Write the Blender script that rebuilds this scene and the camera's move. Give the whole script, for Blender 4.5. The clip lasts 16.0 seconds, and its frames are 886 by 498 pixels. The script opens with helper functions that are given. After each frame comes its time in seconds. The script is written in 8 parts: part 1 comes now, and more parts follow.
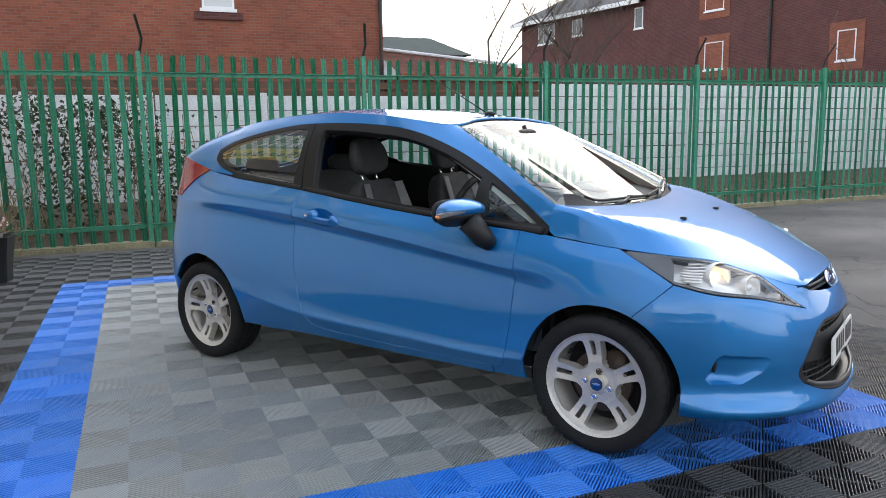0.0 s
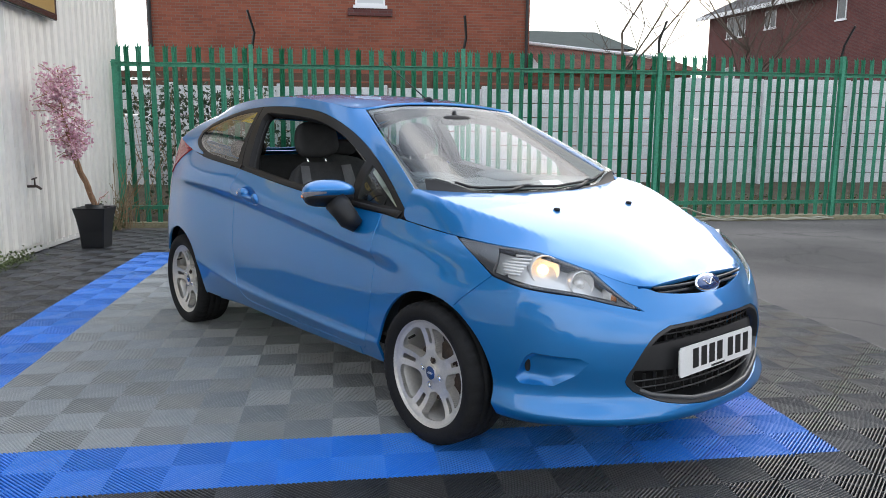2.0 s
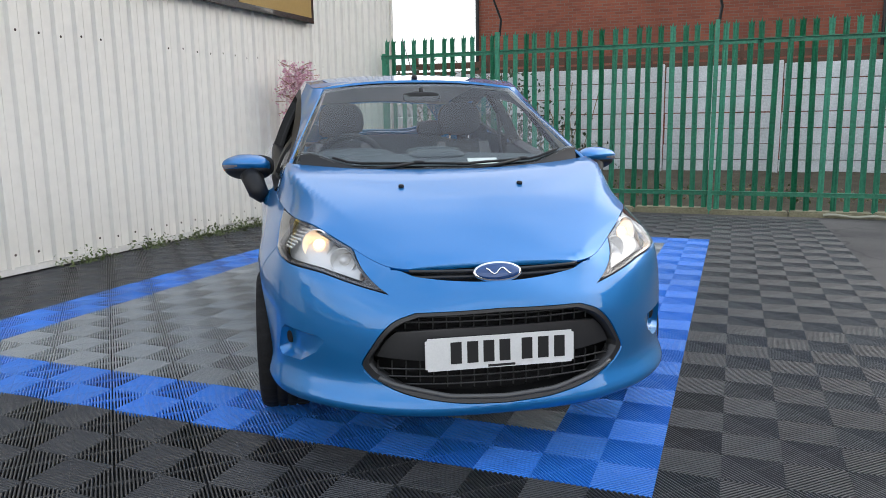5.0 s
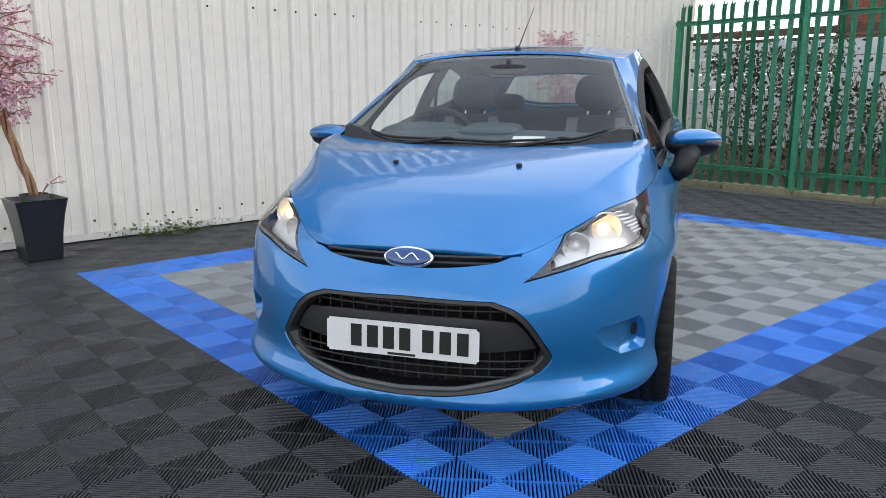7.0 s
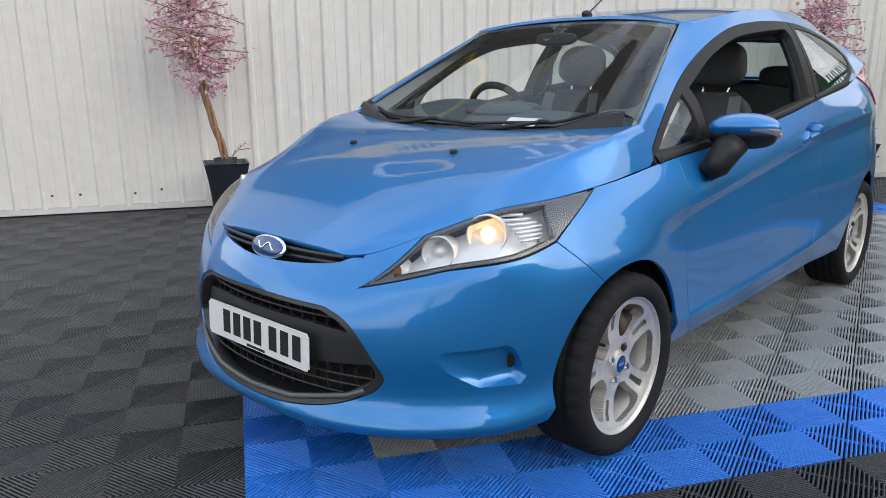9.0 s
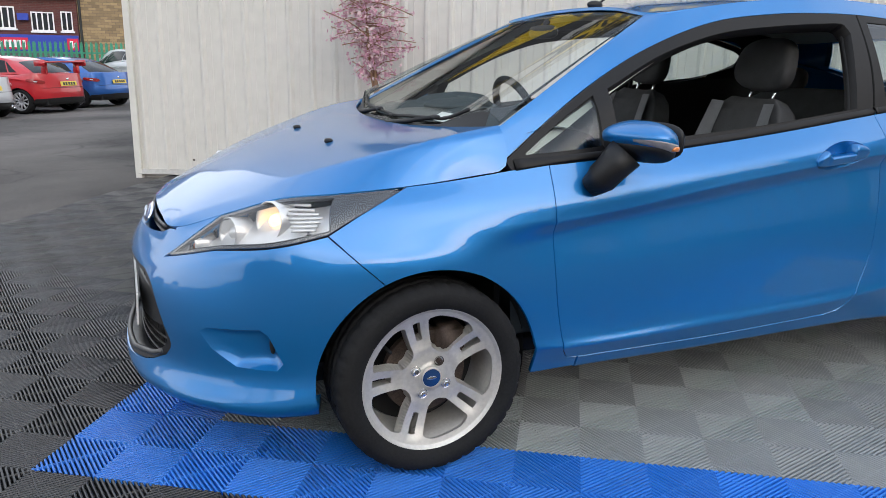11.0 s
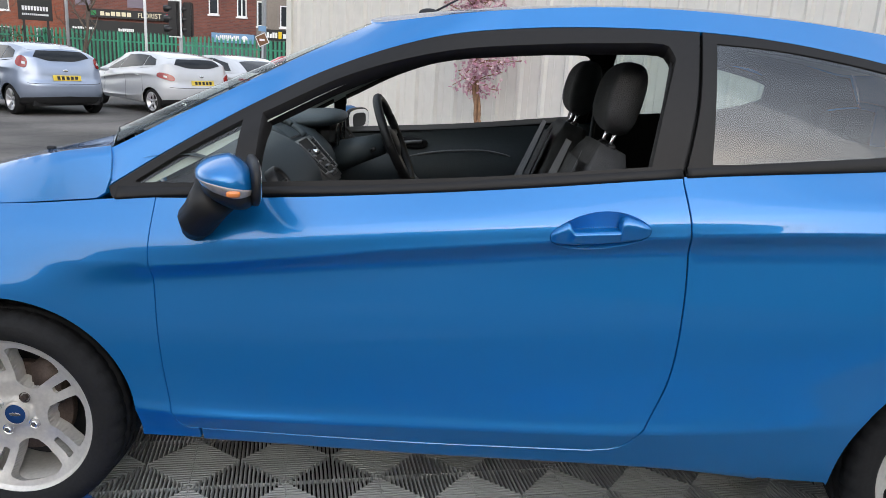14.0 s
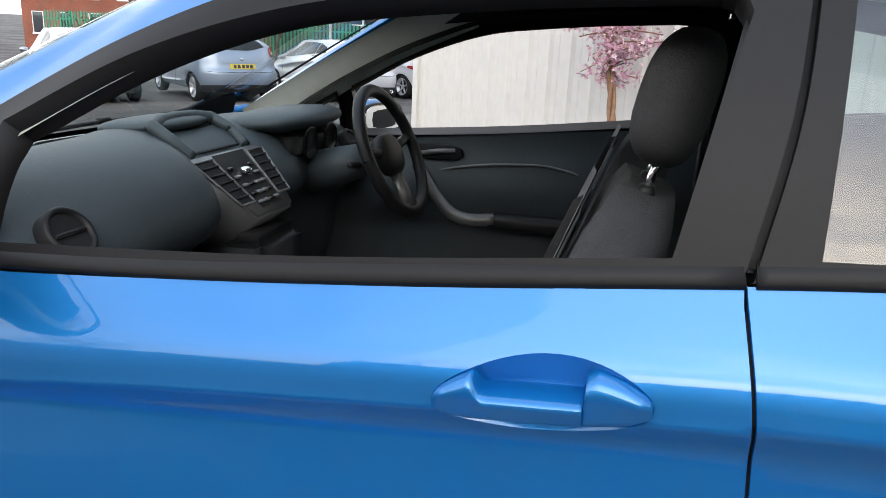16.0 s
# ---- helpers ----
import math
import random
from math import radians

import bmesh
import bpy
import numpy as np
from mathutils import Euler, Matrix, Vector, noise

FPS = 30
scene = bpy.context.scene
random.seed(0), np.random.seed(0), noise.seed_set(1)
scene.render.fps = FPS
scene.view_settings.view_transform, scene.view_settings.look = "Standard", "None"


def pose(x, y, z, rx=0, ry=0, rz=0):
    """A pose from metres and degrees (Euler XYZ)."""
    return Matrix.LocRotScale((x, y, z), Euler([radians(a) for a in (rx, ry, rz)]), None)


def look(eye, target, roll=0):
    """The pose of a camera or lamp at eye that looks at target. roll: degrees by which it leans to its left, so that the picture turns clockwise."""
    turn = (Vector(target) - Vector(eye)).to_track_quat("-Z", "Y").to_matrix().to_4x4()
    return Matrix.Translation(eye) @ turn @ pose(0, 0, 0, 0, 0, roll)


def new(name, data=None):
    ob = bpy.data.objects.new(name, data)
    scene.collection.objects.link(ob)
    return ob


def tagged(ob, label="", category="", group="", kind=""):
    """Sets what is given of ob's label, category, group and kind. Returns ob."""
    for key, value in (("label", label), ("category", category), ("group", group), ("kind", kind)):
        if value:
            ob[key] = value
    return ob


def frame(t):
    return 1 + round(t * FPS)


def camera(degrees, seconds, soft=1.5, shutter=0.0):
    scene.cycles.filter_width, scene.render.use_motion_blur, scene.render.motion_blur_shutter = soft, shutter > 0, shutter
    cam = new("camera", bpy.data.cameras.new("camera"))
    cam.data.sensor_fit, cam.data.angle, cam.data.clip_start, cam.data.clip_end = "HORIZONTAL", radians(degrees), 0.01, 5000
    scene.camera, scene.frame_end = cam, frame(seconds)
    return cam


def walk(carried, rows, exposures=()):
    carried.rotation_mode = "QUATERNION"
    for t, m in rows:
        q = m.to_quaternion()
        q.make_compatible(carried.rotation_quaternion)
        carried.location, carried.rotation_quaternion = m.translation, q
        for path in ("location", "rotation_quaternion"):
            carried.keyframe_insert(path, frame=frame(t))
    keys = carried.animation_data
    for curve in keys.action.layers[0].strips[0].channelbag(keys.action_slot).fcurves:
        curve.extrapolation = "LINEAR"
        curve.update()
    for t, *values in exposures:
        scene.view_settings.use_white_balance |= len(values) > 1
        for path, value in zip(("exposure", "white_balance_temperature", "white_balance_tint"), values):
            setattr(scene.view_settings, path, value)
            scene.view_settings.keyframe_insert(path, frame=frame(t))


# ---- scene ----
cam = camera(61.1, 16.0, soft=0.45)
PATH = [
    (0, (2.463, -3.555, 1.315), (1.309, -1.95, 1.009), -0.9),
    (0.5, (2.8, -3.407, 1.303), (1.55, -1.873, 1.014), -0.6),
    (1, (2.986, -3.122, 1.258), (1.646, -1.665, 0.971), -0.1),
    (1.5, (3.202, -2.888, 1.246), (1.779, -1.515, 0.949), 0.3),
    (2, (3.483, -2.63, 1.25), (1.974, -1.355, 0.937), 0.3),
    (2.5, (3.683, -2.345, 1.225), (2.083, -1.188, 0.902), 0.1),
    (3, (3.988, -2.103, 1.218), (2.303, -1.076, 0.894), -0.3),
    (3.5, (4.148, -1.8, 1.194), (2.387, -0.91, 0.87), -0.5),
    (3.7, (4.208, -1.663, 1.213), (2.42, -0.828, 0.889), -0.7),
    (5.8, (4.404, -0.063, 1.179), (2.44, -0.054, 0.801), -0.3),
    (6, (4.36, 0.074, 1.201), (2.4, -0.016, 0.812), -0.2),
    (6.5, (4.307, 0.444, 1.206), (2.376, 0.113, 0.804), -0.0),
    (7, (4.198, 0.795, 1.198), (2.325, 0.227, 0.786), -0.0),
    (7.5, (3.991, 1.112, 1.208), (2.198, 0.33, 0.79), -0.1),
    (8, (3.79, 1.448, 1.217), (2.1, 0.468, 0.788), -0.3),
    (8.2, (3.686, 1.539, 1.2), (2.042, 0.487, 0.762), -0.4),
    (10.3, (2.441, 2.467, 1.198), (1.441, 0.81, 0.694), 0.3),
    (10.5, (2.325, 2.558, 1.211), (1.395, 0.86, 0.71), 0.5),
    (11, (2.01, 2.685, 1.203), (1.259, 0.903, 0.705), 1.1),
    (11.5, (1.713, 2.844, 1.224), (1.131, 1.0, 0.738), 1.6),
    (12, (1.434, 2.991, 1.244), (1.007, 1.097, 0.766), 1.9),
    (12.5, (1.096, 2.989, 1.251), (0.805, 1.068, 0.774), 2.3),
    (13, (0.734, 2.97, 1.263), (0.553, 1.039, 0.776), 2.7),
    (13.5, (0.404, 2.806, 1.239), (0.332, 0.868, 0.75), 3.1),
    (14, (0.109, 2.595, 1.282), (0.136, 0.658, 0.782), 3.5),
    (14.5, (-0.115, 2.409, 1.306), (0.025, 0.479, 0.801), 3.8),
    (15, (-0.232, 2.127, 1.283), (0.038, 0.216, 0.759), 4.1),
    (15.5, (-0.325, 1.839, 1.273), (0.08, -0.042, 0.727), 3.5),
    (16, (-0.325, 1.578, 1.27), (0.184, -0.274, 0.713), 2.6),
]
walk(cam, [(t, look(eye, target, roll)) for t, eye, target, roll in PATH], exposures=[(0, .42), (3.5, .24), (8, .2), (11.5, .10), (13, .20), (14.5, .16), (16, .52)])

# ---- light ----
world = bpy.data.worlds.new("sky")
scene.world = world
world.use_nodes = True
_n, _l = world.node_tree.nodes, world.node_tree.links
_sky = _n.new("ShaderNodeTexSky")
_sky.sky_type = "NISHITA"
_sky.sun_disc = False
_sky.sun_elevation, _sky.sun_rotation = radians(27), radians(-5)
_sky.dust_density = 4.0
_tc = _n.new("ShaderNodeTexCoord")
_map = _n.new("ShaderNodeMapping"); _map.inputs["Scale"].default_value = (1, 1, 2.6)
_cl = _n.new("ShaderNodeTexNoise"); _cl.inputs["Scale"].default_value = 2.2; _cl.inputs["Detail"].default_value = 7
_rp = _n.new("ShaderNodeMapRange")
_rp.inputs[1].default_value, _rp.inputs[2].default_value, _rp.inputs[3].default_value, _rp.inputs[4].default_value = 0.40, 0.58, 0.50, 0.97
_mx = _n.new("ShaderNodeMix"); _mx.data_type = "RGBA"
_sp = _n.new("ShaderNodeSeparateXYZ"); _up = _n.new("ShaderNodeMapRange")
_up.inputs[1].default_value, _up.inputs[2].default_value = 0.25, 0.90
_cm = _n.new("ShaderNodeMix"); _cm.data_type = "RGBA"; _cm.inputs["A"].default_value, _cm.inputs["B"].default_value = (8.4, 8.5, 8.6, 1), (4.6, 5.3, 6.5, 1)
_l.new(_tc.outputs["Generated"], _sp.inputs[0]); _l.new(_sp.outputs[2], _up.inputs[0]); _l.new(_up.outputs[0], _cm.inputs["Factor"])
# the cloud is brighter round the veiled sun
_dt = _n.new("ShaderNodeVectorMath"); _dt.operation = "DOT_PRODUCT"; _dt.inputs[1].default_value = Vector((-0.8, 8.6, 4.4)).normalized()
_gl = _n.new("ShaderNodeMapRange"); _gl.interpolation_type = "SMOOTHSTEP"
_gl.inputs[1].default_value, _gl.inputs[2].default_value, _gl.inputs[3].default_value, _gl.inputs[4].default_value = 0.40, 1.0, 0.98, 1.4
_sc = _n.new("ShaderNodeVectorMath"); _sc.operation = "SCALE"
_l.new(_tc.outputs["Generated"], _dt.inputs[0]); _l.new(_dt.outputs["Value"], _gl.inputs[0]); _l.new(_gl.outputs[0], _sc.inputs["Scale"])
_l.new(_cm.outputs["Result"], _sc.inputs[0]); _l.new(_sc.outputs[0], _mx.inputs["B"])
_l.new(_tc.outputs["Generated"], _map.inputs[0]); _l.new(_map.outputs[0], _cl.inputs["Vector"]); _l.new(_cl.outputs[0], _rp.inputs[0])
_l.new(_rp.outputs[0], _mx.inputs["Factor"]); _l.new(_sky.outputs[0], _mx.inputs["A"]); _l.new(_mx.outputs["Result"], _n["Background"].inputs[0])
_n["Background"].inputs[1].default_value = 0.210
sun = new("sun", bpy.data.lights.new("sun", "SUN"))
sun.data.energy, sun.data.angle, sun.data.color = 0.55, radians(60), (1.0, 0.95, 0.89)
sun.matrix_basis = look((-0.8, 8.6, 4.4), (0, 0, 0))

# ---- materials ----
def mat(name, color, rough=0.5, metal=0.0, var=0.0, scale=5.0, bump=0.0, bscale=40.0, coat=0.0, spec=0.5):
    m = bpy.data.materials.new(name)
    m.use_nodes = True
    nt = m.node_tree
    b = nt.nodes["Principled BSDF"]
    b.inputs["Base Color"].default_value = (*color, 1)
    b.inputs["Roughness"].default_value = rough
    b.inputs["Metallic"].default_value = metal
    b.inputs["Specular IOR Level"].default_value = spec
    if coat:
        b.inputs["Coat Weight"].default_value = coat
        b.inputs["Coat Roughness"].default_value = 0.02
    if var or bump:
        tc = nt.nodes.new("ShaderNodeTexCoord")
        if var:
            n1 = nt.nodes.new("ShaderNodeTexNoise"); n1.inputs["Scale"].default_value = scale; n1.inputs["Detail"].default_value = 8
            n2 = nt.nodes.new("ShaderNodeTexNoise"); n2.inputs["Scale"].default_value = scale * 14; n2.inputs["Detail"].default_value = 4
            ad = nt.nodes.new("ShaderNodeMath"); ad.operation = "ADD"
            ra = nt.nodes.new("ShaderNodeMapRange")
            ra.inputs[1].default_value, ra.inputs[2].default_value = 0.6, 1.4
            ra.inputs[3].default_value, ra.inputs[4].default_value = 1 - var, 1 + var
            mx = nt.nodes.new("ShaderNodeVectorMath"); mx.operation = "SCALE"
            mx.inputs[0].default_value = color
            for n in (n1, n2):
                nt.links.new(tc.outputs["Object"], n.inputs["Vector"])
            nt.links.new(n1.outputs[0], ad.inputs[0]); nt.links.new(n2.outputs[0], ad.inputs[1])
            nt.links.new(ad.outputs[0], ra.inputs[0]); nt.links.new(ra.outputs[0], mx.inputs["Scale"])
            nt.links.new(mx.outputs[0], b.inputs["Base Color"])
        if bump:
            n3 = nt.nodes.new("ShaderNodeTexNoise"); n3.inputs["Scale"].default_value = bscale; n3.inputs["Detail"].default_value = 6
            bp = nt.nodes.new("ShaderNodeBump"); bp.inputs["Strength"].default_value = bump; bp.inputs["Distance"].default_value = 0.01
            nt.links.new(tc.outputs["Object"], n3.inputs["Vector"])
            nt.links.new(n3.outputs[0], bp.inputs["Height"]); nt.links.new(bp.outputs[0], b.inputs["Normal"])
    return m


def asphalt():
    """Worn tarmac: grit, patches, and a net of cracks."""
    m = mat("asphalt", (0.1, 0.095, 0.09), 0.9)
    nt = m.node_tree; b = nt.nodes["Principled BSDF"]
    tc = nt.nodes.new("ShaderNodeTexCoord")
    def tex(kind, scale, **kw):
        n = nt.nodes.new(kind); n.inputs["Scale"].default_value = scale
        nt.links.new(tc.outputs["Object"], n.inputs["Vector"])
        return n
    patch = tex("ShaderNodeTexNoise", 0.35); patch.inputs["Detail"].default_value = 9
    grit = tex("ShaderNodeTexNoise", 90); grit.inputs["Detail"].default_value = 3
    ramp = nt.nodes.new("ShaderNodeValToRGB")
    ramp.color_ramp.elements[0].position, ramp.color_ramp.elements[0].color = 0.38, (0.056, 0.052, 0.048, 1)
    ramp.color_ramp.elements[1].position, ramp.color_ramp.elements[1].color = 0.66, (0.165, 0.15, 0.137, 1)
    wob = tex("ShaderNodeTexNoise", 1.1); wob.inputs["Detail"].default_value = 4
    mixv = nt.nodes.new("ShaderNodeVectorMath"); mixv.operation = "MULTIPLY_ADD"; mixv.inputs[1].default_value = (0.9, 0.9, 0.9)
    nt.links.new(wob.outputs["Color"], mixv.inputs[0]); nt.links.new(tc.outputs["Object"], mixv.inputs[2])
    vor = nt.nodes.new("ShaderNodeTexVoronoi"); vor.feature = "DISTANCE_TO_EDGE"; vor.inputs["Scale"].default_value = 0.55
    nt.links.new(mixv.outputs[0], vor.inputs["Vector"])
    cr = nt.nodes.new("ShaderNodeMapRange"); cr.inputs[1].default_value, cr.inputs[2].default_value, cr.inputs[3].default_value, cr.inputs[4].default_value = 0.002, 0.010, 0.55, 1.0
    gr = nt.nodes.new("ShaderNodeMapRange"); gr.inputs[1].default_value, gr.inputs[2].default_value, gr.inputs[3].default_value, gr.inputs[4].default_value = 0.3, 0.7, 0.65, 1.4
    mu = nt.nodes.new("ShaderNodeMath"); mu.operation = "MULTIPLY"
    sc = nt.nodes.new("ShaderNodeVectorMath"); sc.operation = "SCALE"
    bp = nt.nodes.new("ShaderNodeBump"); bp.inputs["Strength"].default_value = 0.6; bp.inputs["Distance"].default_value = 0.006
    nt.links.new(patch.outputs[0], ramp.inputs[0]); nt.links.new(vor.outputs["Distance"], cr.inputs[0]); nt.links.new(grit.outputs[0], gr.inputs[0])
    nt.links.new(cr.outputs[0], mu.inputs[0]); nt.links.new(gr.outputs[0], mu.inputs[1])
    nt.links.new(ramp.outputs[0], sc.inputs[0]); nt.links.new(mu.outputs[0], sc.inputs["Scale"]); nt.links.new(sc.outputs[0], b.inputs["Base Color"])
    nt.links.new(mu.outputs[0], bp.inputs["Height"]); nt.links.new(bp.outputs[0], b.inputs["Normal"])
    return m
M_ASPHALT = asphalt()

def tile_mat(name, color, dust):
    """Moulded plastic: each tile a little different, dust in patches over the floor."""
    m = mat(name, color, 0.42)
    nt = m.node_tree; b = nt.nodes["Principled BSDF"]
    oi = nt.nodes.new("ShaderNodeObjectInfo")
    ra = nt.nodes.new("ShaderNodeMapRange"); ra.inputs[3].default_value, ra.inputs[4].default_value = 0.84, 1.16
    sc = nt.nodes.new("ShaderNodeVectorMath"); sc.operation = "SCALE"; sc.inputs[0].default_value = color
    ge = nt.nodes.new("ShaderNodeNewGeometry")
    n1 = nt.nodes.new("ShaderNodeTexNoise"); n1.inputs["Scale"].default_value = 1.3; n1.inputs["Detail"].default_value = 9; n1.inputs["Roughness"].default_value = 0.65
    r1 = nt.nodes.new("ShaderNodeMapRange"); r1.inputs[1].default_value, r1.inputs[2].default_value, r1.inputs[4].default_value = 0.42, 0.72, 0.35
    mx = nt.nodes.new("ShaderNodeMix"); mx.data_type = "RGBA"; mx.inputs["B"].default_value = (*dust, 1)
    n2 = nt.nodes.new("ShaderNodeTexNoise"); n2.inputs["Scale"].default_value = 6; n2.inputs["Detail"].default_value = 5
    r2 = nt.nodes.new("ShaderNodeMapRange"); r2.inputs[3].default_value, r2.inputs[4].default_value = 0.24, 0.40
    nt.links.new(oi.outputs["Random"], ra.inputs[0]); nt.links.new(ra.outputs[0], sc.inputs["Scale"])
    nt.links.new(ge.outputs["Position"], n1.inputs["Vector"]); nt.links.new(ge.outputs["Position"], n2.inputs["Vector"])
    nt.links.new(n1.outputs[0], r1.inputs[0]); nt.links.new(r1.outputs[0], mx.inputs["Factor"])
    nt.links.new(sc.outputs[0], mx.inputs["A"]); nt.links.new(mx.outputs["Result"], b.inputs["Base Color"])
    nt.links.new(n2.outputs[0], r2.inputs[0]); nt.links.new(r2.outputs[0], b.inputs["Roughness"])
    return m
M_BLACKTILE = tile_mat("black_plastic_tile", (0.024, 0.025, 0.028), (0.07, 0.07, 0.07))
M_GREYTILE = tile_mat("grey_plastic_tile", (0.275, 0.29, 0.29), (0.36, 0.36, 0.35))
M_BLUETILE = tile_mat("blue_plastic_tile", (0.024, 0.185, 0.66), (0.065, 0.22, 0.57))

def brick_mat(name, c1, c2, mortar, w=0.225, h=0.075, axes=(0, 2)):
    m = bpy.data.materials.new(name); m.use_nodes = True
    nt = m.node_tree; b = nt.nodes["Principled BSDF"]; b.inputs["Roughness"].default_value = 0.88
    tc = nt.nodes.new("ShaderNodeTexCoord"); se = nt.nodes.new("ShaderNodeSeparateXYZ"); co = nt.nodes.new("ShaderNodeCombineXYZ")
    br = nt.nodes.new("ShaderNodeTexBrick")
    br.inputs["Color1"].default_value, br.inputs["Color2"].default_value, br.inputs["Mortar"].default_value = (*c1, 1), (*c2, 1), (*mortar, 1)
    br.inputs["Scale"].default_value = 1.0; br.inputs["Brick Width"].default_value = w; br.inputs["Row Height"].default_value = h
    br.inputs["Mortar Size"].default_value = 0.006; br.inputs["Bias"].default_value = -0.1
    no = nt.nodes.new("ShaderNodeTexNoise"); no.inputs["Scale"].default_value = 0.9; no.inputs["Detail"].default_value = 7
    ra = nt.nodes.new("ShaderNodeMapRange"); ra.inputs[3].default_value, ra.inputs[4].default_value = 0.62, 1.38
    sc = nt.nodes.new("ShaderNodeVectorMath"); sc.operation = "SCALE"
    bp = nt.nodes.new("ShaderNodeBump"); bp.inputs["Strength"].default_value = 0.5; bp.inputs["Distance"].default_value = 0.008; bp.invert = True
    nt.links.new(tc.outputs["Object"], se.inputs[0]); nt.links.new(se.outputs[axes[0]], co.inputs[0]); nt.links.new(se.outputs[axes[1]], co.inputs[1])
    nt.links.new(co.outputs[0], br.inputs["Vector"]); nt.links.new(tc.outputs["Object"], no.inputs["Vector"])
    nt.links.new(no.outputs[0], ra.inputs[0]); nt.links.new(ra.outputs[0], sc.inputs["Scale"]); nt.links.new(br.outputs["Color"], sc.inputs[0])
    nt.links.new(sc.outputs[0], b.inputs["Base Color"]); nt.links.new(br.outputs["Fac"], bp.inputs["Height"]); nt.links.new(bp.outputs[0], b.inputs["Normal"])
    return m
def car_paint(name, color, rough, metal):
    """Metallic paint under clear coat: flakes that vary the gloss a little, and a faint waviness of the coat."""
    m = mat(name, color, rough, metal, coat=1.0)
    nt = m.node_tree; b = nt.nodes["Principled BSDF"]
    tc = nt.nodes.new("ShaderNodeTexCoord")
    fl = nt.nodes.new("ShaderNodeTexNoise"); fl.inputs["Scale"].default_value = 900; fl.inputs["Detail"].default_value = 2
    ra = nt.nodes.new("ShaderNodeMapRange"); ra.inputs[1].default_value, ra.inputs[2].default_value, ra.inputs[3].default_value, ra.inputs[4].default_value = 0.35, 0.65, rough - 0.06, rough + 0.06
    wv = nt.nodes.new("ShaderNodeTexNoise"); wv.inputs["Scale"].default_value = 55; wv.inputs["Detail"].default_value = 1
    bp = nt.nodes.new("ShaderNodeBump"); bp.inputs["Strength"].default_value = 0.012; bp.inputs["Distance"].default_value = 0.01
    nt.links.new(tc.outputs["Object"], fl.inputs["Vector"]); nt.links.new(tc.outputs["Object"], wv.inputs["Vector"])
    nt.links.new(fl.outputs[0], ra.inputs[0]); nt.links.new(ra.outputs[0], b.inputs["Roughness"])
    b.inputs["Coat IOR"].default_value = 1.6
    nt.links.new(wv.outputs[0], bp.inputs["Height"]); nt.links.new(bp.outputs[0], b.inputs["Coat Normal"])
    return m
M_BLUE = car_paint("blue_car_paint", (0.002, 0.180, 0.495), 0.40, 0.52)

PAD = Matrix.Translation((2.352, 0.399, 0)) @ Matrix.Rotation(radians(57.8), 4, "Z")

def box(bm, x0, x1, y0, y1, z0, z1):
    v = [bm.verts.new((x, y, z)) for z in (z0, z1) for y in (y0, y1) for x in (x0, x1)]
    for f in ((0, 2, 3, 1), (4, 5, 7, 6), (0, 1, 5, 4), (1, 3, 7, 5), (3, 2, 6, 7), (2, 0, 4, 6)):
        bm.faces.new([v[i] for i in f])

def thing(name, label="", category="", group="", kind="", at=None):
    ob = new(name)
    ob.matrix_basis = at if at is not None else Matrix()
    return tagged(ob, label, category, group, kind)

def solid(name, bm, material, at=None, label="", category="", group="", kind="", smooth=False):
    me = bpy.data.meshes.new(name)
    bm.to_mesh(me); bm.free()
    for m in (material if isinstance(material, (list, tuple)) else [material]):
        me.materials.append(m)
    if smooth:
        me.shade_smooth()
    ob = new(name, me)
    if at is not None:
        ob.matrix_basis = at
    return tagged(ob, label, category, group, kind)

def part(name, bm, material, parent, label="", smooth=False):
    ob = solid(name, bm, material, smooth=smooth)
    ob.parent = parent
    return tagged(ob, label)

# ---- car: skin as two lofted shells, cut into panels ----
M_RUBBER = mat("tyre_rubber", (0.015, 0.015, 0.0155), 0.85, spec=0.25, var=0.3, scale=9, bump=0.15, bscale=90)
M_TRIM = mat("black_plastic_trim", (0.013, 0.013, 0.014), 0.5, var=0.15, scale=6, bump=0.05, bscale=300, spec=0.4)
M_FRAME = mat("satin_black_window_frame", (0.0115, 0.0105, 0.0105), 0.5, var=0.12, scale=5, spec=0.28)
M_INKBAND = mat("black_glass_band", (0.012, 0.012, 0.013), 0.2)
# near-black for dark parts, and for shade put into gaps, holes and hollows
M_DARK = mat("dark_void", (0.008, 0.008, 0.009), 0.8)
M_ALLOY = mat("silver_alloy", (0.62, 0.595, 0.55), 0.42, 0.45, var=0.14, scale=7)
M_CHROME = mat("chrome", (0.85, 0.85, 0.86), 0.08, 1.0)
M_STEEL = mat("rusty_brake_steel", (0.075, 0.055, 0.045), 0.6, 0.6, var=0.5, scale=14)
M_CLOTH = mat("dark_seat_cloth", (0.058, 0.059, 0.062), 0.9, var=0.25, scale=20, bump=0.4, bscale=350)
M_CLOTH2 = mat("grey_seat_cloth", (0.19, 0.19, 0.2), 0.9, var=0.2, scale=20, bump=0.4, bscale=350)
M_DASH = mat("dark_dashboard_plastic", (0.045, 0.058, 0.066), 0.55, var=0.12, scale=8, bump=0.1, bscale=260)
M_SILVER = mat("silver_painted_plastic", (0.20, 0.20, 0.20), 0.36, 0.4, var=0.1, scale=20)
M_HEADLINER = mat("light_grey_headliner", (0.55, 0.56, 0.52), 0.9, var=0.08, scale=20)
M_PLATE = mat("white_plate", (0.78, 0.78, 0.76), 0.35, var=0.06, scale=12)
M_INK = mat("black_plate_bars", (0.012, 0.012, 0.012), 0.5)
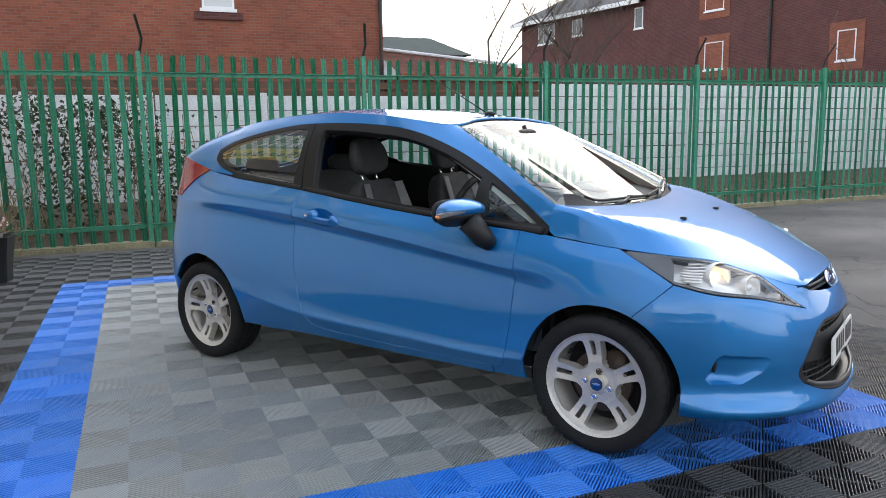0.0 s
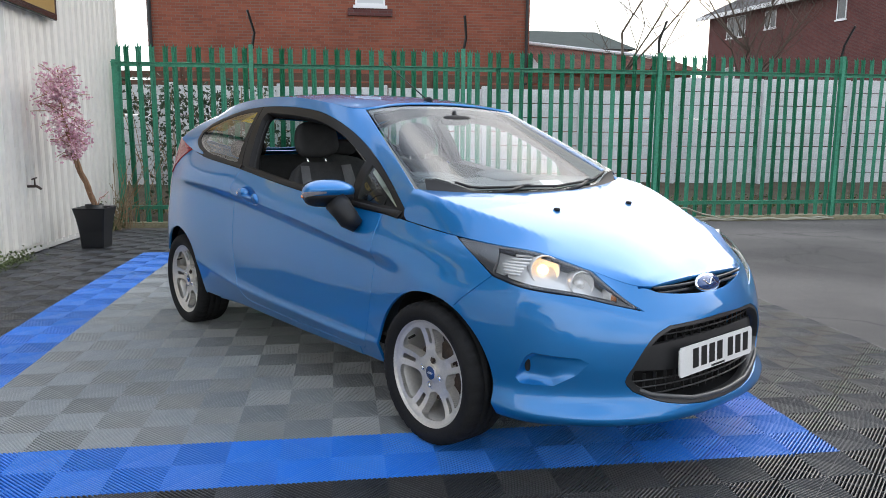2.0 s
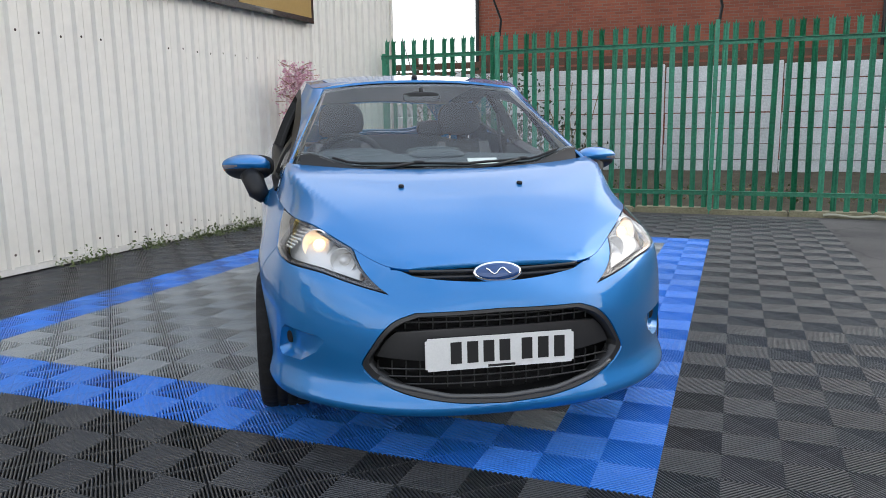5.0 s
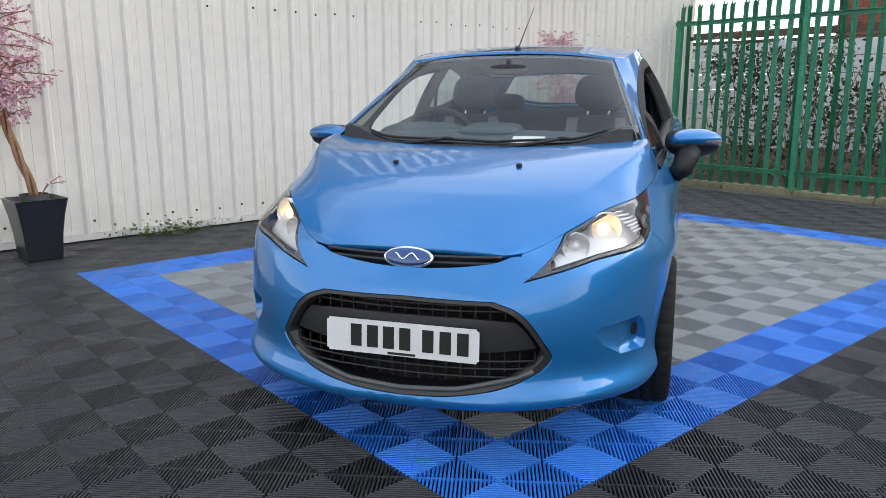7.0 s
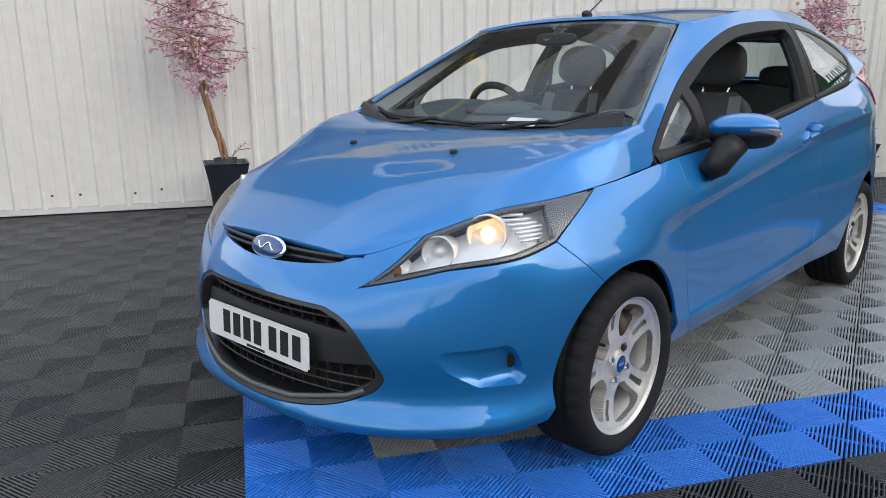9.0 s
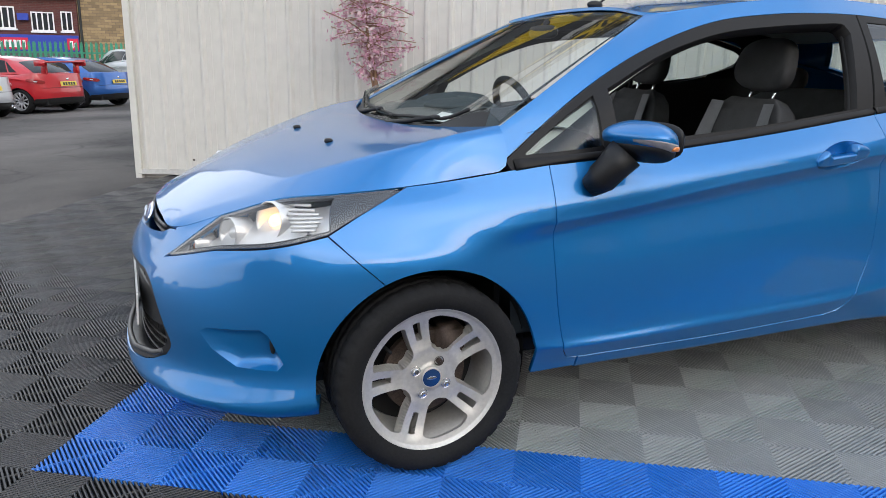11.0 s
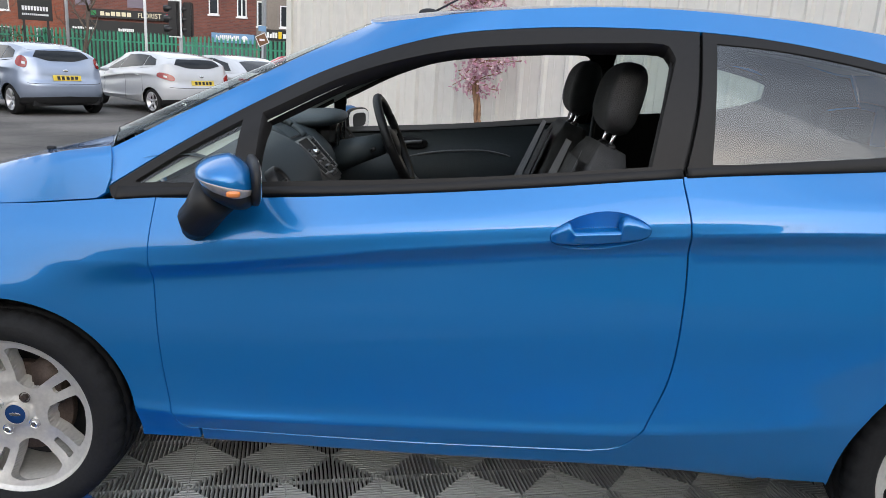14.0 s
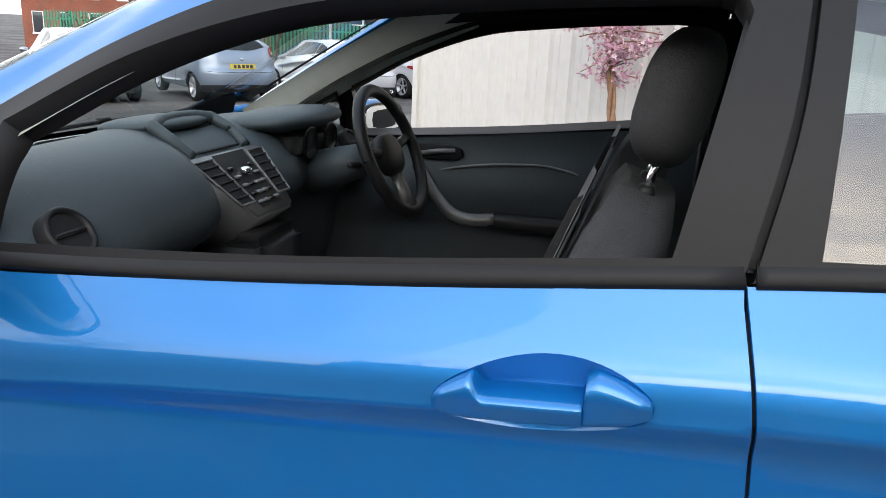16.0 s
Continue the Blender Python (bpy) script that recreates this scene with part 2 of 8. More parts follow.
M_BADGE = mat("badge_blue", (0.012, 0.06, 0.2), 0.2, 0.3, coat=1.0)
M_AMBER = mat("amber_lens", (0.8, 0.25, 0.06), 0.15, coat=1.0)
M_REDLENS = mat("red_lamp_lens", (0.26, 0.008, 0.008), 0.14, coat=0.5)
M_REFLECTOR = mat("lamp_reflector", (0.86, 0.855, 0.85), 0.22, 0.35, var=0.06, scale=15)
M_PAPER = mat("white_paper", (0.8, 0.8, 0.78), 0.7)

def glow(name, color, strength):
    m = bpy.data.materials.new(name); m.use_nodes = True
    b = m.node_tree.nodes["Principled BSDF"]
    b.inputs["Base Color"].default_value = (*color, 1)
    b.inputs["Emission Color"].default_value = (*color, 1)
    b.inputs["Emission Strength"].default_value = strength
    return m
M_BULB = glow("lit_bulb", (1.0, 0.60, 0.26), 3.2)

def glass(name, tint, base=0.05, steep=3.6):
    m = bpy.data.materials.new(name); m.use_nodes = True
    nt = m.node_tree; nt.nodes.clear()
    out = nt.nodes.new("ShaderNodeOutputMaterial"); mix = nt.nodes.new("ShaderNodeMixShader")
    lw = nt.nodes.new("ShaderNodeLayerWeight"); lw.inputs[0].default_value = 0.5
    pw_ = nt.nodes.new("ShaderNodeMath"); pw_.operation = "POWER"; pw_.inputs[1].default_value = steep
    fr = nt.nodes.new("ShaderNodeMath"); fr.operation = "MULTIPLY_ADD"; fr.inputs[1].default_value = 0.86; fr.inputs[2].default_value = base
    nt.links.new(lw.outputs["Facing"], pw_.inputs[0]); nt.links.new(pw_.outputs[0], fr.inputs[0])
    tr = nt.nodes.new("ShaderNodeBsdfTransparent"); tr.inputs[0].default_value = (*tint, 1)
    gl = nt.nodes.new("ShaderNodeBsdfGlossy"); gl.inputs["Roughness"].default_value = 0.01
    nt.links.new(fr.outputs[0], mix.inputs[0]); nt.links.new(tr.outputs[0], mix.inputs[1])
    nt.links.new(gl.outputs[0], mix.inputs[2]); nt.links.new(mix.outputs[0], out.inputs[0])
    return m
M_GLASS = glass("window_glass", (0.84, 0.91, 0.88), 0.07)
M_SCREEN = glass("windscreen_glass", (0.90, 0.95, 0.93), 0.08, 5.8)
M_TINT = glass("rear_tinted_glass", (0.60, 0.68, 0.66), 0.12)
M_LENS = glass("lamp_lens", (0.93, 0.93, 0.92), 0.045)


def slopes(keys, pts, mirror0=False, mirror1=False):
    """Tangents of a smooth curve through rows of points; a mirrored end runs square to the car's middle plane."""
    flip = np.array([1, -1, 1.0])
    m = np.zeros_like(pts)
    h = np.diff(keys)
    shape = (-1,) + (1,) * (pts.ndim - 1)
    d = np.diff(pts, axis=0) / h.reshape(shape)
    m[1:-1] = (d[:-1] * h[1:].reshape(shape) + d[1:] * h[:-1].reshape(shape)) / (h[1:] + h[:-1]).reshape(shape)
    m[0] = (pts[1] - pts[1] * flip) / (2 * h[0]) if mirror0 else d[0]
    m[-1] = (pts[-2] * flip - pts[-2]) / (2 * h[-1]) if mirror1 else d[-1]
    return m

def hermite(keys, pts, m, t):
    i = np.clip(np.searchsorted(keys, t, side="right") - 1, 0, len(keys) - 2)
    h = keys[i + 1] - keys[i]
    s = (t - keys[i]) / h
    extra = (slice(None),) + (None,) * (pts.ndim - 1)
    a, b = (2 * s**3 - 3 * s**2 + 1)[extra], ((s**3 - 2 * s**2 + s) * h)[extra]
    c, e = (3 * s**2 - 2 * s**3)[extra], ((s**3 - s**2) * h)[extra]
    return a * pts[i] + b * m[i] + c * pts[i + 1] + e * m[i + 1]


class Shell:
    """A smooth skin through stations (from the nose or windscreen's middle to the tail's middle) of levels, mirrored about y = 0."""
    VM = 0.09

    def __init__(self, net, mid, crease=()):
        self.crease, self.seen = crease, {}
        self.net = np.array(net, float)
        self.keys = np.r_[0, np.cumsum(np.linalg.norm(np.diff(self.net[:, mid], axis=0), axis=1))]
        self.m = slopes(self.keys, self.net, True, True)
        self.levels = np.arange(self.net.shape[1]) * self.VM
        self.umax, self.vmax = self.keys[-1], self.levels[-1]
        us, vs = np.linspace(0, self.umax, 500), np.linspace(0, self.vmax, 140)
        self.gu, self.gv = np.meshgrid(us, vs, indexing="ij")
        self.gp = self.at(self.gu.ravel(), self.gv.ravel()).reshape(500, 140, 3)

    def at(self, u, v):
        u, v = np.asarray(u, float), np.asarray(v, float)
        sign = np.where(u < 0, -1.0, 1.0)
        col = hermite(self.keys, self.net, self.m, np.clip(np.abs(u), 0, self.umax))
        n = len(self.levels)
        v = np.clip(v, 0, self.vmax)
        i = np.clip((v / self.VM).astype(int), 0, n - 2)
        s = (v / self.VM - i)[:, None]
        r = np.arange(len(u))
        p0, p1 = col[r, i], col[r, i + 1]
        pa, pb = col[r, np.maximum(i - 1, 0)], col[r, np.minimum(i + 2, n - 1)]
        m0 = np.where((i == 0)[:, None], p1 - p0, (p1 - pa) / 2)
        m1 = np.where((i == n - 2)[:, None], p1 - p0, (pb - p0) / 2)
        for c, k in self.crease:
            w = k * np.interp(np.abs(u), [self.keys[5], self.keys[6], self.keys[9], self.keys[10]], [0, 1, 1, 0])
            m0 = np.where((i == c)[:, None], (p1 - p0) * w[:, None] + m0 * (1 - w[:, None]), m0)
            m1 = np.where((i == c - 1)[:, None], (p1 - p0) * w[:, None] + m1 * (1 - w[:, None]), m1)
        p = (2*s**3 - 3*s**2 + 1) * p0 + (s**3 - 2*s**2 + s) * m0 + (3*s**2 - 2*s**3) * p1 + (s**3 - s**2) * m1
        p[:, 1] *= sign
        return p

    def normal(self, u, v):
        u, v = np.asarray(u, float), np.asarray(v, float)
        e = 2e-3
        v = np.clip(v, e, self.vmax - e)
        n = np.cross(self.at(u + e, v) - self.at(u - e, v), self.at(u, v + e) - self.at(u, v - e))
        return n / np.maximum(np.linalg.norm(n, axis=1, keepdims=True), 1e-9)

    def find(self, view, a, b):
        """The skin's own coordinates of a point given in a side view (x, z), a front view (y, z) or from above (x, y)."""
        if (view, a, b) in self.seen:
            return self.seen[view, a, b]
        ax = {"side": (0, 2), "front": (1, 2), "top": (0, 1)}[view]
        ok = np.ones(self.gu.shape, bool)
        if view == "side":
            ok = self.gp[..., 1] > 0.3
        if view == "front":
            ok = self.gp[..., 0] > 0.5
        far = np.where(ok, (self.gp[..., ax[0]] - a) ** 2 + (self.gp[..., ax[1]] - b) ** 2, 9.0)
        k = np.unravel_index(far.argmin(), far.shape)
        u, v = self.gu[k], self.gv[k]
        for _ in range(4):
            p = self.at([u, u + 1e-3, u], [v, v, v + 1e-3])[:, ax]
            j = np.stack([(p[1] - p[0]) / 1e-3, (p[2] - p[0]) / 1e-3], 1)
            if abs(np.linalg.det(j)) < 1e-3:
                break
            du = np.linalg.solve(j, np.array([a, b]) - p[0]).clip(-0.03, 0.03)
            u, v = min(max(u + du[0], 0), self.umax), min(max(v + du[1], 0), self.vmax)
        self.seen[view, a, b] = (u, v)
        return u, v


def chain(pts, step=0.018, smooth=True):
    """A curve through points, resampled."""
    p = np.array(pts, float)
    if len(p) < 3:
        smooth = False
    k = np.r_[0, np.cumsum(np.linalg.norm(np.diff(p, axis=0), axis=1) + 1e-9)]
    n = max(2, int(k[-1] / step) + 2)
    t = np.linspace(0, k[-1], n)
    if smooth:
        return hermite(k, p, slopes(k, p), t)
    t = np.unique(np.r_[t, k])
    return np.stack([np.interp(t, k, p[:, c]) for c in range(p.shape[1])], 1)

def arc(cx, cz, r, a0, a1, n=24):
    return [(cx + r * math.cos(radians(a0 + (a1 - a0) * i / n)), cz + r * math.sin(radians(a0 + (a1 - a0) * i / n))) for i in range(n + 1)]

def outline(shell, *chains):
    """A closed outline in the skin's coordinates; a chain is (view, points) or (view, points, False) for straight runs."""
    out = []
    for view, pts, *s in chains:
        c = chain(pts, smooth=not s)
        out += [tuple(q) for q in c] if view == "uv" else [shell.find(view, *q) for q in c]
    res = []
    for q in out:
        if not res or math.dist(q, res[-1]) > 2e-3:
            res.append(q)
    if math.dist(res[0], res[-1]) < 2e-3:
        res.pop()
    return np.array(res)

def area(p):
    return 0.5 * np.sum(p[:, 0] * np.roll(p[:, 1], -1) - np.roll(p[:, 0], -1) * p[:, 1])

def inset(p, g):
    if area(p) < 0:
        p = p[::-1]
    d = np.roll(p, -1, 0) - np.roll(p, 1, 0)
    d /= np.maximum(np.linalg.norm(d, axis=1, keepdims=True), 1e-9)
    return p + np.stack([-d[:, 1], d[:, 0]], 1) * g

def inside(poly, pts):
    x, y = pts[:, 0], pts[:, 1]
    hit = np.zeros(len(pts), bool)
    for (x0, y0), (x1, y1) in zip(poly, np.roll(poly, -1, 0)):
        if y0 != y1:
            hit ^= ((y0 > y) != (y1 > y)) & (x < (x1 - x0) * (y - y0) / (y1 - y0) + x0)
    return hit

from mathutils.geometry import delaunay_2d_cdt

def panel(name, shell, outer, material, parent, holes=(), gap=0.0016, res=0.024, depth=0.014, lift=0.0, both=False, flip=False, label="", hole_gap=0.0):
    """One panel cut from a skin, with its edges turned in. both: joined with its mirror image; flip: on the car's right side."""
    rings = [inset(outer, gap)] + [inset(h, -hole_gap) for h in holes]
    if both:
        rings[0][np.abs(rings[0][:, 0]) < 0.004, 0] = 0.0
        if shell.umax is not None:
            rings[0][np.abs(rings[0][:, 0] - shell.umax) < 0.004, 0] = shell.umax
    pts, edges = [], []
    for r in rings:
        n0 = len(pts)
        pts += [tuple(q) for q in r]
        edges += [(n0 + i, n0 + (i + 1) % len(r)) for i in range(len(r))]
    lo, hi = rings[0].min(0), rings[0].max(0)
    g = np.stack(np.meshgrid(np.arange(lo[0], hi[0], res), np.arange(lo[1], hi[1], res), indexing="ij"), -1).reshape(-1, 2)
    keep = inside(rings[0], g)
    for h in rings[1:]:
        keep &= ~inside(h, g)
    g = g[keep]
    edge_pts = np.concatenate(rings)
    if len(g):
        near = np.array([((edge_pts - q) ** 2).sum(1).min() for q in g])
        g = g[near > (0.45 * res) ** 2]
    allp = [Vector(q) for q in pts] + [Vector(q) for q in g]
    v2, _, f2, ov, _, _ = delaunay_2d_cdt(allp, edges, [], 0, 1e-6)
    uv = np.array([tuple(q) for q in v2])
    tri = [f for f in f2 if len(f) == 3]
    cen = np.array([uv[list(f)].mean(0) for f in tri])
    keep = inside(rings[0], cen)
    for h in rings[1:]:
        keep &= ~inside(h, cen)
    tri = [f for f, k in zip(tri, keep) if k]
    pos, nor = shell.at(uv[:, 0], uv[:, 1]), shell.normal(uv[:, 0], uv[:, 1])
    pos = pos + nor * lift
    verts, norms, faces = [tuple(p) for p in pos], [tuple(n) for n in nor], []
    count = {}
    for f in tri:
        a, b, c = (pos[i] for i in f)
        if np.dot(np.cross(b - a, c - a), nor[f[0]]) < 0:
            f = f[::-1]
        faces.append(tuple(f))
        for i in range(3):
            e = (f[i], f[(i + 1) % 3])
            count[e] = count.get(e, 0) + 1
    if depth:
        for (i, j) in [e for e in count if (e[1], e[0]) not in count]:
            if both and abs(pos[i][1]) < 4e-3 and abs(pos[j][1]) < 4e-3:
                continue
            t = pos[j] - pos[i]
            side = np.cross(t, nor[i]); side /= max(np.linalg.norm(side), 1e-9)
            k = len(verts)
            for q in (i, j):
                verts.append(tuple(pos[q])); norms.append(tuple(0.75 * side + 0.66 * nor[q]))
            for q in (j, i):
                verts.append(tuple(pos[q] - nor[q] * depth)); norms.append(tuple(side))
            faces.append((k + 1, k, k + 3, k + 2))
    V, N, F = verts, norms, faces
    if flip or both:
        Vm = [(x, -y, z) for x, y, z in V]; Nm = [(x, -y, z) for x, y, z in N]; Fm = [tuple(reversed(f)) for f in F]
        if both:
            n0 = len(V)
            V, N, F = V + Vm, N + Nm, F + [tuple(i + n0 for i in f) for f in Fm]
        else:
            V, N, F = Vm, Nm, Fm
    me = bpy.data.meshes.new(name)
    me.from_pydata(V, [], F)
    me.materials.append(material)
    me.shade_smooth()
    me.normals_split_custom_set_from_vertices(N)
    ob = new(name, me)
    ob.parent = parent
    return tagged(ob, label)


# the lower skin: plan outline with its facing angle, and a section (depth behind the outline, height) at each station
PLAN = [(2.045, 0, 0), (1.985, 0.38, 18), (1.86, 0.60, 42), (1.70, 0.735, 62), (1.50, 0.80, 80), (1.2445, 0.828, 90), (0.85, 0.829, 90),
        (0.20, 0.845, 90), (-0.45, 0.853, 90), (-1.2445, 0.85, 92), (-1.60, 0.785, 110), (-1.80, 0.60, 140), (-1.89, 0.30, 165), (-1.91, 0, 180)]
SECTION = [
    [(.16, .175), (.022, .192), (-.024, .222), (.002, .31), (.0, .42), (.005, .50), (.02, .57), (.045, .625), (.075, .665), (.11, .70)],
    [(.15, .175), (.022, .192), (-.026, .222), (.002, .31), (.0, .42), (.005, .50), (.025, .565), (.048, .61), (.07, .65), (.09, .69)],
    [(.14, .185), (.022, .200), (-.028, .234), (.004, .315), (.0, .43), (.005, .52), (.02, .595), (.04, .65), (.085, .708), (.148, .758)],
    [(.12, .195), (.026, .200), (-.020, .240), (.004, .325), (.0, .44), (.003, .54), (.012, .625), (.03, .695), (.080, .758), (.158, .808)],
    [(.10, .205), (.032, .212), (-.004, .256), (.004, .34), (.0, .45), (.0, .55), (.012, .64), (.043, .712), (.083, .778), (.128, .826)],
    [(.10, .20), (.05, .22), (.03, .28), (.01, .36), (.0, .45), (-.004, .55), (.0, .64), (.025, .71), (.062, .79), (.105, .848)],
    [(.10, .235), (.05, .24), (.030, .280), (.002, .337), (.010, .390), (.016, .56), (.030, .690), (.006, .735), (.018, .80), (.07, .90)],
    [(.10, .245), (.05, .25), (.030, .285), (-.001, .357), (.007, .410), (.012, .60), (.030, .776), (.0, .828), (.012, .88), (.066, .955)],
    [(.10, .255), (.05, .26), (.030, .30), (-.003, .387), (.004, .445), (.010, .66), (.028, .850), (.0, .90), (.012, .95), (.066, 1.035)],
    [(.09, .22), (.05, .24), (.02, .32), (.0, .48), (.0, .58), (.0, .70), (.018, .88), (.01, .94), (.05, 1.03), (.12, 1.12)],
    [(.12, .24), (.05, .26), (.02, .34), (.0, .46), (.0, .56), (.005, .68), (.03, .82), (.045, .92), (.08, 1.05), (.125, 1.20)],
    [(.14, .25), (.05, .27), (.02, .35), (.0, .46), (.0, .56), (.01, .66), (.06, .76), (.085, .88), (.12, 1.02), (.18, 1.16)],
    [(.16, .25), (.05, .27), (.02, .35), (.0, .46), (.0, .56), (.01, .66), (.07, .76), (.10, .88), (.14, 1.0), (.20, 1.10)],
    [(.16, .25), (.05, .27), (.02, .35), (.0, .46), (.0, .56), (.01, .66), (.07, .76), (.10, .88), (.14, 1.0), (.20, 1.10)],
]
LOWER = Shell([[(x - d * math.cos(radians(a)), y - d * math.sin(radians(a)) if y else 0, z) for d, z in sec] for (x, y, a), sec in zip(PLAN, SECTION)], 4, ((3, 1.0), (6, .6), (7, 1.0)))

# the upper skin: foot and head of each station of the glasshouse
FOOT = [(1.155, 0, .962), (1.105, .40, .970), (1.005, .690, 1.0), (.992, .736, .896), (.85, .757, .90), (.40, .772, .935), (-.45, .787, 1.035),
        (-.95, .765, 1.09), (-1.2445, .735, 1.12), (-1.56, .668, 1.195), (-1.66, .484, 1.16), (-1.69, .25, 1.10), (-1.71, 0, 1.10)]
HEAD = [(.335, 0, 1.382), (.345, .30, 1.373), (.365, .500, 1.352), (.335, .54, 1.352), (.18, .57, 1.380), (-.05, .58, 1.41), (-.5, .575, 1.428),
        (-.95, .555, 1.40), (-1.2, .53, 1.365), (-1.42, .50, 1.318), (-1.50, .35, 1.335), (-1.515, .18, 1.345), (-1.52, 0, 1.35)]
BULGE = [.008, .008, .004, .004, .012, .016, .02, .02, .02, .015, .02, .025, .025]
_net = []
for i, (f, h, b) in enumerate(zip(FOOT, HEAD, BULGE)):
    f, h = Vector(f), Vector(h)
    j0, j1 = max(i - 1, 0), min(i + 1, len(FOOT) - 1)
    along = Vector(FOOT[j1]) - Vector(FOOT[j0])
    if i in (0, len(FOOT) - 1):
        along = Vector((0, 1, 0)) * (1 if i == 0 else -1)
    n = along.cross(h - f).normalized()
    _net.append([f.lerp(h, v) + n * b * 4 * v * (1 - v) for v in np.linspace(0, 1, 6)])
UPPER = Shell(_net, 3)
UK = UPPER.keys

car = thing("car", "metallic blue three-door hatchback with silver alloy wheels and open door windows", "car")

ARCH_F, ARCH_R, R_F, R_R = (1.2445, 0.285), (-1.2445, 0.29), 0.338, 0.345

# ---- front bumper ----
GRILLE = [(0, .561), (.29, .552), (.362, .524), (.444, .424), (.471, .364), (.44, .325), (.37, .292), (.185, .252), (0, .242)]
v_of = lambda lev: lev * Shell.VM
_us = np.linspace(0, LOWER.keys[3], 200)
LAMP_U = float(np.interp(.475, LOWER.at(_us, np.full(200, LOWER.vmax))[:, 1], _us))
u_front = LOWER.find("side", 1.575, .27)[0]
bumper_out = outline(LOWER,
    ("front", GRILLE[0:2]), ("front", GRILLE[1:6]), ("front", GRILLE[5:9]), ("uv", [(0.0, LOWER.find("front", 0, .242)[1]), (0.0, 0.02)]),
    ("uv", [(0.0, 0.0), (u_front, 0.0)]), ("side", arc(*ARCH_F, R_F, -4, 64)), ("side", [(1.393, .593), (1.46, .655), (1.531, .722)]),
    ("side", [(1.531, .722), (1.64, .70), (1.752, .681)]), ("front", [(.585, .668), (.48, .636), (.372, .607)]),
    ("uv", [LOWER.find("front", .372, .607), (LAMP_U, v_of(9))]), ("uv", [(LAMP_U, v_of(9)), (LOWER.find("front", .36, .684)[0], v_of(9))]), ("front", [(.36, .684), (.335, .684), (.29, .667), (.22, .656), (.10, .647), (0.0, .645)]), ("uv", [(0.0, LOWER.find("front", 0, .644)[1]), (0.0, LOWER.find("front", 0, .561)[1])]))
FOG = [(1.868, .440), (1.848, .456), (1.72, .470), (1.70, .455), (1.664, .372), (1.68, .350), (1.78, .352), (1.84, .395)]
fog_out = outline(LOWER, ("side", FOG + FOG[:1], False))
bumper = panel("front_bumper", LOWER, bumper_out, M_BLUE, car, holes=[fog_out], both=True, depth=0.03, res=0.02)
def fog_scoop(flip):
    """A dent behind the bumper skin, shallow at its tip and deep at its rear end."""
    c = np.array(LOWER.find("side", 1.74, .425))
    V, F, n = [], [], len(fog_out)
    m = 9
    for i in range(m + 1):
        r = 1 - i / m
        q = c + (fog_out - c) * r
        p, nn = LOWER.at(q[:, 0], q[:, 1]), LOWER.normal(q[:, 0], q[:, 1])
        d = np.interp(p[:, 0], [1.67, 1.72, 1.80, 1.86], [.040, .034, .018, .002]) * (1 - r ** 6)
        V += [(a[0] - e * b[0] , (a[1] - e * b[1]) * (-1 if flip else 1), a[2] - e * b[2]) for a, b, e in zip(p, nn, d)]
    for i in range(m):
        for k in range(n):
            f = (i * n + k, i * n + (k + 1) % n, (i + 1) * n + (k + 1) % n, (i + 1) * n + k)
            F.append(f if flip else f[::-1])
    me = bpy.data.meshes.new("fog_recess"); me.from_pydata(V, [], F); me.materials.append(M_BLUE); me.shade_smooth()
    ob = new("fog_recess", me); ob.parent = bumper
    return ob
SLOTS = []
for flip in (False, True):
    rec = fog_scoop(flip)
    SLOTS.append((rec, flip))

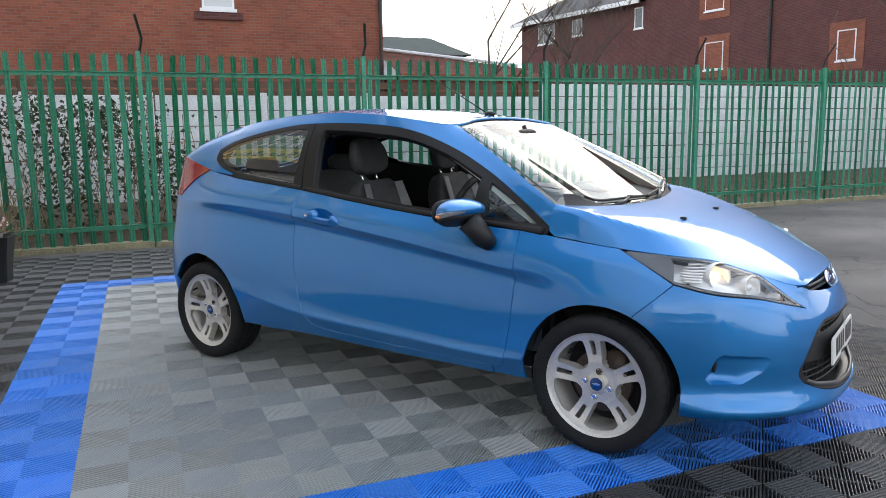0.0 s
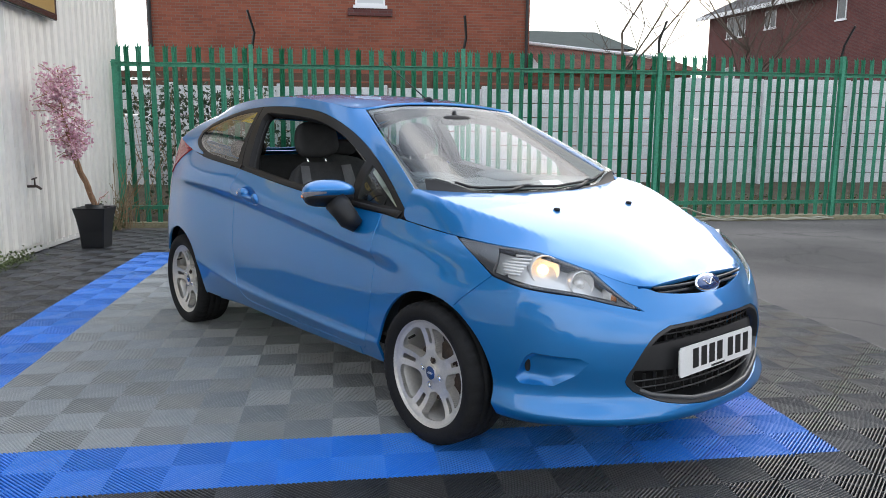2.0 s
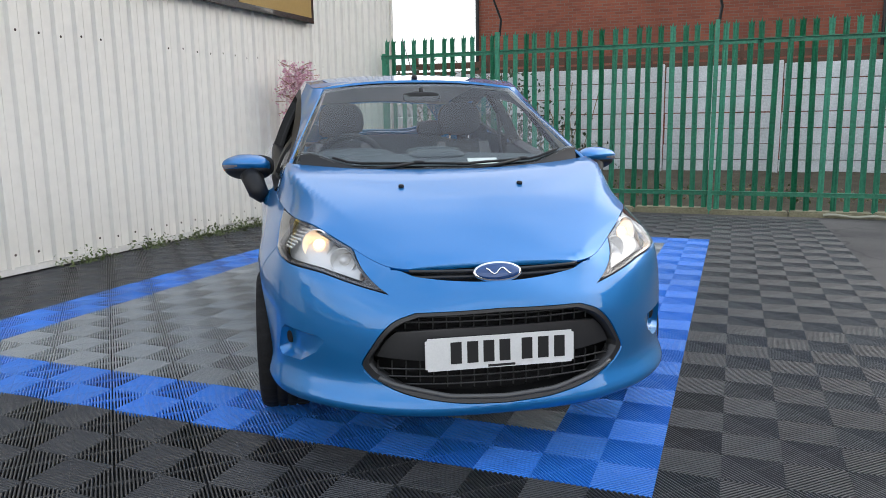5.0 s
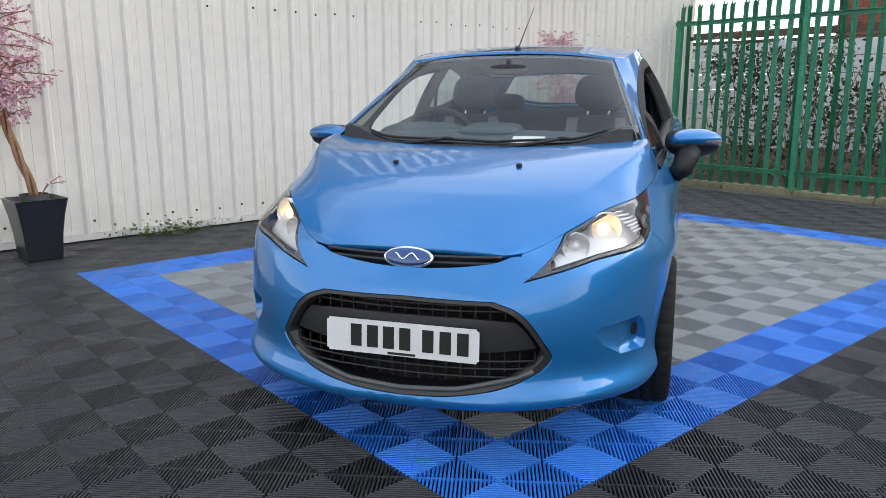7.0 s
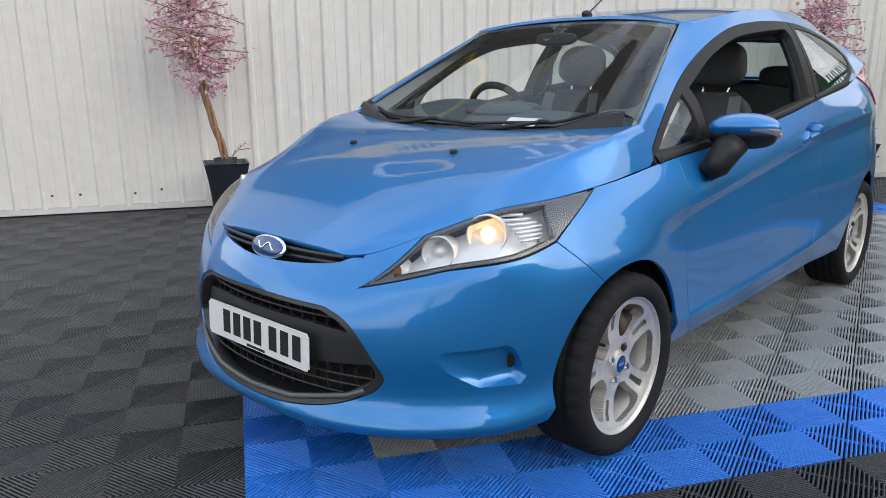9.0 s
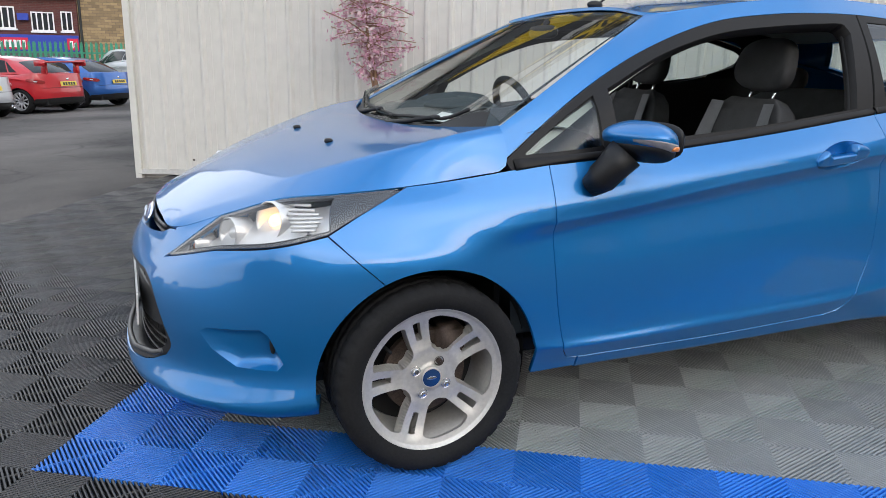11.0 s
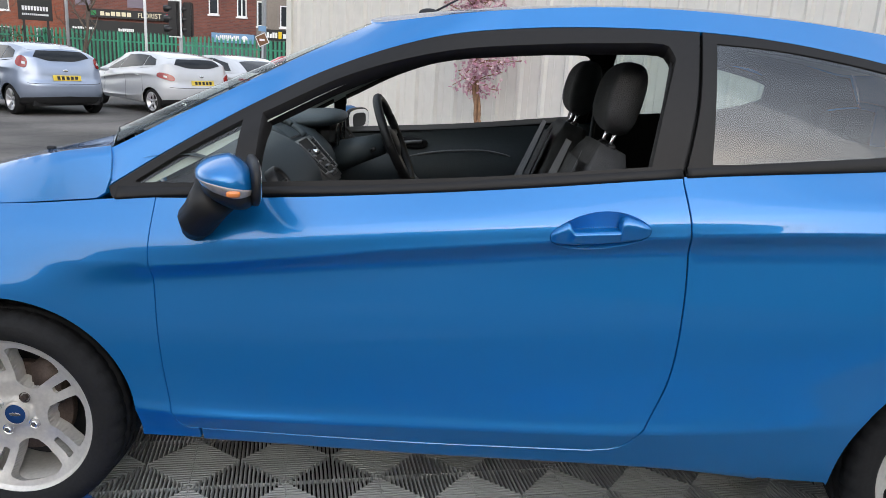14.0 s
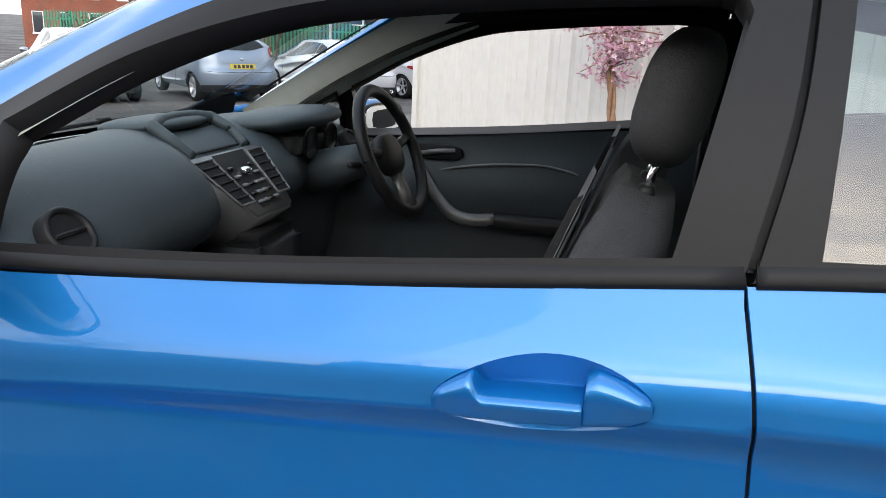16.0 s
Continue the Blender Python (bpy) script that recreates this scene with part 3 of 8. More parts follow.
# ---- wings, doors, quarters ----
SIDE_DOOR = [(.862, .895), (.864, .763), (.858, .673), (.838, .468), (.812, .325)]
DOOR_REAR = [(-.345, .332), (-.402, .394), (-.445, .52), (-.461, .70), (-.460, .82), (-.450, .92), (-.430, 1.032)]
for flip in (False, True):
    panel("front_wing", LOWER, outline(LOWER,
        ("side", arc(*ARCH_F, R_F, 64, 186)), ("side", [(.895, .249), (.75, .252)]), ("side", [(.75, .252), (.75, .288)]), ("side", [(.75, .288), (.79, .292), (.812, .325)]),
        ("side", SIDE_DOOR[::-1]), ("uv", [(LOWER.find("side", .862, .897)[0], v_of(9)), (LOWER.find("side", 1.30, .845)[0], v_of(9))]),
        ("side", [(1.30, .840), (1.42, .782), (1.528, .724)]), ("side", [(1.528, .722), (1.46, .655), (1.393, .593)])), M_BLUE, car, flip=flip)
    hc = LOWER.find("side", -.238, .893)
    SCOOP = lambda r, a: (hc[0] + .119 * r * math.cos(a), hc[1] + (.084 * math.sin(a) + .005 * math.cos(a)) * r)
    scoop_ring = np.array([SCOOP(1, 2 * math.pi * k / 48) for k in range(48)])
    door = panel("door", LOWER, outline(LOWER,
        ("side", SIDE_DOOR), ("side", [(.812, .325), (.79, .294), (.74, .288)]), ("side", [(.74, .288), (.2, .298), (-.28, .316)]), ("side", [(-.28, .316), DOOR_REAR[0], DOOR_REAR[1]]),
        ("side", DOOR_REAR[1:]), ("side", [(-.430, 1.031), (0, .975), (.466, .926), (.862, .895)])), M_BLUE, car, holes=[scoop_ring], flip=flip, res=0.02)
    panel("quarter_panel", LOWER, outline(LOWER,
        ("side", [(.745, .252), (.745, .286)]), ("side", [(.745, .286), (.2, .296), (-.28, .313)]), ("side", [(-.28, .314), (-.346, .330), (-.4035, .394)]), ("side", [(-.4035, .394)] + [(x - .0015, z) for x, z in DOOR_REAR[2:]]),
        ("uv", [(LOWER.find("side", -.434, 1.03)[0], v_of(9)), (LOWER.keys[9], v_of(9)), (LOWER.keys[10], v_of(9))]),
        ("uv", [(LOWER.keys[10], v_of(9)), (LOWER.keys[10] + .02, v_of(7)), (LOWER.keys[10] - .02, v_of(5)), (LOWER.keys[10] - .06, v_of(3))]),
        ("side", arc(*ARCH_R, R_R, 150, -6)[3:]), ("side", [(-.89, .265), (-.74, .262)]), ("side", [(-.74, .262), (.0, .258), (.745, .252)])), M_BLUE, car, flip=flip)
    sill = LOWER.find("side", .745, .25)[0], LOWER.find("side", -.74, .25)[0]
    panel("sill", LOWER, outline(LOWER, ("uv", [(sill[0], 0), (sill[1], 0)]), ("uv", [(sill[1], v_of(1.55)), (sill[0], v_of(1.55))])), M_BLUE, car, flip=flip)
    lamp = panel("tail_lamp", LOWER, outline(LOWER, ("side", [(-1.47, .965), (-1.40, 1.02), (-1.30, 1.09), (-1.22, 1.135)]), ("uv", [(LOWER.find("side", -1.25, 1.12)[0], v_of(9)), (LOWER.keys[10] - .02, v_of(9))]),
        ("uv", [(LOWER.keys[10] + .02, v_of(8.8)), (LOWER.keys[10] + .03, v_of(8)), (LOWER.keys[10] - .02, v_of(7.35))])), M_REDLENS, car, flip=flip, lift=0.006, depth=0.02)
panel("rear_bumper", LOWER, outline(LOWER, ("uv", [(LOWER.keys[10] - .06, 0), (LOWER.umax, 0)]), ("uv", [(LOWER.umax, v_of(9)), (LOWER.keys[10], v_of(9))]),
    ("uv", [(LOWER.keys[10], v_of(9)), (LOWER.keys[10] + .02, v_of(7)), (LOWER.keys[10] - .02, v_of(5)), (LOWER.keys[10] - .06, v_of(3))])), M_BLUE, car, both=True)

# near-black sheets behind the panel gaps, their colour standing for the shade inside
for flip in (False, True):
    panel("gap_backing", LOWER, outline(LOWER, ("side", arc(*ARCH_F, R_F + .012, 60, 182)), ("uv", [(LOWER.find("side", .89, .26)[0], v_of(1)), (LOWER.find("side", -.88, .26)[0], v_of(1))]),
        ("side", arc(*ARCH_R, R_R + .012, 2, 150)), ("uv", [(LOWER.keys[10], v_of(3)), (LOWER.keys[10] + .1, v_of(4))]), ("uv", [(LOWER.keys[10] + .1, v_of(8.8)), (LOWER.find("side", 1.27, .84)[0], v_of(8.7))]), ("side", [(1.28, .82), (1.45, .70)])),
        M_DARK, car, holes=[np.array([SCOOP(1.08, 2 * math.pi * k / 32) for k in range(32)])], lift=-0.014, depth=0, flip=flip, res=0.05, gap=0.0)
    panel("gap_backing", LOWER, outline(LOWER, ("side", [(1.40, .60), (1.58, .74)]), ("side", [(1.62, .68), (1.56, .56), (1.52, .50)]), ("side", [(1.52, .50), (1.40, .60)])), M_DARK, car, lift=-0.014, depth=0, flip=flip, res=0.05, gap=0.0)
    panel("lamp_seam", LOWER, outline(LOWER, ("side", [(1.50, .70), (1.64, .685), (1.752, .665)]), ("front", [(.585, .65), (.48, .618), (.36, .59)]), ("front", [(.345, .61), (.48, .66), (.585, .69)]), ("side", [(1.752, .70), (1.64, .72), (1.50, .745)])), M_DARK, car, lift=-0.016, depth=0, flip=flip, res=0.05, gap=0.0)

# ---- bonnet ----
BON_X = np.arange(.80, 2.06, .005)
def even_out(v, n=11):
    return np.convolve(np.pad(v, n, mode="edge"), np.ones(n) / n, mode="same")[n:-n]
BON_MID = even_out(np.interp(BON_X, [.98, 1.05, 1.15, 1.22, 1.32, 1.42, 1.53, 1.64, 1.75, 1.85, 1.92, 1.95], [1.0, .990, .973, .962, .942, .917, .887, .848, .800, .750, .711, .694]))
BON_ZC = even_out(np.interp(BON_X, [.98, 1.02, 1.10, 1.17, 1.264, 1.368, 1.475, 1.576, 1.663, 1.75, 1.85, 1.92, 1.95], [1.012, 1.004, .991, .976, .951, .920, .887, .852, .815, .776, .731, .697, .680]))
BON_YC = even_out(np.interp(BON_X, [.98, 1.02, 1.10, 1.17, 1.264, 1.368, 1.475, 1.576, 1.663, 1.75, 1.85, 1.95], [.695, .70, .70, .69, .66, .61, .555, .505, .46, .415, .36, .31]))
def bonnet_z(x, y):
    """Height of the bonnet: a crowned sheet with a soft crease, and a side face down to the wing."""
    mid, zc, yc = np.interp(x, BON_X, BON_MID), np.interp(x, BON_X, BON_ZC), np.interp(x, BON_X, BON_YC)
    ye, ze = np.interp(x, EDGE_X, EDGE_Y), np.interp(x, EDGE_X, EDGE_Z)
    yc = min(yc, ye - .03)
    if abs(y) < yc:
        return mid + (zc - mid) * (abs(y) / yc) ** 2.2
    t = min((abs(y) - yc) / (ye - yc), 1.3)
    return zc + (ze - zc) * (.7 * t + .3 * t * t)

_rim = LOWER.at(np.linspace(LOWER.find("front", .30, .69)[0], LOWER.find("side", .90, .895)[0], 120), np.full(120, v_of(9)))
_order = np.argsort(_rim[:, 0])
EDGE_X, EDGE_Y, EDGE_Z = (_rim[_order, k] for k in range(3))

def smooth_table(f, x, y, w=0.035):
    return sum(f(x + k * w, y) for k in (-1.5, -0.75, 0, 0.75, 1.5)) / 5

class Sheet:
    """A skin given as a height over the plan."""
    umax = None
    def __init__(self, f, e=0.012):
        self.f, self.e = f, e
    def at(self, u, v):
        return np.stack([u, v, np.array([self.f(a, b) for a, b in zip(u, v)])], 1)
    def normal(self, u, v):
        e = self.e
        u, v = np.asarray(u), np.asarray(v)
        gx = (self.at(u + e, v)[:, 2] - self.at(u - e, v)[:, 2]) / (2 * e)
        gy = (self.at(u, v + e)[:, 2] - self.at(u, v - e)[:, 2]) / (2 * e)
        n = np.stack([-gx, -gy, np.ones_like(gx)], 1)
        return n / np.linalg.norm(n, axis=1, keepdims=True)

BONNET = Sheet(bonnet_z)
_edge = LOWER.at(np.linspace(LOWER.find("front", .36, .684)[0], LOWER.find("side", 1.02, .887)[0], 46), np.full(46, v_of(9)))
half = [(1.937, 0.0), (1.935, .1), (1.930, .2), (1.919, .30)] + [(p[0], p[1]) for p in _edge[1:]]
half += [(.990, .741), (.994, .705), (1.025, .66), (1.055, .59), (1.088, .50), (1.122, .36), (1.148, .18), (1.155, 0.0)]
bonnet_out = chain([p for p in half], step=0.02)
bonnet_out = np.concatenate([bonnet_out, [(x, -y) for x, y in bonnet_out[::-1][1:-1]]])
bonnet = panel("bonnet", BONNET, bonnet_out, M_BLUE, car, gap=0.0007, res=0.018, depth=0.02)
bm = bmesh.new(); box(bm, .98, 1.55, -.60, .60, .50, .63); part("engine_bay", bm, M_DARK, car)

# ---- glasshouse ----
G = lambda v: v * 5 * Shell.VM
ws_out = np.array([(-UK[2] * .985, G(.02)), (UK[2] * .985, G(.02)), (UK[2] * .985, G(.985)), (-UK[2] * .985, G(.985))])
ws_out = np.concatenate([chain(ws_out[[i, (i + 1) % 4]])[:-1] for i in range(4)])
windscreen = panel("windscreen", UPPER, ws_out, M_SCREEN, car, depth=0.004)
def ring_uv(a, v0, v1, r=.05):
    pts = []
    for cx, cy, q in ((a - r, v0 + r, 270), (a - r, v1 - r, 0), (-a + r, v1 - r, 90), (-a + r, v0 + r, 180)):
        pts += [(cx + r * math.cos(radians(q + k * 15)), cy + r * math.sin(radians(q + k * 15))) for k in range(7)]
    return np.concatenate([chain([pts[i], pts[(i + 1) % len(pts)]], smooth=False)[:-1] for i in range(len(pts))])
panel("frit_band", UPPER, ws_out, M_INKBAND, windscreen, holes=[ring_uv(UK[2] * .968, G(.06), G(.955))], lift=-.004, depth=0)

DLO_TOP = [(1.03, .886), (.83, 1.02), (.632, 1.14), (.427, 1.243), (.176, 1.328), (-.069, 1.362), (-.30, 1.374), (-.475, 1.375), (-.65, 1.366), (-.833, 1.343), (-1.05, 1.302), (-1.16, 1.272), (-1.235, 1.235)]
DLO_TAIL = [(-1.235, 1.235), (-1.23, 1.19), (-1.17, 1.148), (-1.05, 1.112), (-.95, 1.092)]
for flip in (False, True):
    pillar = panel("roof_rail", UPPER, outline(UPPER,
        ("uv", [(UK[2] * 1.0, G(0)), (UK[2] * 1.0, G(1))]), ("uv", [(UK[2], G(1)), (UK[9], G(1))]), ("uv", [(UK[9], G(1)), (UK[9], G(0))]), ("uv", [(UK[9], G(0)), (UPPER.find("side", -.95, 1.09)[0], G(0))]),
        ("side", DLO_TAIL[::-1]), ("side", DLO_TOP[::-1])), M_BLUE, car, flip=flip, gap=0.0012)
    OPEN = [(.615, 1.112), (.392, 1.222), (.175, 1.288), (-.095, 1.323), (-.345, 1.340)]
    win_hole = outline(UPPER, ("side", OPEN), ("side", [(-.345, 1.340), (-.396, 1.334), (-.412, 1.305)]), ("side", [(-.412, 1.305), (-.383, 1.182), (-.357, 1.05)]), ("side", [(-.357, 1.05), (.1, .994), (.618, .948)]), ("side", [(.618, .948), (.615, 1.112)]))
    tri_hole = outline(UPPER, ("side", [(.925, .927), (.80, 1.012), (.665, 1.092)]), ("side", [(.665, 1.092), (.672, .945)]), ("side", [(.672, .945), (.925, .922)]))
    frame_ob = panel("door_window_frame", UPPER, outline(UPPER, ("side", DLO_TOP[:8]), ("side", [(-.475, 1.375), (-.462, 1.2), (-.431, 1.037)]), ("uv", [(UPPER.find("side", -.431, 1.034)[0], 0.0), (UPPER.find("side", 1.0, .90)[0], 0.0)])),
        M_FRAME, car, holes=[win_hole, tri_hole], depth=0.055, lift=0.002, flip=flip, gap=0.002, label="satin black door window frame")
    panel("quarter_light", UPPER, tri_hole, M_GLASS, frame_ob, gap=-0.002, lift=-0.006, depth=0, flip=flip)
    q_hole = outline(UPPER, ("side", [(-.515, 1.348), (-.65, 1.342), (-.833, 1.320), (-1.02, 1.284), (-1.13, 1.255), (-1.19, 1.225)]), ("side", [(-1.19, 1.225), (-1.18, 1.195), (-1.12, 1.160), (-.95, 1.112), (-.75, 1.082), (-.50, 1.064)]), ("side", [(-.50, 1.064), (-.515, 1.348)]))
    q_out = outline(UPPER, ("side", [(-.480, 1.375)] + DLO_TOP[8:]), ("side", DLO_TAIL), ("uv", [(UPPER.find("side", -.95, 1.09)[0], 0.0), (UPPER.find("side", -.437, 1.034)[0], 0.0)]), ("side", [(-.437, 1.037), (-.468, 1.2), (-.480, 1.375)]))
    q_frame = panel("quarter_window_frame", UPPER, q_out, M_FRAME, car, holes=[q_hole], depth=0.02, lift=0.002, flip=flip, gap=0.002, label="satin black quarter window frame")
    panel("quarter_window", UPPER, q_hole, M_TINT, q_frame, gap=-0.003, lift=-0.001, depth=0, flip=flip)
    # lining inside the pillars and the frames
    panel("pillar_trim", UPPER, outline(UPPER, ("uv", [(UK[2] * .985, G(0)), (UK[2] * .985, G(.99))]), ("uv", [(UK[2], G(.99)), (UPPER.find("side", .2, 1.37)[0], G(.99))]), ("side", [(.2, 1.30), (.42, 1.21), (.60, 1.115), (.80, .99), (.95, .90)])),
        M_HEADLINER, car, lift=-.028, depth=0, flip=flip, gap=0)
    panel("pillar_trim", UPPER, outline(UPPER, ("side", [(-.41, 1.33), (-.50, 1.36), (-.51, 1.06), (-.355, 1.04), (-.41, 1.33)], False)), M_TRIM, car, lift=-.03, depth=0.01, flip=flip, gap=0)
    panel("pillar_trim", UPPER, outline(UPPER, ("side", [(.3, 1.31), (-.09, 1.345), (-.50, 1.362), (-.83, 1.335), (-1.14, 1.265), (-1.15, 1.185)]), ("side", [(-1.15, 1.185), (-1.0, 1.14)]), ("uv", [(UPPER.find("side", -1.0, 1.11)[0], 0), (UK[9], 0)]), ("uv", [(UK[9], G(.98)), (UPPER.find("side", .2, 1.37)[0], G(.98))])),
        M_TRIM, car, lift=-.03, depth=0, flip=flip, gap=0)


# roof
def roof_z(x, y):
    xs = [.37, .2, 0, -.25, -.5, -.75, -1.0, -1.25, -1.55]
    ze = np.interp(x, xs[::-1], [1.352, 1.378, 1.403, 1.42, 1.428, 1.418, 1.395, 1.355, 1.30][::-1])
    ye = np.interp(x, xs[::-1], [.505, .565, .578, .58, .575, .568, .55, .525, .49][::-1])
    crown = np.interp(x, xs[::-1], [.036, .034, .034, .035, .035, .036, .038, .045, .05][::-1])
    return ze + crown * (1 - min(abs(y) / ye, 1.03) ** 2.4)
ROOF = Sheet(lambda x, y: smooth_table(roof_z, x, y, 0.04))
_top = UPPER.at(np.linspace(0, UPPER.umax, 90), np.full(90, UPPER.vmax))
roof_half = chain([(p[0], p[1]) for p in _top], step=0.025)
roof_out = np.concatenate([roof_half, [(x, -y) for x, y in roof_half[::-1][1:-1]]])
roof = panel("roof", ROOF, roof_out, M_BLUE, car, gap=0.0008, res=0.04, depth=0.012)
panel("headliner", ROOF, inset(roof_out, .01), M_HEADLINER, car, gap=0.0, res=0.08, depth=0, lift=-.03)
# tailgate with its window
rw = np.array([(UK[10] * .985, G(.1)), (UPPER.umax, G(.05)), (UPPER.umax, G(.9)), (UK[10] * .985, G(.85))])
rw_poly = np.concatenate([chain(rw[[i, (i + 1) % 4]])[:-1] for i in range(4)])
tailgate = panel("tailgate", UPPER, outline(UPPER, ("uv", [(UK[9], 0.0), (UPPER.umax, 0.0)]), ("uv", [(UPPER.umax, G(.05)), (UK[10], G(.1))]), ("uv", [(UK[10], G(.1)), (UK[10], G(.85))]), ("uv", [(UK[10], G(.85)), (UPPER.umax, G(.9))]), ("uv", [(UPPER.umax, G(1)), (UK[9], G(1))])), M_BLUE, car, both=True)
panel("rear_window", UPPER, rw_poly, M_TINT, tailgate, both=True, gap=-.002, depth=0)

# ---- shapes for fittings ----
def lathe(bm, profile, segs=48, axis="y", at=(0, 0, 0)):
    """A profile of (radius, along) turned round an axis."""
    rings = []
    for r, h in profile:
        ring = []
        for k in range(segs):
            a = 2 * math.pi * k / segs
            c, s = r * math.cos(a), r * math.sin(a)
            p = {"y": (c, h, s), "x": (h, c, s), "z": (c, s, h)}[axis]
            ring.append(bm.verts.new((p[0] + at[0], p[1] + at[1], p[2] + at[2])))
        rings.append(ring)
    for a, b in zip(rings, rings[1:]):
        for k in range(segs):
            bm.faces.new((a[k], a[(k + 1) % segs], b[(k + 1) % segs], b[k]))
    return rings

def tube(bm, pts, r, segs=10, taper=None, close=True):
    """A round bar along points; taper: a radius for each point."""
    pts = [Vector(p) for p in pts]
    rings, up = [], Vector((0.13, 0.31, 0.94))
    for i, p in enumerate(pts):
        t = (pts[min(i + 1, len(pts) - 1)] - pts[max(i - 1, 0)]).normalized()
        a = t.cross(up if abs(t.dot(up)) < 0.95 else Vector((1, 0, 0))).normalized()
        b = t.cross(a)
        rr = taper[i] if taper else r
        rings.append([bm.verts.new(p + (a * math.cos(2 * math.pi * k / segs) + b * math.sin(2 * math.pi * k / segs)) * rr) for k in range(segs)])
    for a, b in zip(rings, rings[1:]):
        for k in range(segs):
            bm.faces.new((a[k], a[(k + 1) % segs], b[(k + 1) % segs], b[k]))
    if close:
        bm.faces.new(rings[0][::-1]); bm.faces.new(rings[-1])

def blob(bm, c, r, p=(2.0, 2.0), nu=28, nv=18, warp=None):
    """A rounded block: a super-ellipsoid of half sizes r; warp bends its points."""
    e = lambda v, k: math.copysign(abs(v) ** (2 / k), v)
    rows = []
    for i in range(nv + 1):
        la = -math.pi / 2 + math.pi * i / nv
        row = []
        for j in range(nu):
            lo = 2 * math.pi * j / nu
            q = Vector((r[0] * e(math.cos(la), p[1]) * e(math.cos(lo), p[0]), r[1] * e(math.cos(la), p[1]) * e(math.sin(lo), p[0]), r[2] * e(math.sin(la), p[1])))
            if warp:
                q = Vector(warp(q))
            row.append(bm.verts.new(q + Vector(c)))
        rows.append(row)
    for a, b in zip(rows, rows[1:]):
        for j in range(nu):
            bm.faces.new((a[j], a[(j + 1) % nu], b[(j + 1) % nu], b[j]))
    bmesh.ops.remove_doubles(bm, verts=rows[0] + rows[-1], dist=1e-5)

def mirror_bm(bm):
    for v in bm.verts:
        v.co.y = -v.co.y
    bmesh.ops.reverse_faces(bm, faces=bm.faces[:])

def fit_part(name, make, material, parent, flip=False, label="", smooth=True):
    bm = bmesh.new()
    make(bm)
    if flip:
        mirror_bm(bm)
    return part(name, bm, material, parent, label, smooth)

def grid_patch(bm, f, nu, nv):
    g = [[bm.verts.new(f(i / nu, j / nv)) for j in range(nv + 1)] for i in range(nu + 1)]
    for i in range(nu):
        for j in range(nv):
            bm.faces.new((g[i][j], g[i + 1][j], g[i + 1][j + 1], g[i][j + 1]))

# near-black blobs whose colour stands for shaded openings at the bumper scoops' rear ends
for rec, flip in SLOTS:
    uu, vv = (np.array([q]) for q in LOWER.find("side", 1.700, .418))
    at = LOWER.at(uu, vv)[0] - LOWER.normal(uu, vv)[0] * .034
    fit_part("fog_slot", lambda bm: blob(bm, at, (.008, .014, .030), (2.5, 2.5), 20, 10), M_DARK, rec, flip)

# ---- wheels ----
def face_depth(start):
    """Depth of the wheel's face: a dished disc with hollowed spokes and a low ring round the hub."""
    def depth(x, z):
        r = math.hypot(x, z)
        d = float(np.interp(r, [0, .036, .042, .072, .085, .11, .15, .185, .20], [.060, .060, .054, .052, .055, .053, .060, .074, .079]))
        off = (math.degrees(math.atan2(z, x)) - start + 36) % 72 - 36
        w = abs(r * math.sin(radians(off)))
        hollow = .004 * math.cos(min(w / .028, 1) * math.pi / 2) * float(np.interp(r, [.075, .10, .17, .19], [0, 1, 1, 0]))
        return d - hollow
    return depth

def wheel_face(name, parent, start):
    outer = np.array([(.198 * math.cos(2 * math.pi * k / 100), .198 * math.sin(2 * math.pi * k / 100)) for k in range(100)])
    holes = []
    for k in range(5):
        a = radians(start + 72 * k)
        mid = a + radians(36)
        def edge(r, side):
            w = float(np.interp(r, [.07, .12, .18], [.027, .030, .036]))
            ang = a + math.asin(w / r) if side > 0 else a + radians(72) - math.asin(w / r)
            return (r * math.cos(ang), r * math.sin(ang))
        lo = [edge(r, 1) for r in (.088, .11, .135, .16, .172)]
        hi = [edge(r, -1) for r in (.172, .16, .135, .11, .088)]
        top = [(.183 * math.cos(mid + radians(q)), .183 * math.sin(mid + radians(q))) for q in (-16, -6, 6, 16)]
        bot = [(.076 * math.cos(mid + radians(q)), .076 * math.sin(mid + radians(q))) for q in (6, -6)]
        loop = lo + top + hi + bot
        holes.append(chain(loop + loop[:1], step=0.008)[:-1])
        slot = []
        for r, w in ((.112, 0), (.114, .0085), (.140, .0095), (.171, .0105), (.173, 0), (.171, -.0105), (.140, -.0095), (.114, -.0085)):
            slot.append((r * math.cos(a) - w * math.sin(a), r * math.sin(a) + w * math.cos(a)))
        holes.append(chain(slot + slot[:1], step=0.006, smooth=False)[:-1])
    ob = panel(name, Sheet(face_depth(start), 0.006), outer, M_ALLOY, parent, holes=holes, gap=0, res=0.006, depth=0.042)
    return ob

def tyre_profile():
    return [(.200, -.085), (.222, -.100), (.255, -.103), (.276, -.096), (.286, -.082), (.289, -.066), (.2895, -.042), (.283, -.040), (.283, -.034), (.290, -.032), (.290, -.004), (.283, -.002), (.283, .004), (.290, .006),
            (.290, .032), (.283, .034), (.283, .040), (.2895, .042), (.289, .066), (.286, .082), (.276, .096), (.262, .1015), (.258, .1035), (.240, .1045), (.222, .100), (.210, .092), (.202, .083)]

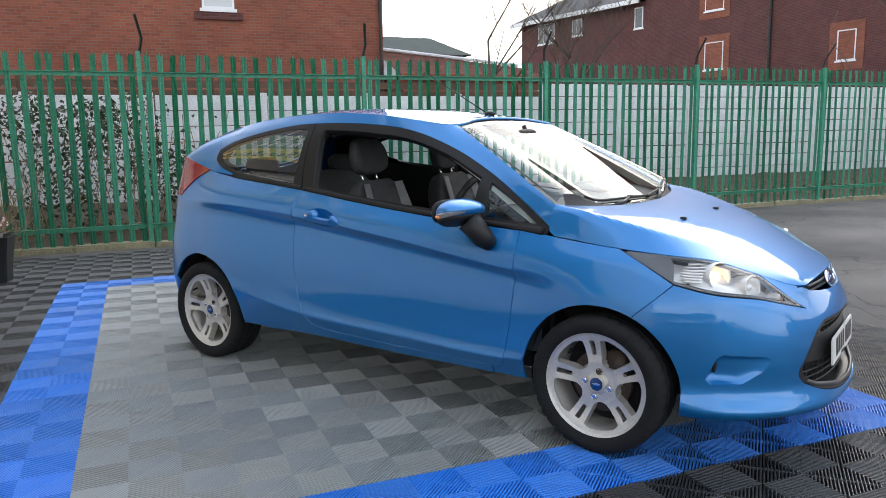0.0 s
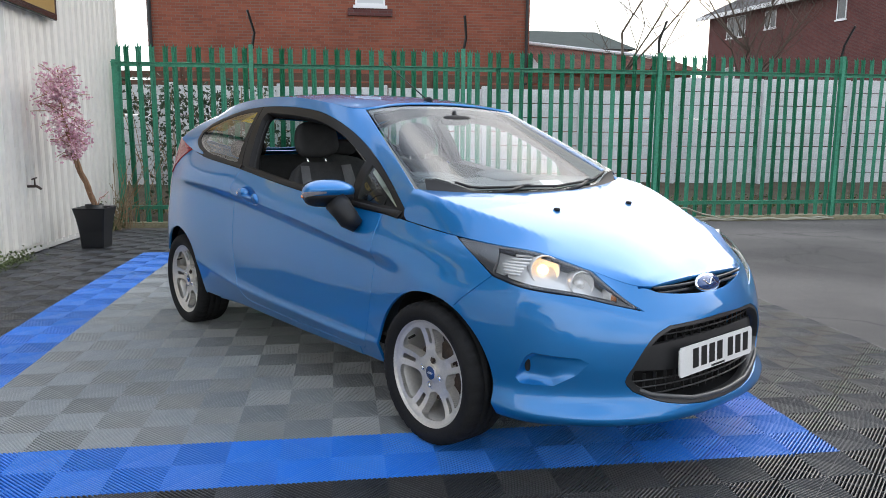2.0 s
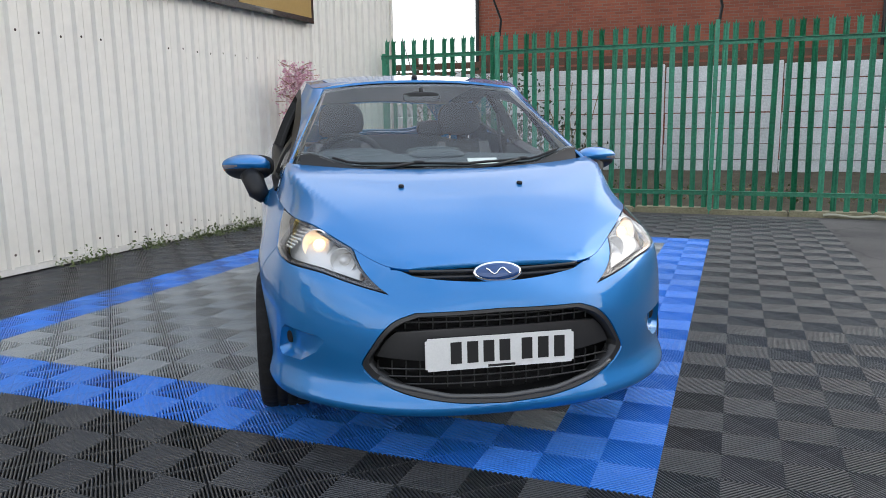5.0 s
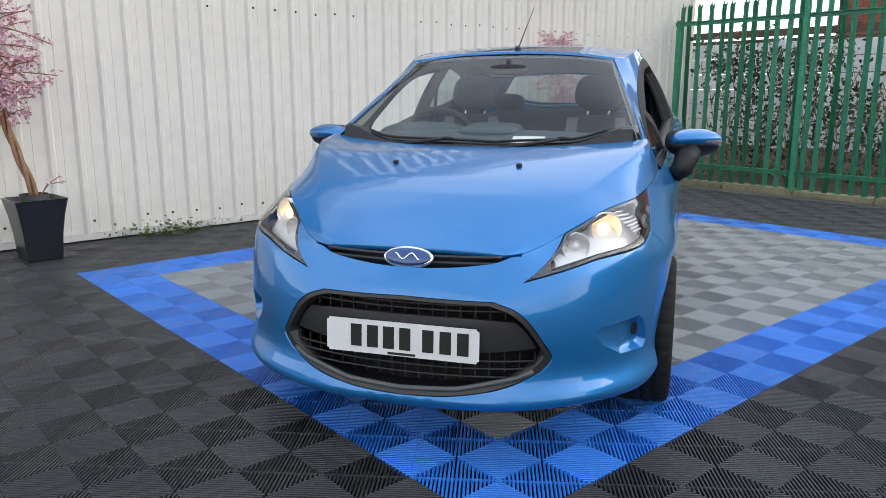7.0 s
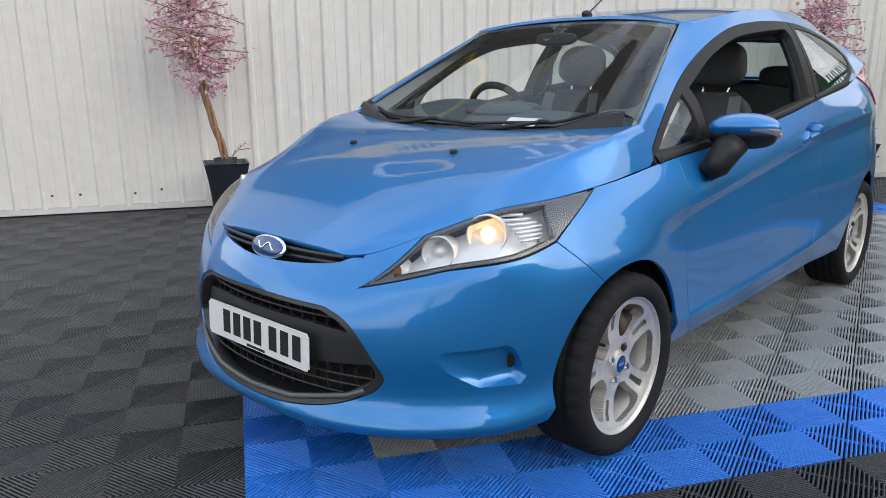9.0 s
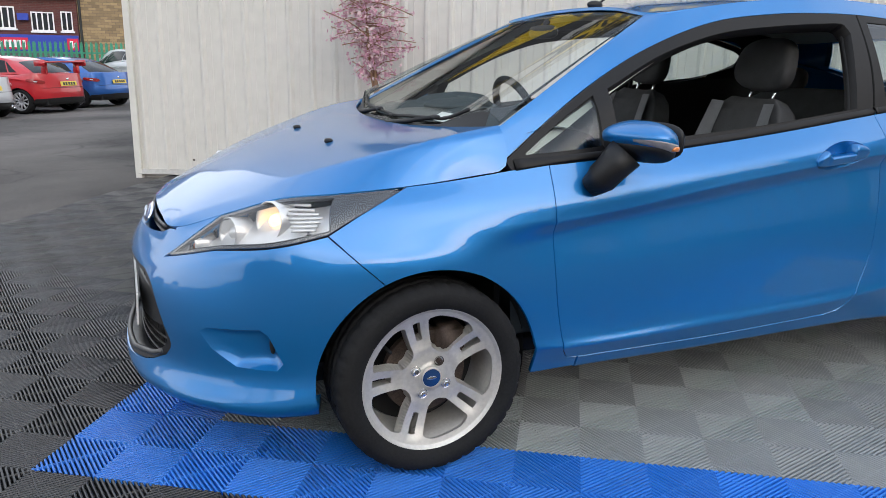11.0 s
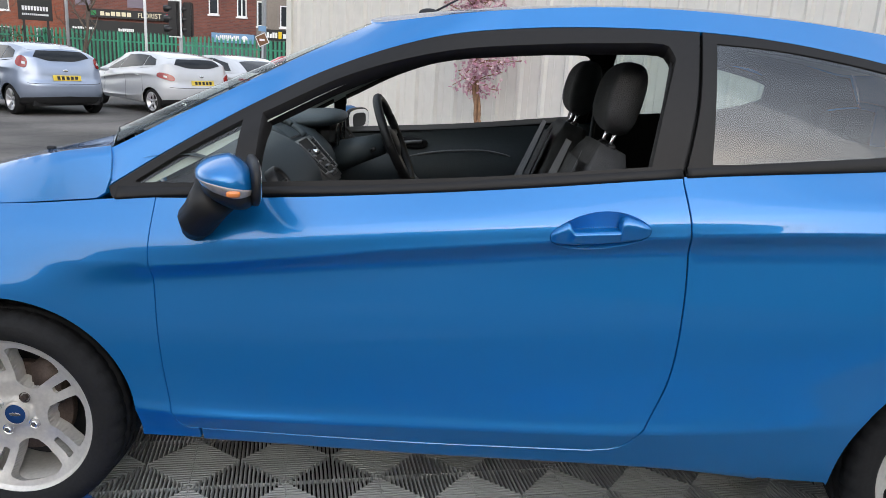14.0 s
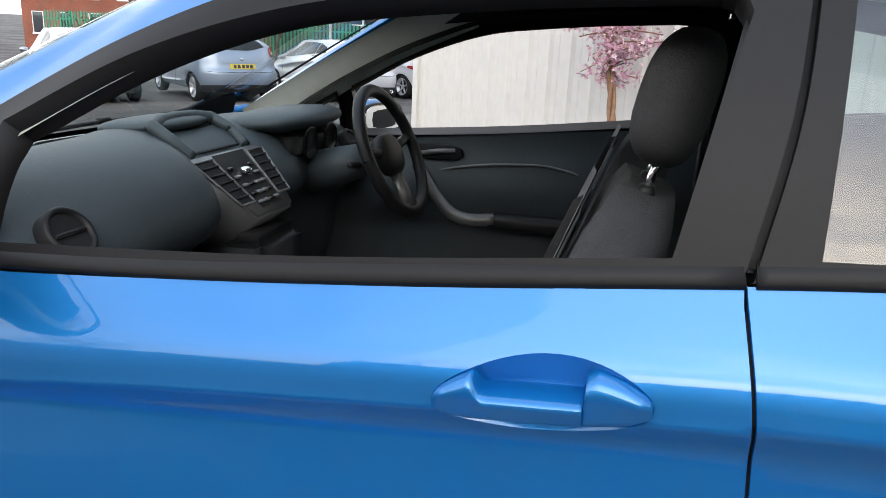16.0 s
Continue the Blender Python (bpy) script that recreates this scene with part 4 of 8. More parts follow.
RIM = 1.055
def wheel(x, side, start, turn):
    hold = new("wheel_pivot")
    bm = bmesh.new()
    lathe(bm, [(r * RIM, h) for r, h in ((.197, .079), (.202, .083), (.2045, .088), (.209, .089), (.210, .086), (.206, .07), (.193, .05), (.188, .0), (.186, -.085))], 96)
    rim = part("wheel", bm, M_ALLOY, car, "silver five twin-spoke alloy wheel", smooth=True)
    face = wheel_face("spokes", rim, start)
    face.matrix_basis = Matrix(((RIM, 0, 0, 0), (0, 0, 1, 0), (0, RIM, 0, 0), (0, 0, 0, 1)))
    face.data.flip_normals()
    bm = bmesh.new()
    rings = lathe(bm, [(.2905 - (.2905 - r) * .867, h) for r, h in tyre_profile()], 180)
    for i, ring in enumerate(rings):
        if 4 <= i <= 6 or 17 <= i <= 20:
            for k, v in enumerate(ring):
                if k % 5 == 0:
                    s = 0.98
                    v.co.x *= s; v.co.z *= s
        elif 9 <= i <= 14:
            for k, v in enumerate(ring):
                if (k + i) % 6 == 0 and i in (9, 10, 13, 14):
                    v.co.x *= .985; v.co.z *= .985
    part("tyre", bm, M_RUBBER, rim, smooth=True)
    bm = bmesh.new(); lathe(bm, [(.03, .03), (.06, .03), (.065, .012), (.128, .012), (.13, .008), (.13, -.008), (.128, -.012), (.02, -.012)], 64)
    part("brake_disc", bm, M_STEEL, rim, "rusty steel brake disc", smooth=False)
    bm = bmesh.new(); lathe(bm, [(.19, -.07), (.12, -.075), (.001, -.075)], 48); part("wheel_inside", bm, M_DARK, rim)
    bm = bmesh.new(); box(bm, -.12, -.03, -.045, .04, .02, .14); bmesh.ops.bevel(bm, geom=bm.edges[:], offset=.012, segments=2, affect="EDGES")
    part("brake_caliper", bm, M_STEEL, rim, smooth=True)
    bm = bmesh.new(); lathe(bm, [(.0315, .056), (.0315, .0665), (.029, .0685), (.0275, .0675)], 40); part("cap_ring", bm, M_ALLOY, rim, smooth=True)
    bm = bmesh.new(); rr = lathe(bm, [(.0285, .066), (.015, .0688), (.001, .0692)], 40); part("centre_cap", bm, M_BADGE, rim, "blue centre cap", smooth=True)
    bm = bmesh.new(); blob(bm, (0, .0692, 0), (.016, .0008, .005)); part("cap_mark", bm, M_CHROME, rim, smooth=True)
    for k in range(4):
        a = radians(turn + 90 * k)
        c = (.054 * math.cos(a), 0, .054 * math.sin(a))
        bm = bmesh.new(); lathe(bm, [(.0145, .0595), (.0150, .0615), (.0135, .0605), (.0125, .058)], 20, at=c)
        rr = lathe(bm, [(.0095, .055), (.0095, .067), (.0075, .0685), (.0005, .0690)], 6, at=c)
        part("wheel_nut", bm, M_STEEL if k == 1 else M_CHROME, rim)
    a = radians(start - 36)
    bm = bmesh.new(); tube(bm, [(.176 * math.cos(a), .05, .176 * math.sin(a)), (.168 * math.cos(a), .085, .168 * math.sin(a))], .005); part("valve", bm, M_RUBBER, rim, smooth=True)
    rim.matrix_basis = Matrix.Translation((x, side * .735, .2895)) @ (Matrix() if side > 0 else Matrix.Rotation(math.pi, 4, "Z"))
    bpy.data.objects.remove(hold)

wheel(1.2445, 1, 74, 28)
wheel(1.2445, -1, 82, 10)
wheel(-1.2445, 1, 70, 40)
wheel(-1.2445, -1, 76, 30)
for x, r in ((1.2445, .345), (-1.2445, .352)):
    for flip in (False, True):
        def well(bm):
            rows = [(r, .775), (r, .60), (r - .01, .42)]
            grid_patch(bm, lambda a, b: (x + (rr := float(np.interp(b, [0, .5, 1], [r, r, r - .02]))) * math.cos(math.pi * (1.12 * a - .06)), .772 - .36 * b - (.05 * abs(math.cos(math.pi * (1.12 * a - .06))) ** 4 if b < .2 and x > 0 else 0), .29 + rr * math.sin(math.pi * (1.12 * a - .06))), 30, 6)
            v = [bm.verts.new((x + .34 * math.cos(math.pi * k / 12), .42, .29 + .34 * math.sin(math.pi * k / 12))) for k in range(13)]
            bm.faces.new(v)
        fit_part("wheel_arch_liner", well, M_DARK, car, flip)
bm = bmesh.new(); box(bm, -1.75, 1.75, -.60, .60, .24, .30); part("underbody", bm, M_DARK, car)
# ---- lamps ----
lamp_out = outline(LOWER, ("side", [(1.300, .842), (1.42, .784), (1.530, .726)]), ("side", [(1.530, .726), (1.64, .704), (1.750, .686)]), ("front", [(.585, .672), (.48, .640), (.375, .612)]),
    ("uv", [LOWER.find("front", .375, .612), (LAMP_U + .006, v_of(8.96))]), ("uv", [(LAMP_U + .006, v_of(8.96)), (LOWER.find("side", 1.30, .845)[0], v_of(8.96))]))
M_BROW = mat("gloss_black_lamp_brow", (0.04, 0.043, 0.05), 0.15, coat=1.0)
for flip in (False, True):
    back = panel("headlamp", LOWER, lamp_out, M_REFLECTOR, car, gap=-0.003, lift=-0.055, depth=0, flip=flip, label="clear headlamp with chrome reflectors, lit")
    rim_ob = panel("lamp_rim", LOWER, lamp_out, M_BROW, back, holes=[inset(lamp_out, .012)], gap=0.001, lift=-0.002, depth=0.012, flip=flip)
    brow = outline(LOWER, ("side", [(1.300, .840), (1.42, .782), (1.528, .728)]), ("side", [(1.528, .728), (1.515, .79), (1.47, .842)]), ("uv", [(LOWER.find("side", 1.47, .842)[0], v_of(8.9)), (LOWER.find("side", 1.31, .845)[0], v_of(8.9))]))
    panel("lamp_brow", LOWER, brow, M_BROW, back, gap=0.002, lift=-0.003, depth=0.02, flip=flip)
    panel("lens", LOWER, lamp_out, M_LENS, back, gap=0.0022, lift=0.001, depth=0.004, flip=flip)
    for k in range(7):
        z0 = .745 + .0105 * k
        def rib(bm):
            pts = []
            for x in np.linspace(1.535 + .008 * abs(k - 3), 1.625, 6):
                uu, vv = (np.array([q]) for q in LOWER.find("side", x, z0))
                pts.append(LOWER.at(uu, vv)[0] - LOWER.normal(uu, vv)[0] * .022)
            tube(bm, pts, .0046, 6)
        fit_part("reflector_rib", rib, M_REFLECTOR, back, flip)
    tip = outline(LOWER, ("front", [(.384, .618), (.43, .629), (.462, .640)]), ("front", [(.462, .640), (.438, .672)]), ("front", [(.438, .672), (.384, .618)]))
    panel("lamp_tip", LOWER, tip, M_BROW, back, gap=0.0, lift=-0.012, depth=0.01, flip=flip)
    bowls = [((1.660, .600, .744), .052, (.86, .46, .10)), ((1.762, .512, .697), .043, (.92, .38, .10)), ((1.858, .430, .652), .028, (.95, .3, .05))]
    for c, r, d in bowls:
        def bowl(bm, r=r):
            lathe(bm, [(r + .002, -.06), (r + .005, .004), (r + .003, .006), (r, .0), (r * .86, -.03), (r * .55, -.055), (r * .2, -.066), (.001, -.067)], 32, axis="x")
        ob = fit_part("reflector", bowl, M_REFLECTOR, back)
        dv = Vector((d[0], d[1] * (-1 if flip else 1), d[2])).normalized()
        ob.matrix_basis = Matrix.Translation((c[0], -c[1] if flip else c[1], c[2])) @ dv.to_track_quat("X", "Z").to_matrix().to_4x4()
        bulb = fit_part("bulb", lambda bm, r=r: blob(bm, (-.026, 0, 0), (.026, .021, .021)), M_BULB if r > .05 else M_REFLECTOR if r > .04 else M_AMBER, back)
        bulb.matrix_basis = ob.matrix_basis.copy()

# ---- grille, plate, badge ----
g_out = outline(LOWER, ("front", GRILLE[0:2]), ("front", GRILLE[1:6]), ("front", GRILLE[5:9]), ("uv", [(0.0, LOWER.find("front", 0, .242)[1]), (0.0, LOWER.find("front", 0, .561)[1])]))
MOUTH = [(0, .548), (.28, .540), (.345, .515), (.425, .425), (.448, .375), (.425, .345), (.36, .312), (.18, .278), (0, .270)]
m_half = outline(LOWER, ("front", MOUTH[0:2]), ("front", MOUTH[1:6]), ("front", MOUTH[5:9]))
M_GRILLE = mat("grey_black_grille_plastic", (0.026, 0.026, 0.027), 0.38, var=0.15, scale=8)
ring_poly = np.concatenate([outline(LOWER, ("front", GRILLE[0:2]), ("front", GRILLE[1:6]), ("front", GRILLE[5:9])), m_half[::-1]])
surround = panel("grille_surround", LOWER, ring_poly, M_GRILLE, car, both=True, gap=0.0015, lift=-0.004, depth=0.05, res=0.014)
band_poly = outline(LOWER, ("front", [(0, .497), (.25, .494), (.365, .484)]), ("front", [(.365, .484), (.40, .45), (.432, .392)]), ("front", [(.432, .392), (.25, .378), (0, .372)]))
band = panel("number_plate_band", LOWER, band_poly, M_GRILLE, surround, both=True, gap=0, lift=-0.032, depth=0.03, res=0.014)
fit_part("grille_backing", lambda bm: grid_patch(bm, lambda a, b: (1.90 - 0.55 * (2 * (a - .5) * .47) ** 2, (a - .5) * .96, .20 + b * .37), 24, 2), M_DARK, surround)
fit_part("grille_floor", lambda bm: grid_patch(bm, lambda a, b: (1.72 + .30 * b - .55 * (2 * (a - .5) * .44) ** 2 * b, (a - .5) * .90, .232 + .03 * abs(2 * a - 1) ** 2 + .004 * b), 24, 2), M_DARK, surround)
def grille_bar(z, ymax, t=.007):
    def make(bm):
        n = 28
        pts = []
        for k in range(n + 1):
            y = -ymax + 2 * ymax * k / n
            p = LOWER.at(*[np.array([q]) for q in LOWER.find("front", abs(y), z)])[0]
            pts.append((p[0] - .035, y, z))
        tube(bm, pts, t, 8)
    return make
for z, ym in ((.532, .30), (.515, .335), (.352, .43), (.326, .40), (.300, .33)):
    fit_part("grille_bar", grille_bar(z, ym, .0032), M_GRILLE, surround)
for k in range(-9, 10):
    y = k * .046
    zl = float(np.interp(abs(y), [0, .18, .36, .43], [.28, .287, .322, .35]))
    p = LOWER.at(*[np.array([q]) for q in LOWER.find("front", abs(y), .34)])[0]
    fit_part("grille_fin", lambda bm: box(bm, p[0] - .046, p[0] - .0345, y - .0015, y + .0015, zl, .378), M_GRILLE, surround, smooth=False)
    if abs(y) < .33:
        fit_part("grille_fin", lambda bm: box(bm, p[0] - .052, p[0] - .04, y - .0015, y + .0015, .49, .545), M_GRILLE, surround, smooth=False)

def mouth_lip(bm):
    pts = []
    for y in np.linspace(-.415, .415, 41):
        z = float(np.interp(abs(y), [0, .185, .37, .415], [.262, .270, .307, .328]))
        p = LOWER.at(*[np.array([q]) for q in LOWER.find("front", abs(y), z)])[0]
        pts.append((p[0] - .004, y, z))
    tube(bm, pts, .009, 8)
fit_part("mouth_lip", mouth_lip, mat("grey_lip_plastic", (0.085, 0.085, 0.085), 0.3, var=.1, scale=9), surround, label="satin grey lower grille lip")
plate = fit_part("number_plate", lambda bm: (box(bm, -.003, .003, -.26, .26, -.0555, .0555), bmesh.ops.bevel(bm, geom=[e for e in bm.edges if abs(e.verts[0].co.x - e.verts[1].co.x) > .004], offset=.008, segments=3, affect="EDGES")), M_PLATE, car, label="white number plate with black bars", smooth=False)
plate.matrix_basis = Matrix.Translation((2.024, -.006, .412)) @ Matrix.Rotation(radians(-3), 4, "Y")
for y in (-.155, -.098, -.042, .014, .092, .150, .208):
    b = fit_part("plate_bar", lambda bm: box(bm, 0, .0012, y - .019, y + .019, -.034, .040), M_INK, plate, smooth=False)
    b.location = (.0031, 0, 0)
b = fit_part("plate_bar", lambda bm: box(bm, .0031, .0043, -.045, .05, -.052, -.044), M_INK, plate, smooth=False)

slot = fit_part("upper_grille", lambda bm: grid_patch(bm, lambda a, b: (1.915 - 0.34 * (2 * (a - .5) * .36) ** 2, (a - .5) * .72, .62 + b * .09), 24, 2), M_DARK, car)
for z in (.656, .676):
    def bar(bm, z=z):
        tube(bm, [(1.945 - .25 * y * y, y, z + .05 * y * y) for y in np.linspace(-.30, .30, 25)], .006, 8)
    fit_part("grille_bar", bar, M_GRILLE, slot)
badge_at = Matrix.Translation((1.962, 0, .672)) @ Matrix.Rotation(radians(-26), 4, "Y")
badge = fit_part("badge", lambda bm: blob(bm, (0, 0, 0), (.012, .086, .037), (2, 2), 40, 12), M_CHROME, car, label="chrome-rimmed blue oval badge")
badge.matrix_basis = badge_at
fit_part("badge_field", lambda bm: blob(bm, (.0045, 0, 0), (.010, .078, .0305), (2, 2), 40, 12), M_BADGE, badge)
fit_part("badge_mark", lambda bm: tube(bm, [(.0145 - 1.6 * y * y, y, .010 * math.sin(y * 110)) for y in np.linspace(-.042, .042, 24)], .0034, 6), M_CHROME, badge)

# ---- bonnet and windscreen fittings ----
for y in (-.247, .247):
    fit_part("washer_jet", lambda bm: blob(bm, (1.40, y, float(BONNET.f(1.40, y)) + .004), (.014, .011, .008), (3, 3), 16, 8), M_TRIM, car)
def on_screen(y, up, out=.012):
    u, v = UPPER.find("front", abs(y), 0)[0], 0
    i = np.searchsorted(UK, 0)
    uu = np.linspace(0, UK[2], 60)
    vv = np.full(60, G(up))
    P = UPPER.at(uu, vv)
    k = int(np.argmin(abs(P[:, 1] - abs(y))))
    p, n = P[k] + UPPER.normal(uu[k:k + 1], vv[k:k + 1])[0] * out, None
    return (p[0], math.copysign(p[1], y), p[2])
M_COWL = mat("black_cowl_plastic", (0.014, 0.014, 0.015), 0.55)
def cowl(bm):
    n = 30
    rows = []
    for k in range(n + 1):
        y = -.64 + 1.28 * k / n
        xb = float(np.interp(abs(y), [0, .18, .36, .50, .64], [1.155, 1.148, 1.122, 1.088, 1.034]))
        zb = float(BONNET.f(xb, y)) - .012
        q = on_screen(y, .03, .003)
        rows.append([bm.verts.new((xb + .02, y, zb - .015)), bm.verts.new((xb - .01, y, zb - .006)), bm.verts.new(q)])
    for a, b in zip(rows, rows[1:]):
        for j in range(2):
            bm.faces.new((a[j], b[j], b[j + 1], a[j + 1]))
fit_part("cowl_panel", cowl, M_COWL, car)
# two wipers parked low on the screen
for y0, y1, hub in ((-.50, .10, -.12), (.05, .54, .36)):
    wip = fit_part("wiper", lambda bm: tube(bm, [on_screen(y0 + (y1 - y0) * k / 10, .05 + .018 * math.sin(math.pi * k / 10), .007) for k in range(11)], .006, 8), M_TRIM, car)
    fit_part("wiper_arm", lambda bm: tube(bm, [on_screen(hub - .24, .004, .004), on_screen(hub - .12, .03, .010), on_screen(hub, .066, .012)], .008, 8, taper=[.012, .009, .006]), M_TRIM, wip)
    fit_part("wiper_joint", lambda bm: blob(bm, on_screen(hub, .066, .012), (.012, .026, .008), (3, 3), 16, 8), M_TRIM, wip)
fit_part("antenna", lambda bm: (tube(bm, [(.235, 0, 1.41), (.20, 0, 1.430), (-.21, 0, 1.665)], .003, 8, taper=[.005, .0035, .0018]), blob(bm, (.238, 0, 1.412), (.035, .016, .016))), M_TRIM, car)

# ---- mirrors ----
M_CLEARLENS = mat("clear_indicator_lens", (0.34, 0.32, 0.31), 0.12, var=0.3, scale=60, coat=1.0)
for flip in (False, True):
    def shell_m(q):
        k = 1 - .38 * max(0, (q.x + .01) / .055)
        return (q.x, q.y, q.z * k + .010 * (q.x / .055))
    cap_ob = fit_part("door_mirror", lambda bm: blob(bm, (.634, .902, .962), (.066, .116, .056), (2.6, 2.3), 36, 20, shell_m), M_BLUE, car, flip, label="blue door mirror on a black foot")
    fit_part("mirror_under", lambda bm: blob(bm, (.628, .898, .938), (.060, .110, .043), (2.8, 2.6), 32, 16, shell_m), M_TRIM, cap_ob, flip)
    fit_part("mirror_edge", lambda bm: blob(bm, (.570, .898, .956), (.014, .110, .054), (3.2, 3.2), 32, 12), M_TRIM, cap_ob, flip)
    fit_part("mirror_glass", lambda bm: blob(bm, (.5605, .898, .956), (.004, .098, .048), (3.2, 3), 32, 10), M_CHROME, cap_ob, flip)
    fit_part("mirror_foot", lambda bm: tube(bm, [(.700, .79, .815), (.695, .825, .845), (.672, .85, .885), (.65, .87, .92)], .04, 16, taper=[.034, .048, .050, .056]), M_TRIM, cap_ob, flip)
    def strip(q):
        f = 1.012 if q.y > .0 else .90
        return (q.x * f, q.y * f, shell_m(Vector((q.x, q.y, min(max(q.z, -.034 + .10 * max(0, .09 - q.y)), -.004 - .10 * max(0, .10 - q.y)))))[2])
    fit_part("mirror_indicator", lambda bm: blob(bm, (.634, .902, .962), (.066, .116, .056), (2.6, 2.3), 48, 24, strip), M_CLEARLENS, cap_ob, flip, label="clear side indicator with an amber bulb")
    fit_part("indicator_bulb", lambda bm: blob(bm, (.622, 1.012, .943), (.016, .010, .008), (3, 3), 16, 8), M_AMBER, cap_ob, flip)
    pivot = Vector((.65, -.83 if flip else .83, .95))
    cap_ob.matrix_basis = Matrix.Translation((.035, 0, .018)) @ Matrix.Translation(pivot) @ Matrix.Rotation(radians(-20 if flip else 20), 4, "Z") @ Matrix.Translation(-pivot)

# ---- door handles: a scooped oval with a pull across it ----
for flip in (False, True):
    def scoop(bm):
        n, m = 48, 10
        rows = []
        for i in range(m + 1):
            r = 1 - i / m
            ring = []
            for k in range(n):
                a = 2 * math.pi * k / n
                uu, vv = (np.array([q]) for q in SCOOP(1.004 * r, a))
                p, nn = LOWER.at(uu, vv)[0], LOWER.normal(uu, vv)[0]
                ring.append(bm.verts.new(p - nn * .036 * (1 - r ** 4) ** .9))
            rows.append(ring)
        for a, b in zip(rows, rows[1:]):
            for k in range(n):
                bm.faces.new((a[k], a[(k + 1) % n], b[(k + 1) % n], b[k]))
    def on_oval(s, h, out):
        """A place over the scoop: s from its front tip to its rear tip, h from its lower to its upper edge, on an even curve from tip to tip."""
        uu, vv = np.array([hc[0] + .119 * s]), np.array([hc[1] + .084 * h + .005 * s])
        p = LOWER.at(uu, vv)[0]
        tips = LOWER.at(np.array([hc[0] - .119, hc[0] + .119]), np.array([hc[1] - .005, hc[1] + .005]))[:, 1]
        return (p[0], float(np.interp(s, [-1, 1], tips)) + .006 + out, p[2])
    def grip(s0, s1, low, high, n):
        def make(bm):
            m, rows = 12, []
            for i in range(n + 1):
                s = s0 + (s1 - s0) * i / n
                lo, hi = low(s), max(high(s), low(s) + .01)
                end = min(1, (1 - abs(s)) / .12)
                col = [(lo, -.050)] + [(lo + (hi - lo) * k / m, end * float(np.interp(k / m, [0, .06, .72, .80, .95, 1], [-.004, .0, .0095, .0095, .005, .001]))) for k in range(m + 1)] + [(hi, -.050)]
                rows.append([bm.verts.new(on_oval(s, h, o)) for h, o in col])
            for a, b in zip(rows, rows[1:]):
                for k in range(len(a) - 1):
                    bm.faces.new((a[k], b[k], b[k + 1], a[k + 1]))
            bm.faces.new(rows[0]); bm.faces.new(rows[-1][::-1])
        return make
    rim_h = lambda s: math.sqrt(max(0.0, 1 - s * s))
    lower = lambda s: -(.56 + .34 * abs(s) ** 3) * rim_h(s)
    step_down = lambda s: float(np.interp(s, [-1, -.72, -.60, -.52, .5], [.93, .93, .62, .24, .14]))
    hd = fit_part("door_handle", grip(-.985, .395, lower, lambda s: min(.93 * rim_h(s), step_down(s)), 40), M_BLUE, car, flip, label="body-coloured door handle")
    fit_part("handle_end", grip(.405, .985, lower, lambda s: .93 * rim_h(s) * float(np.interp(s, [.4, .5, 1], [.80, .93, .95])), 18), M_BLUE, hd, flip)
    fit_part("handle_scoop", scoop, M_BLUE, hd, flip)
    if flip:
        fit_part("key_lock", lambda bm: lathe(bm, [(.009, .862), (.008, .866), (.001, .866)], 16, at=(-.335, 0, .908)), M_CHROME, hd, flip)

# ---- cabin ----
def rbox(bm, x0, x1, y0, y1, z0, z1, r=.02, segs=3):
    box(bm, x0, x1, y0, y1, z0, z1)
    bmesh.ops.bevel(bm, geom=bm.edges[:], offset=r, segments=segs, affect="EDGES")
fit_part("cabin_floor", lambda bm: box(bm, -1.6, 1.0, -.70, .70, .30, .33), M_DARK, car, smooth=False)
fit_part("bulkhead", lambda bm: box(bm, .98, 1.0, -.70, .70, .33, .86), M_DARK, car, smooth=False)
def dash(bm):
    prof = chain([(1.06, .950), (.96, .995), (.86, 1.022), (.76, 1.026), (.67, 1.008), (.60, .965), (.555, .912), (.545, .868), (.57, .828), (.63, .78), (.66, .65), (.70, .50)], .03)
    n, rows = 40, []
    for k in range(n + 1):
        y = -.70 + 1.40 * k / n
        back = .075 * max(0.0, 1 - (abs(y) / .19) ** 4) + .03 * (abs(y) / .7) ** 4 + (.05 * max(0.0, 1 - (abs(y + .37) / .22) ** 2))
        rows.append([bm.verts.new((p[0] + back * min(1, max(0, (1.0 - p[0]) / .3)), y, p[1] - .03 * (abs(y) / .7) ** 2)) for p in prof])
    for a, b in zip(rows, rows[1:]):
        for i in range(len(prof) - 1):
            bm.faces.new((a[i], b[i], b[i + 1], a[i + 1]))
dash_ob = fit_part("dashboard", dash, M_DASH, car, label="dark grey dashboard with silver centre console")
fit_part("instrument_hood", lambda bm: blob(bm, (.69, -.37, 1.012), (.13, .20, .036), (3.2, 2.2), 36, 14, lambda q: (q.x + .25 * q.y * q.y, q.y, q.z - .10 * q.x)), M_DASH, dash_ob)
clus = fit_part("instrument_panel", lambda bm: rbox(bm, .585, .66, -.50, -.24, .915, 1.0, .02), M_DARK, dash_ob)
for y in (-.435, -.305):
    fit_part("dial", lambda bm: lathe(bm, [(.046, .583), (.043, .579), (.038, .583), (.001, .583)], 28, axis="x", at=(0, y, .96)), M_INKBAND, clus)
def on_console(a, b, h=0.0):
    """A place on the slanting console face: a across, b from its top to its lower end, h out of it."""
    return Vector((.655 - .125 * b - .677 * h, a * (.162 - .052 * b), .968 - .118 * b + .736 * h))
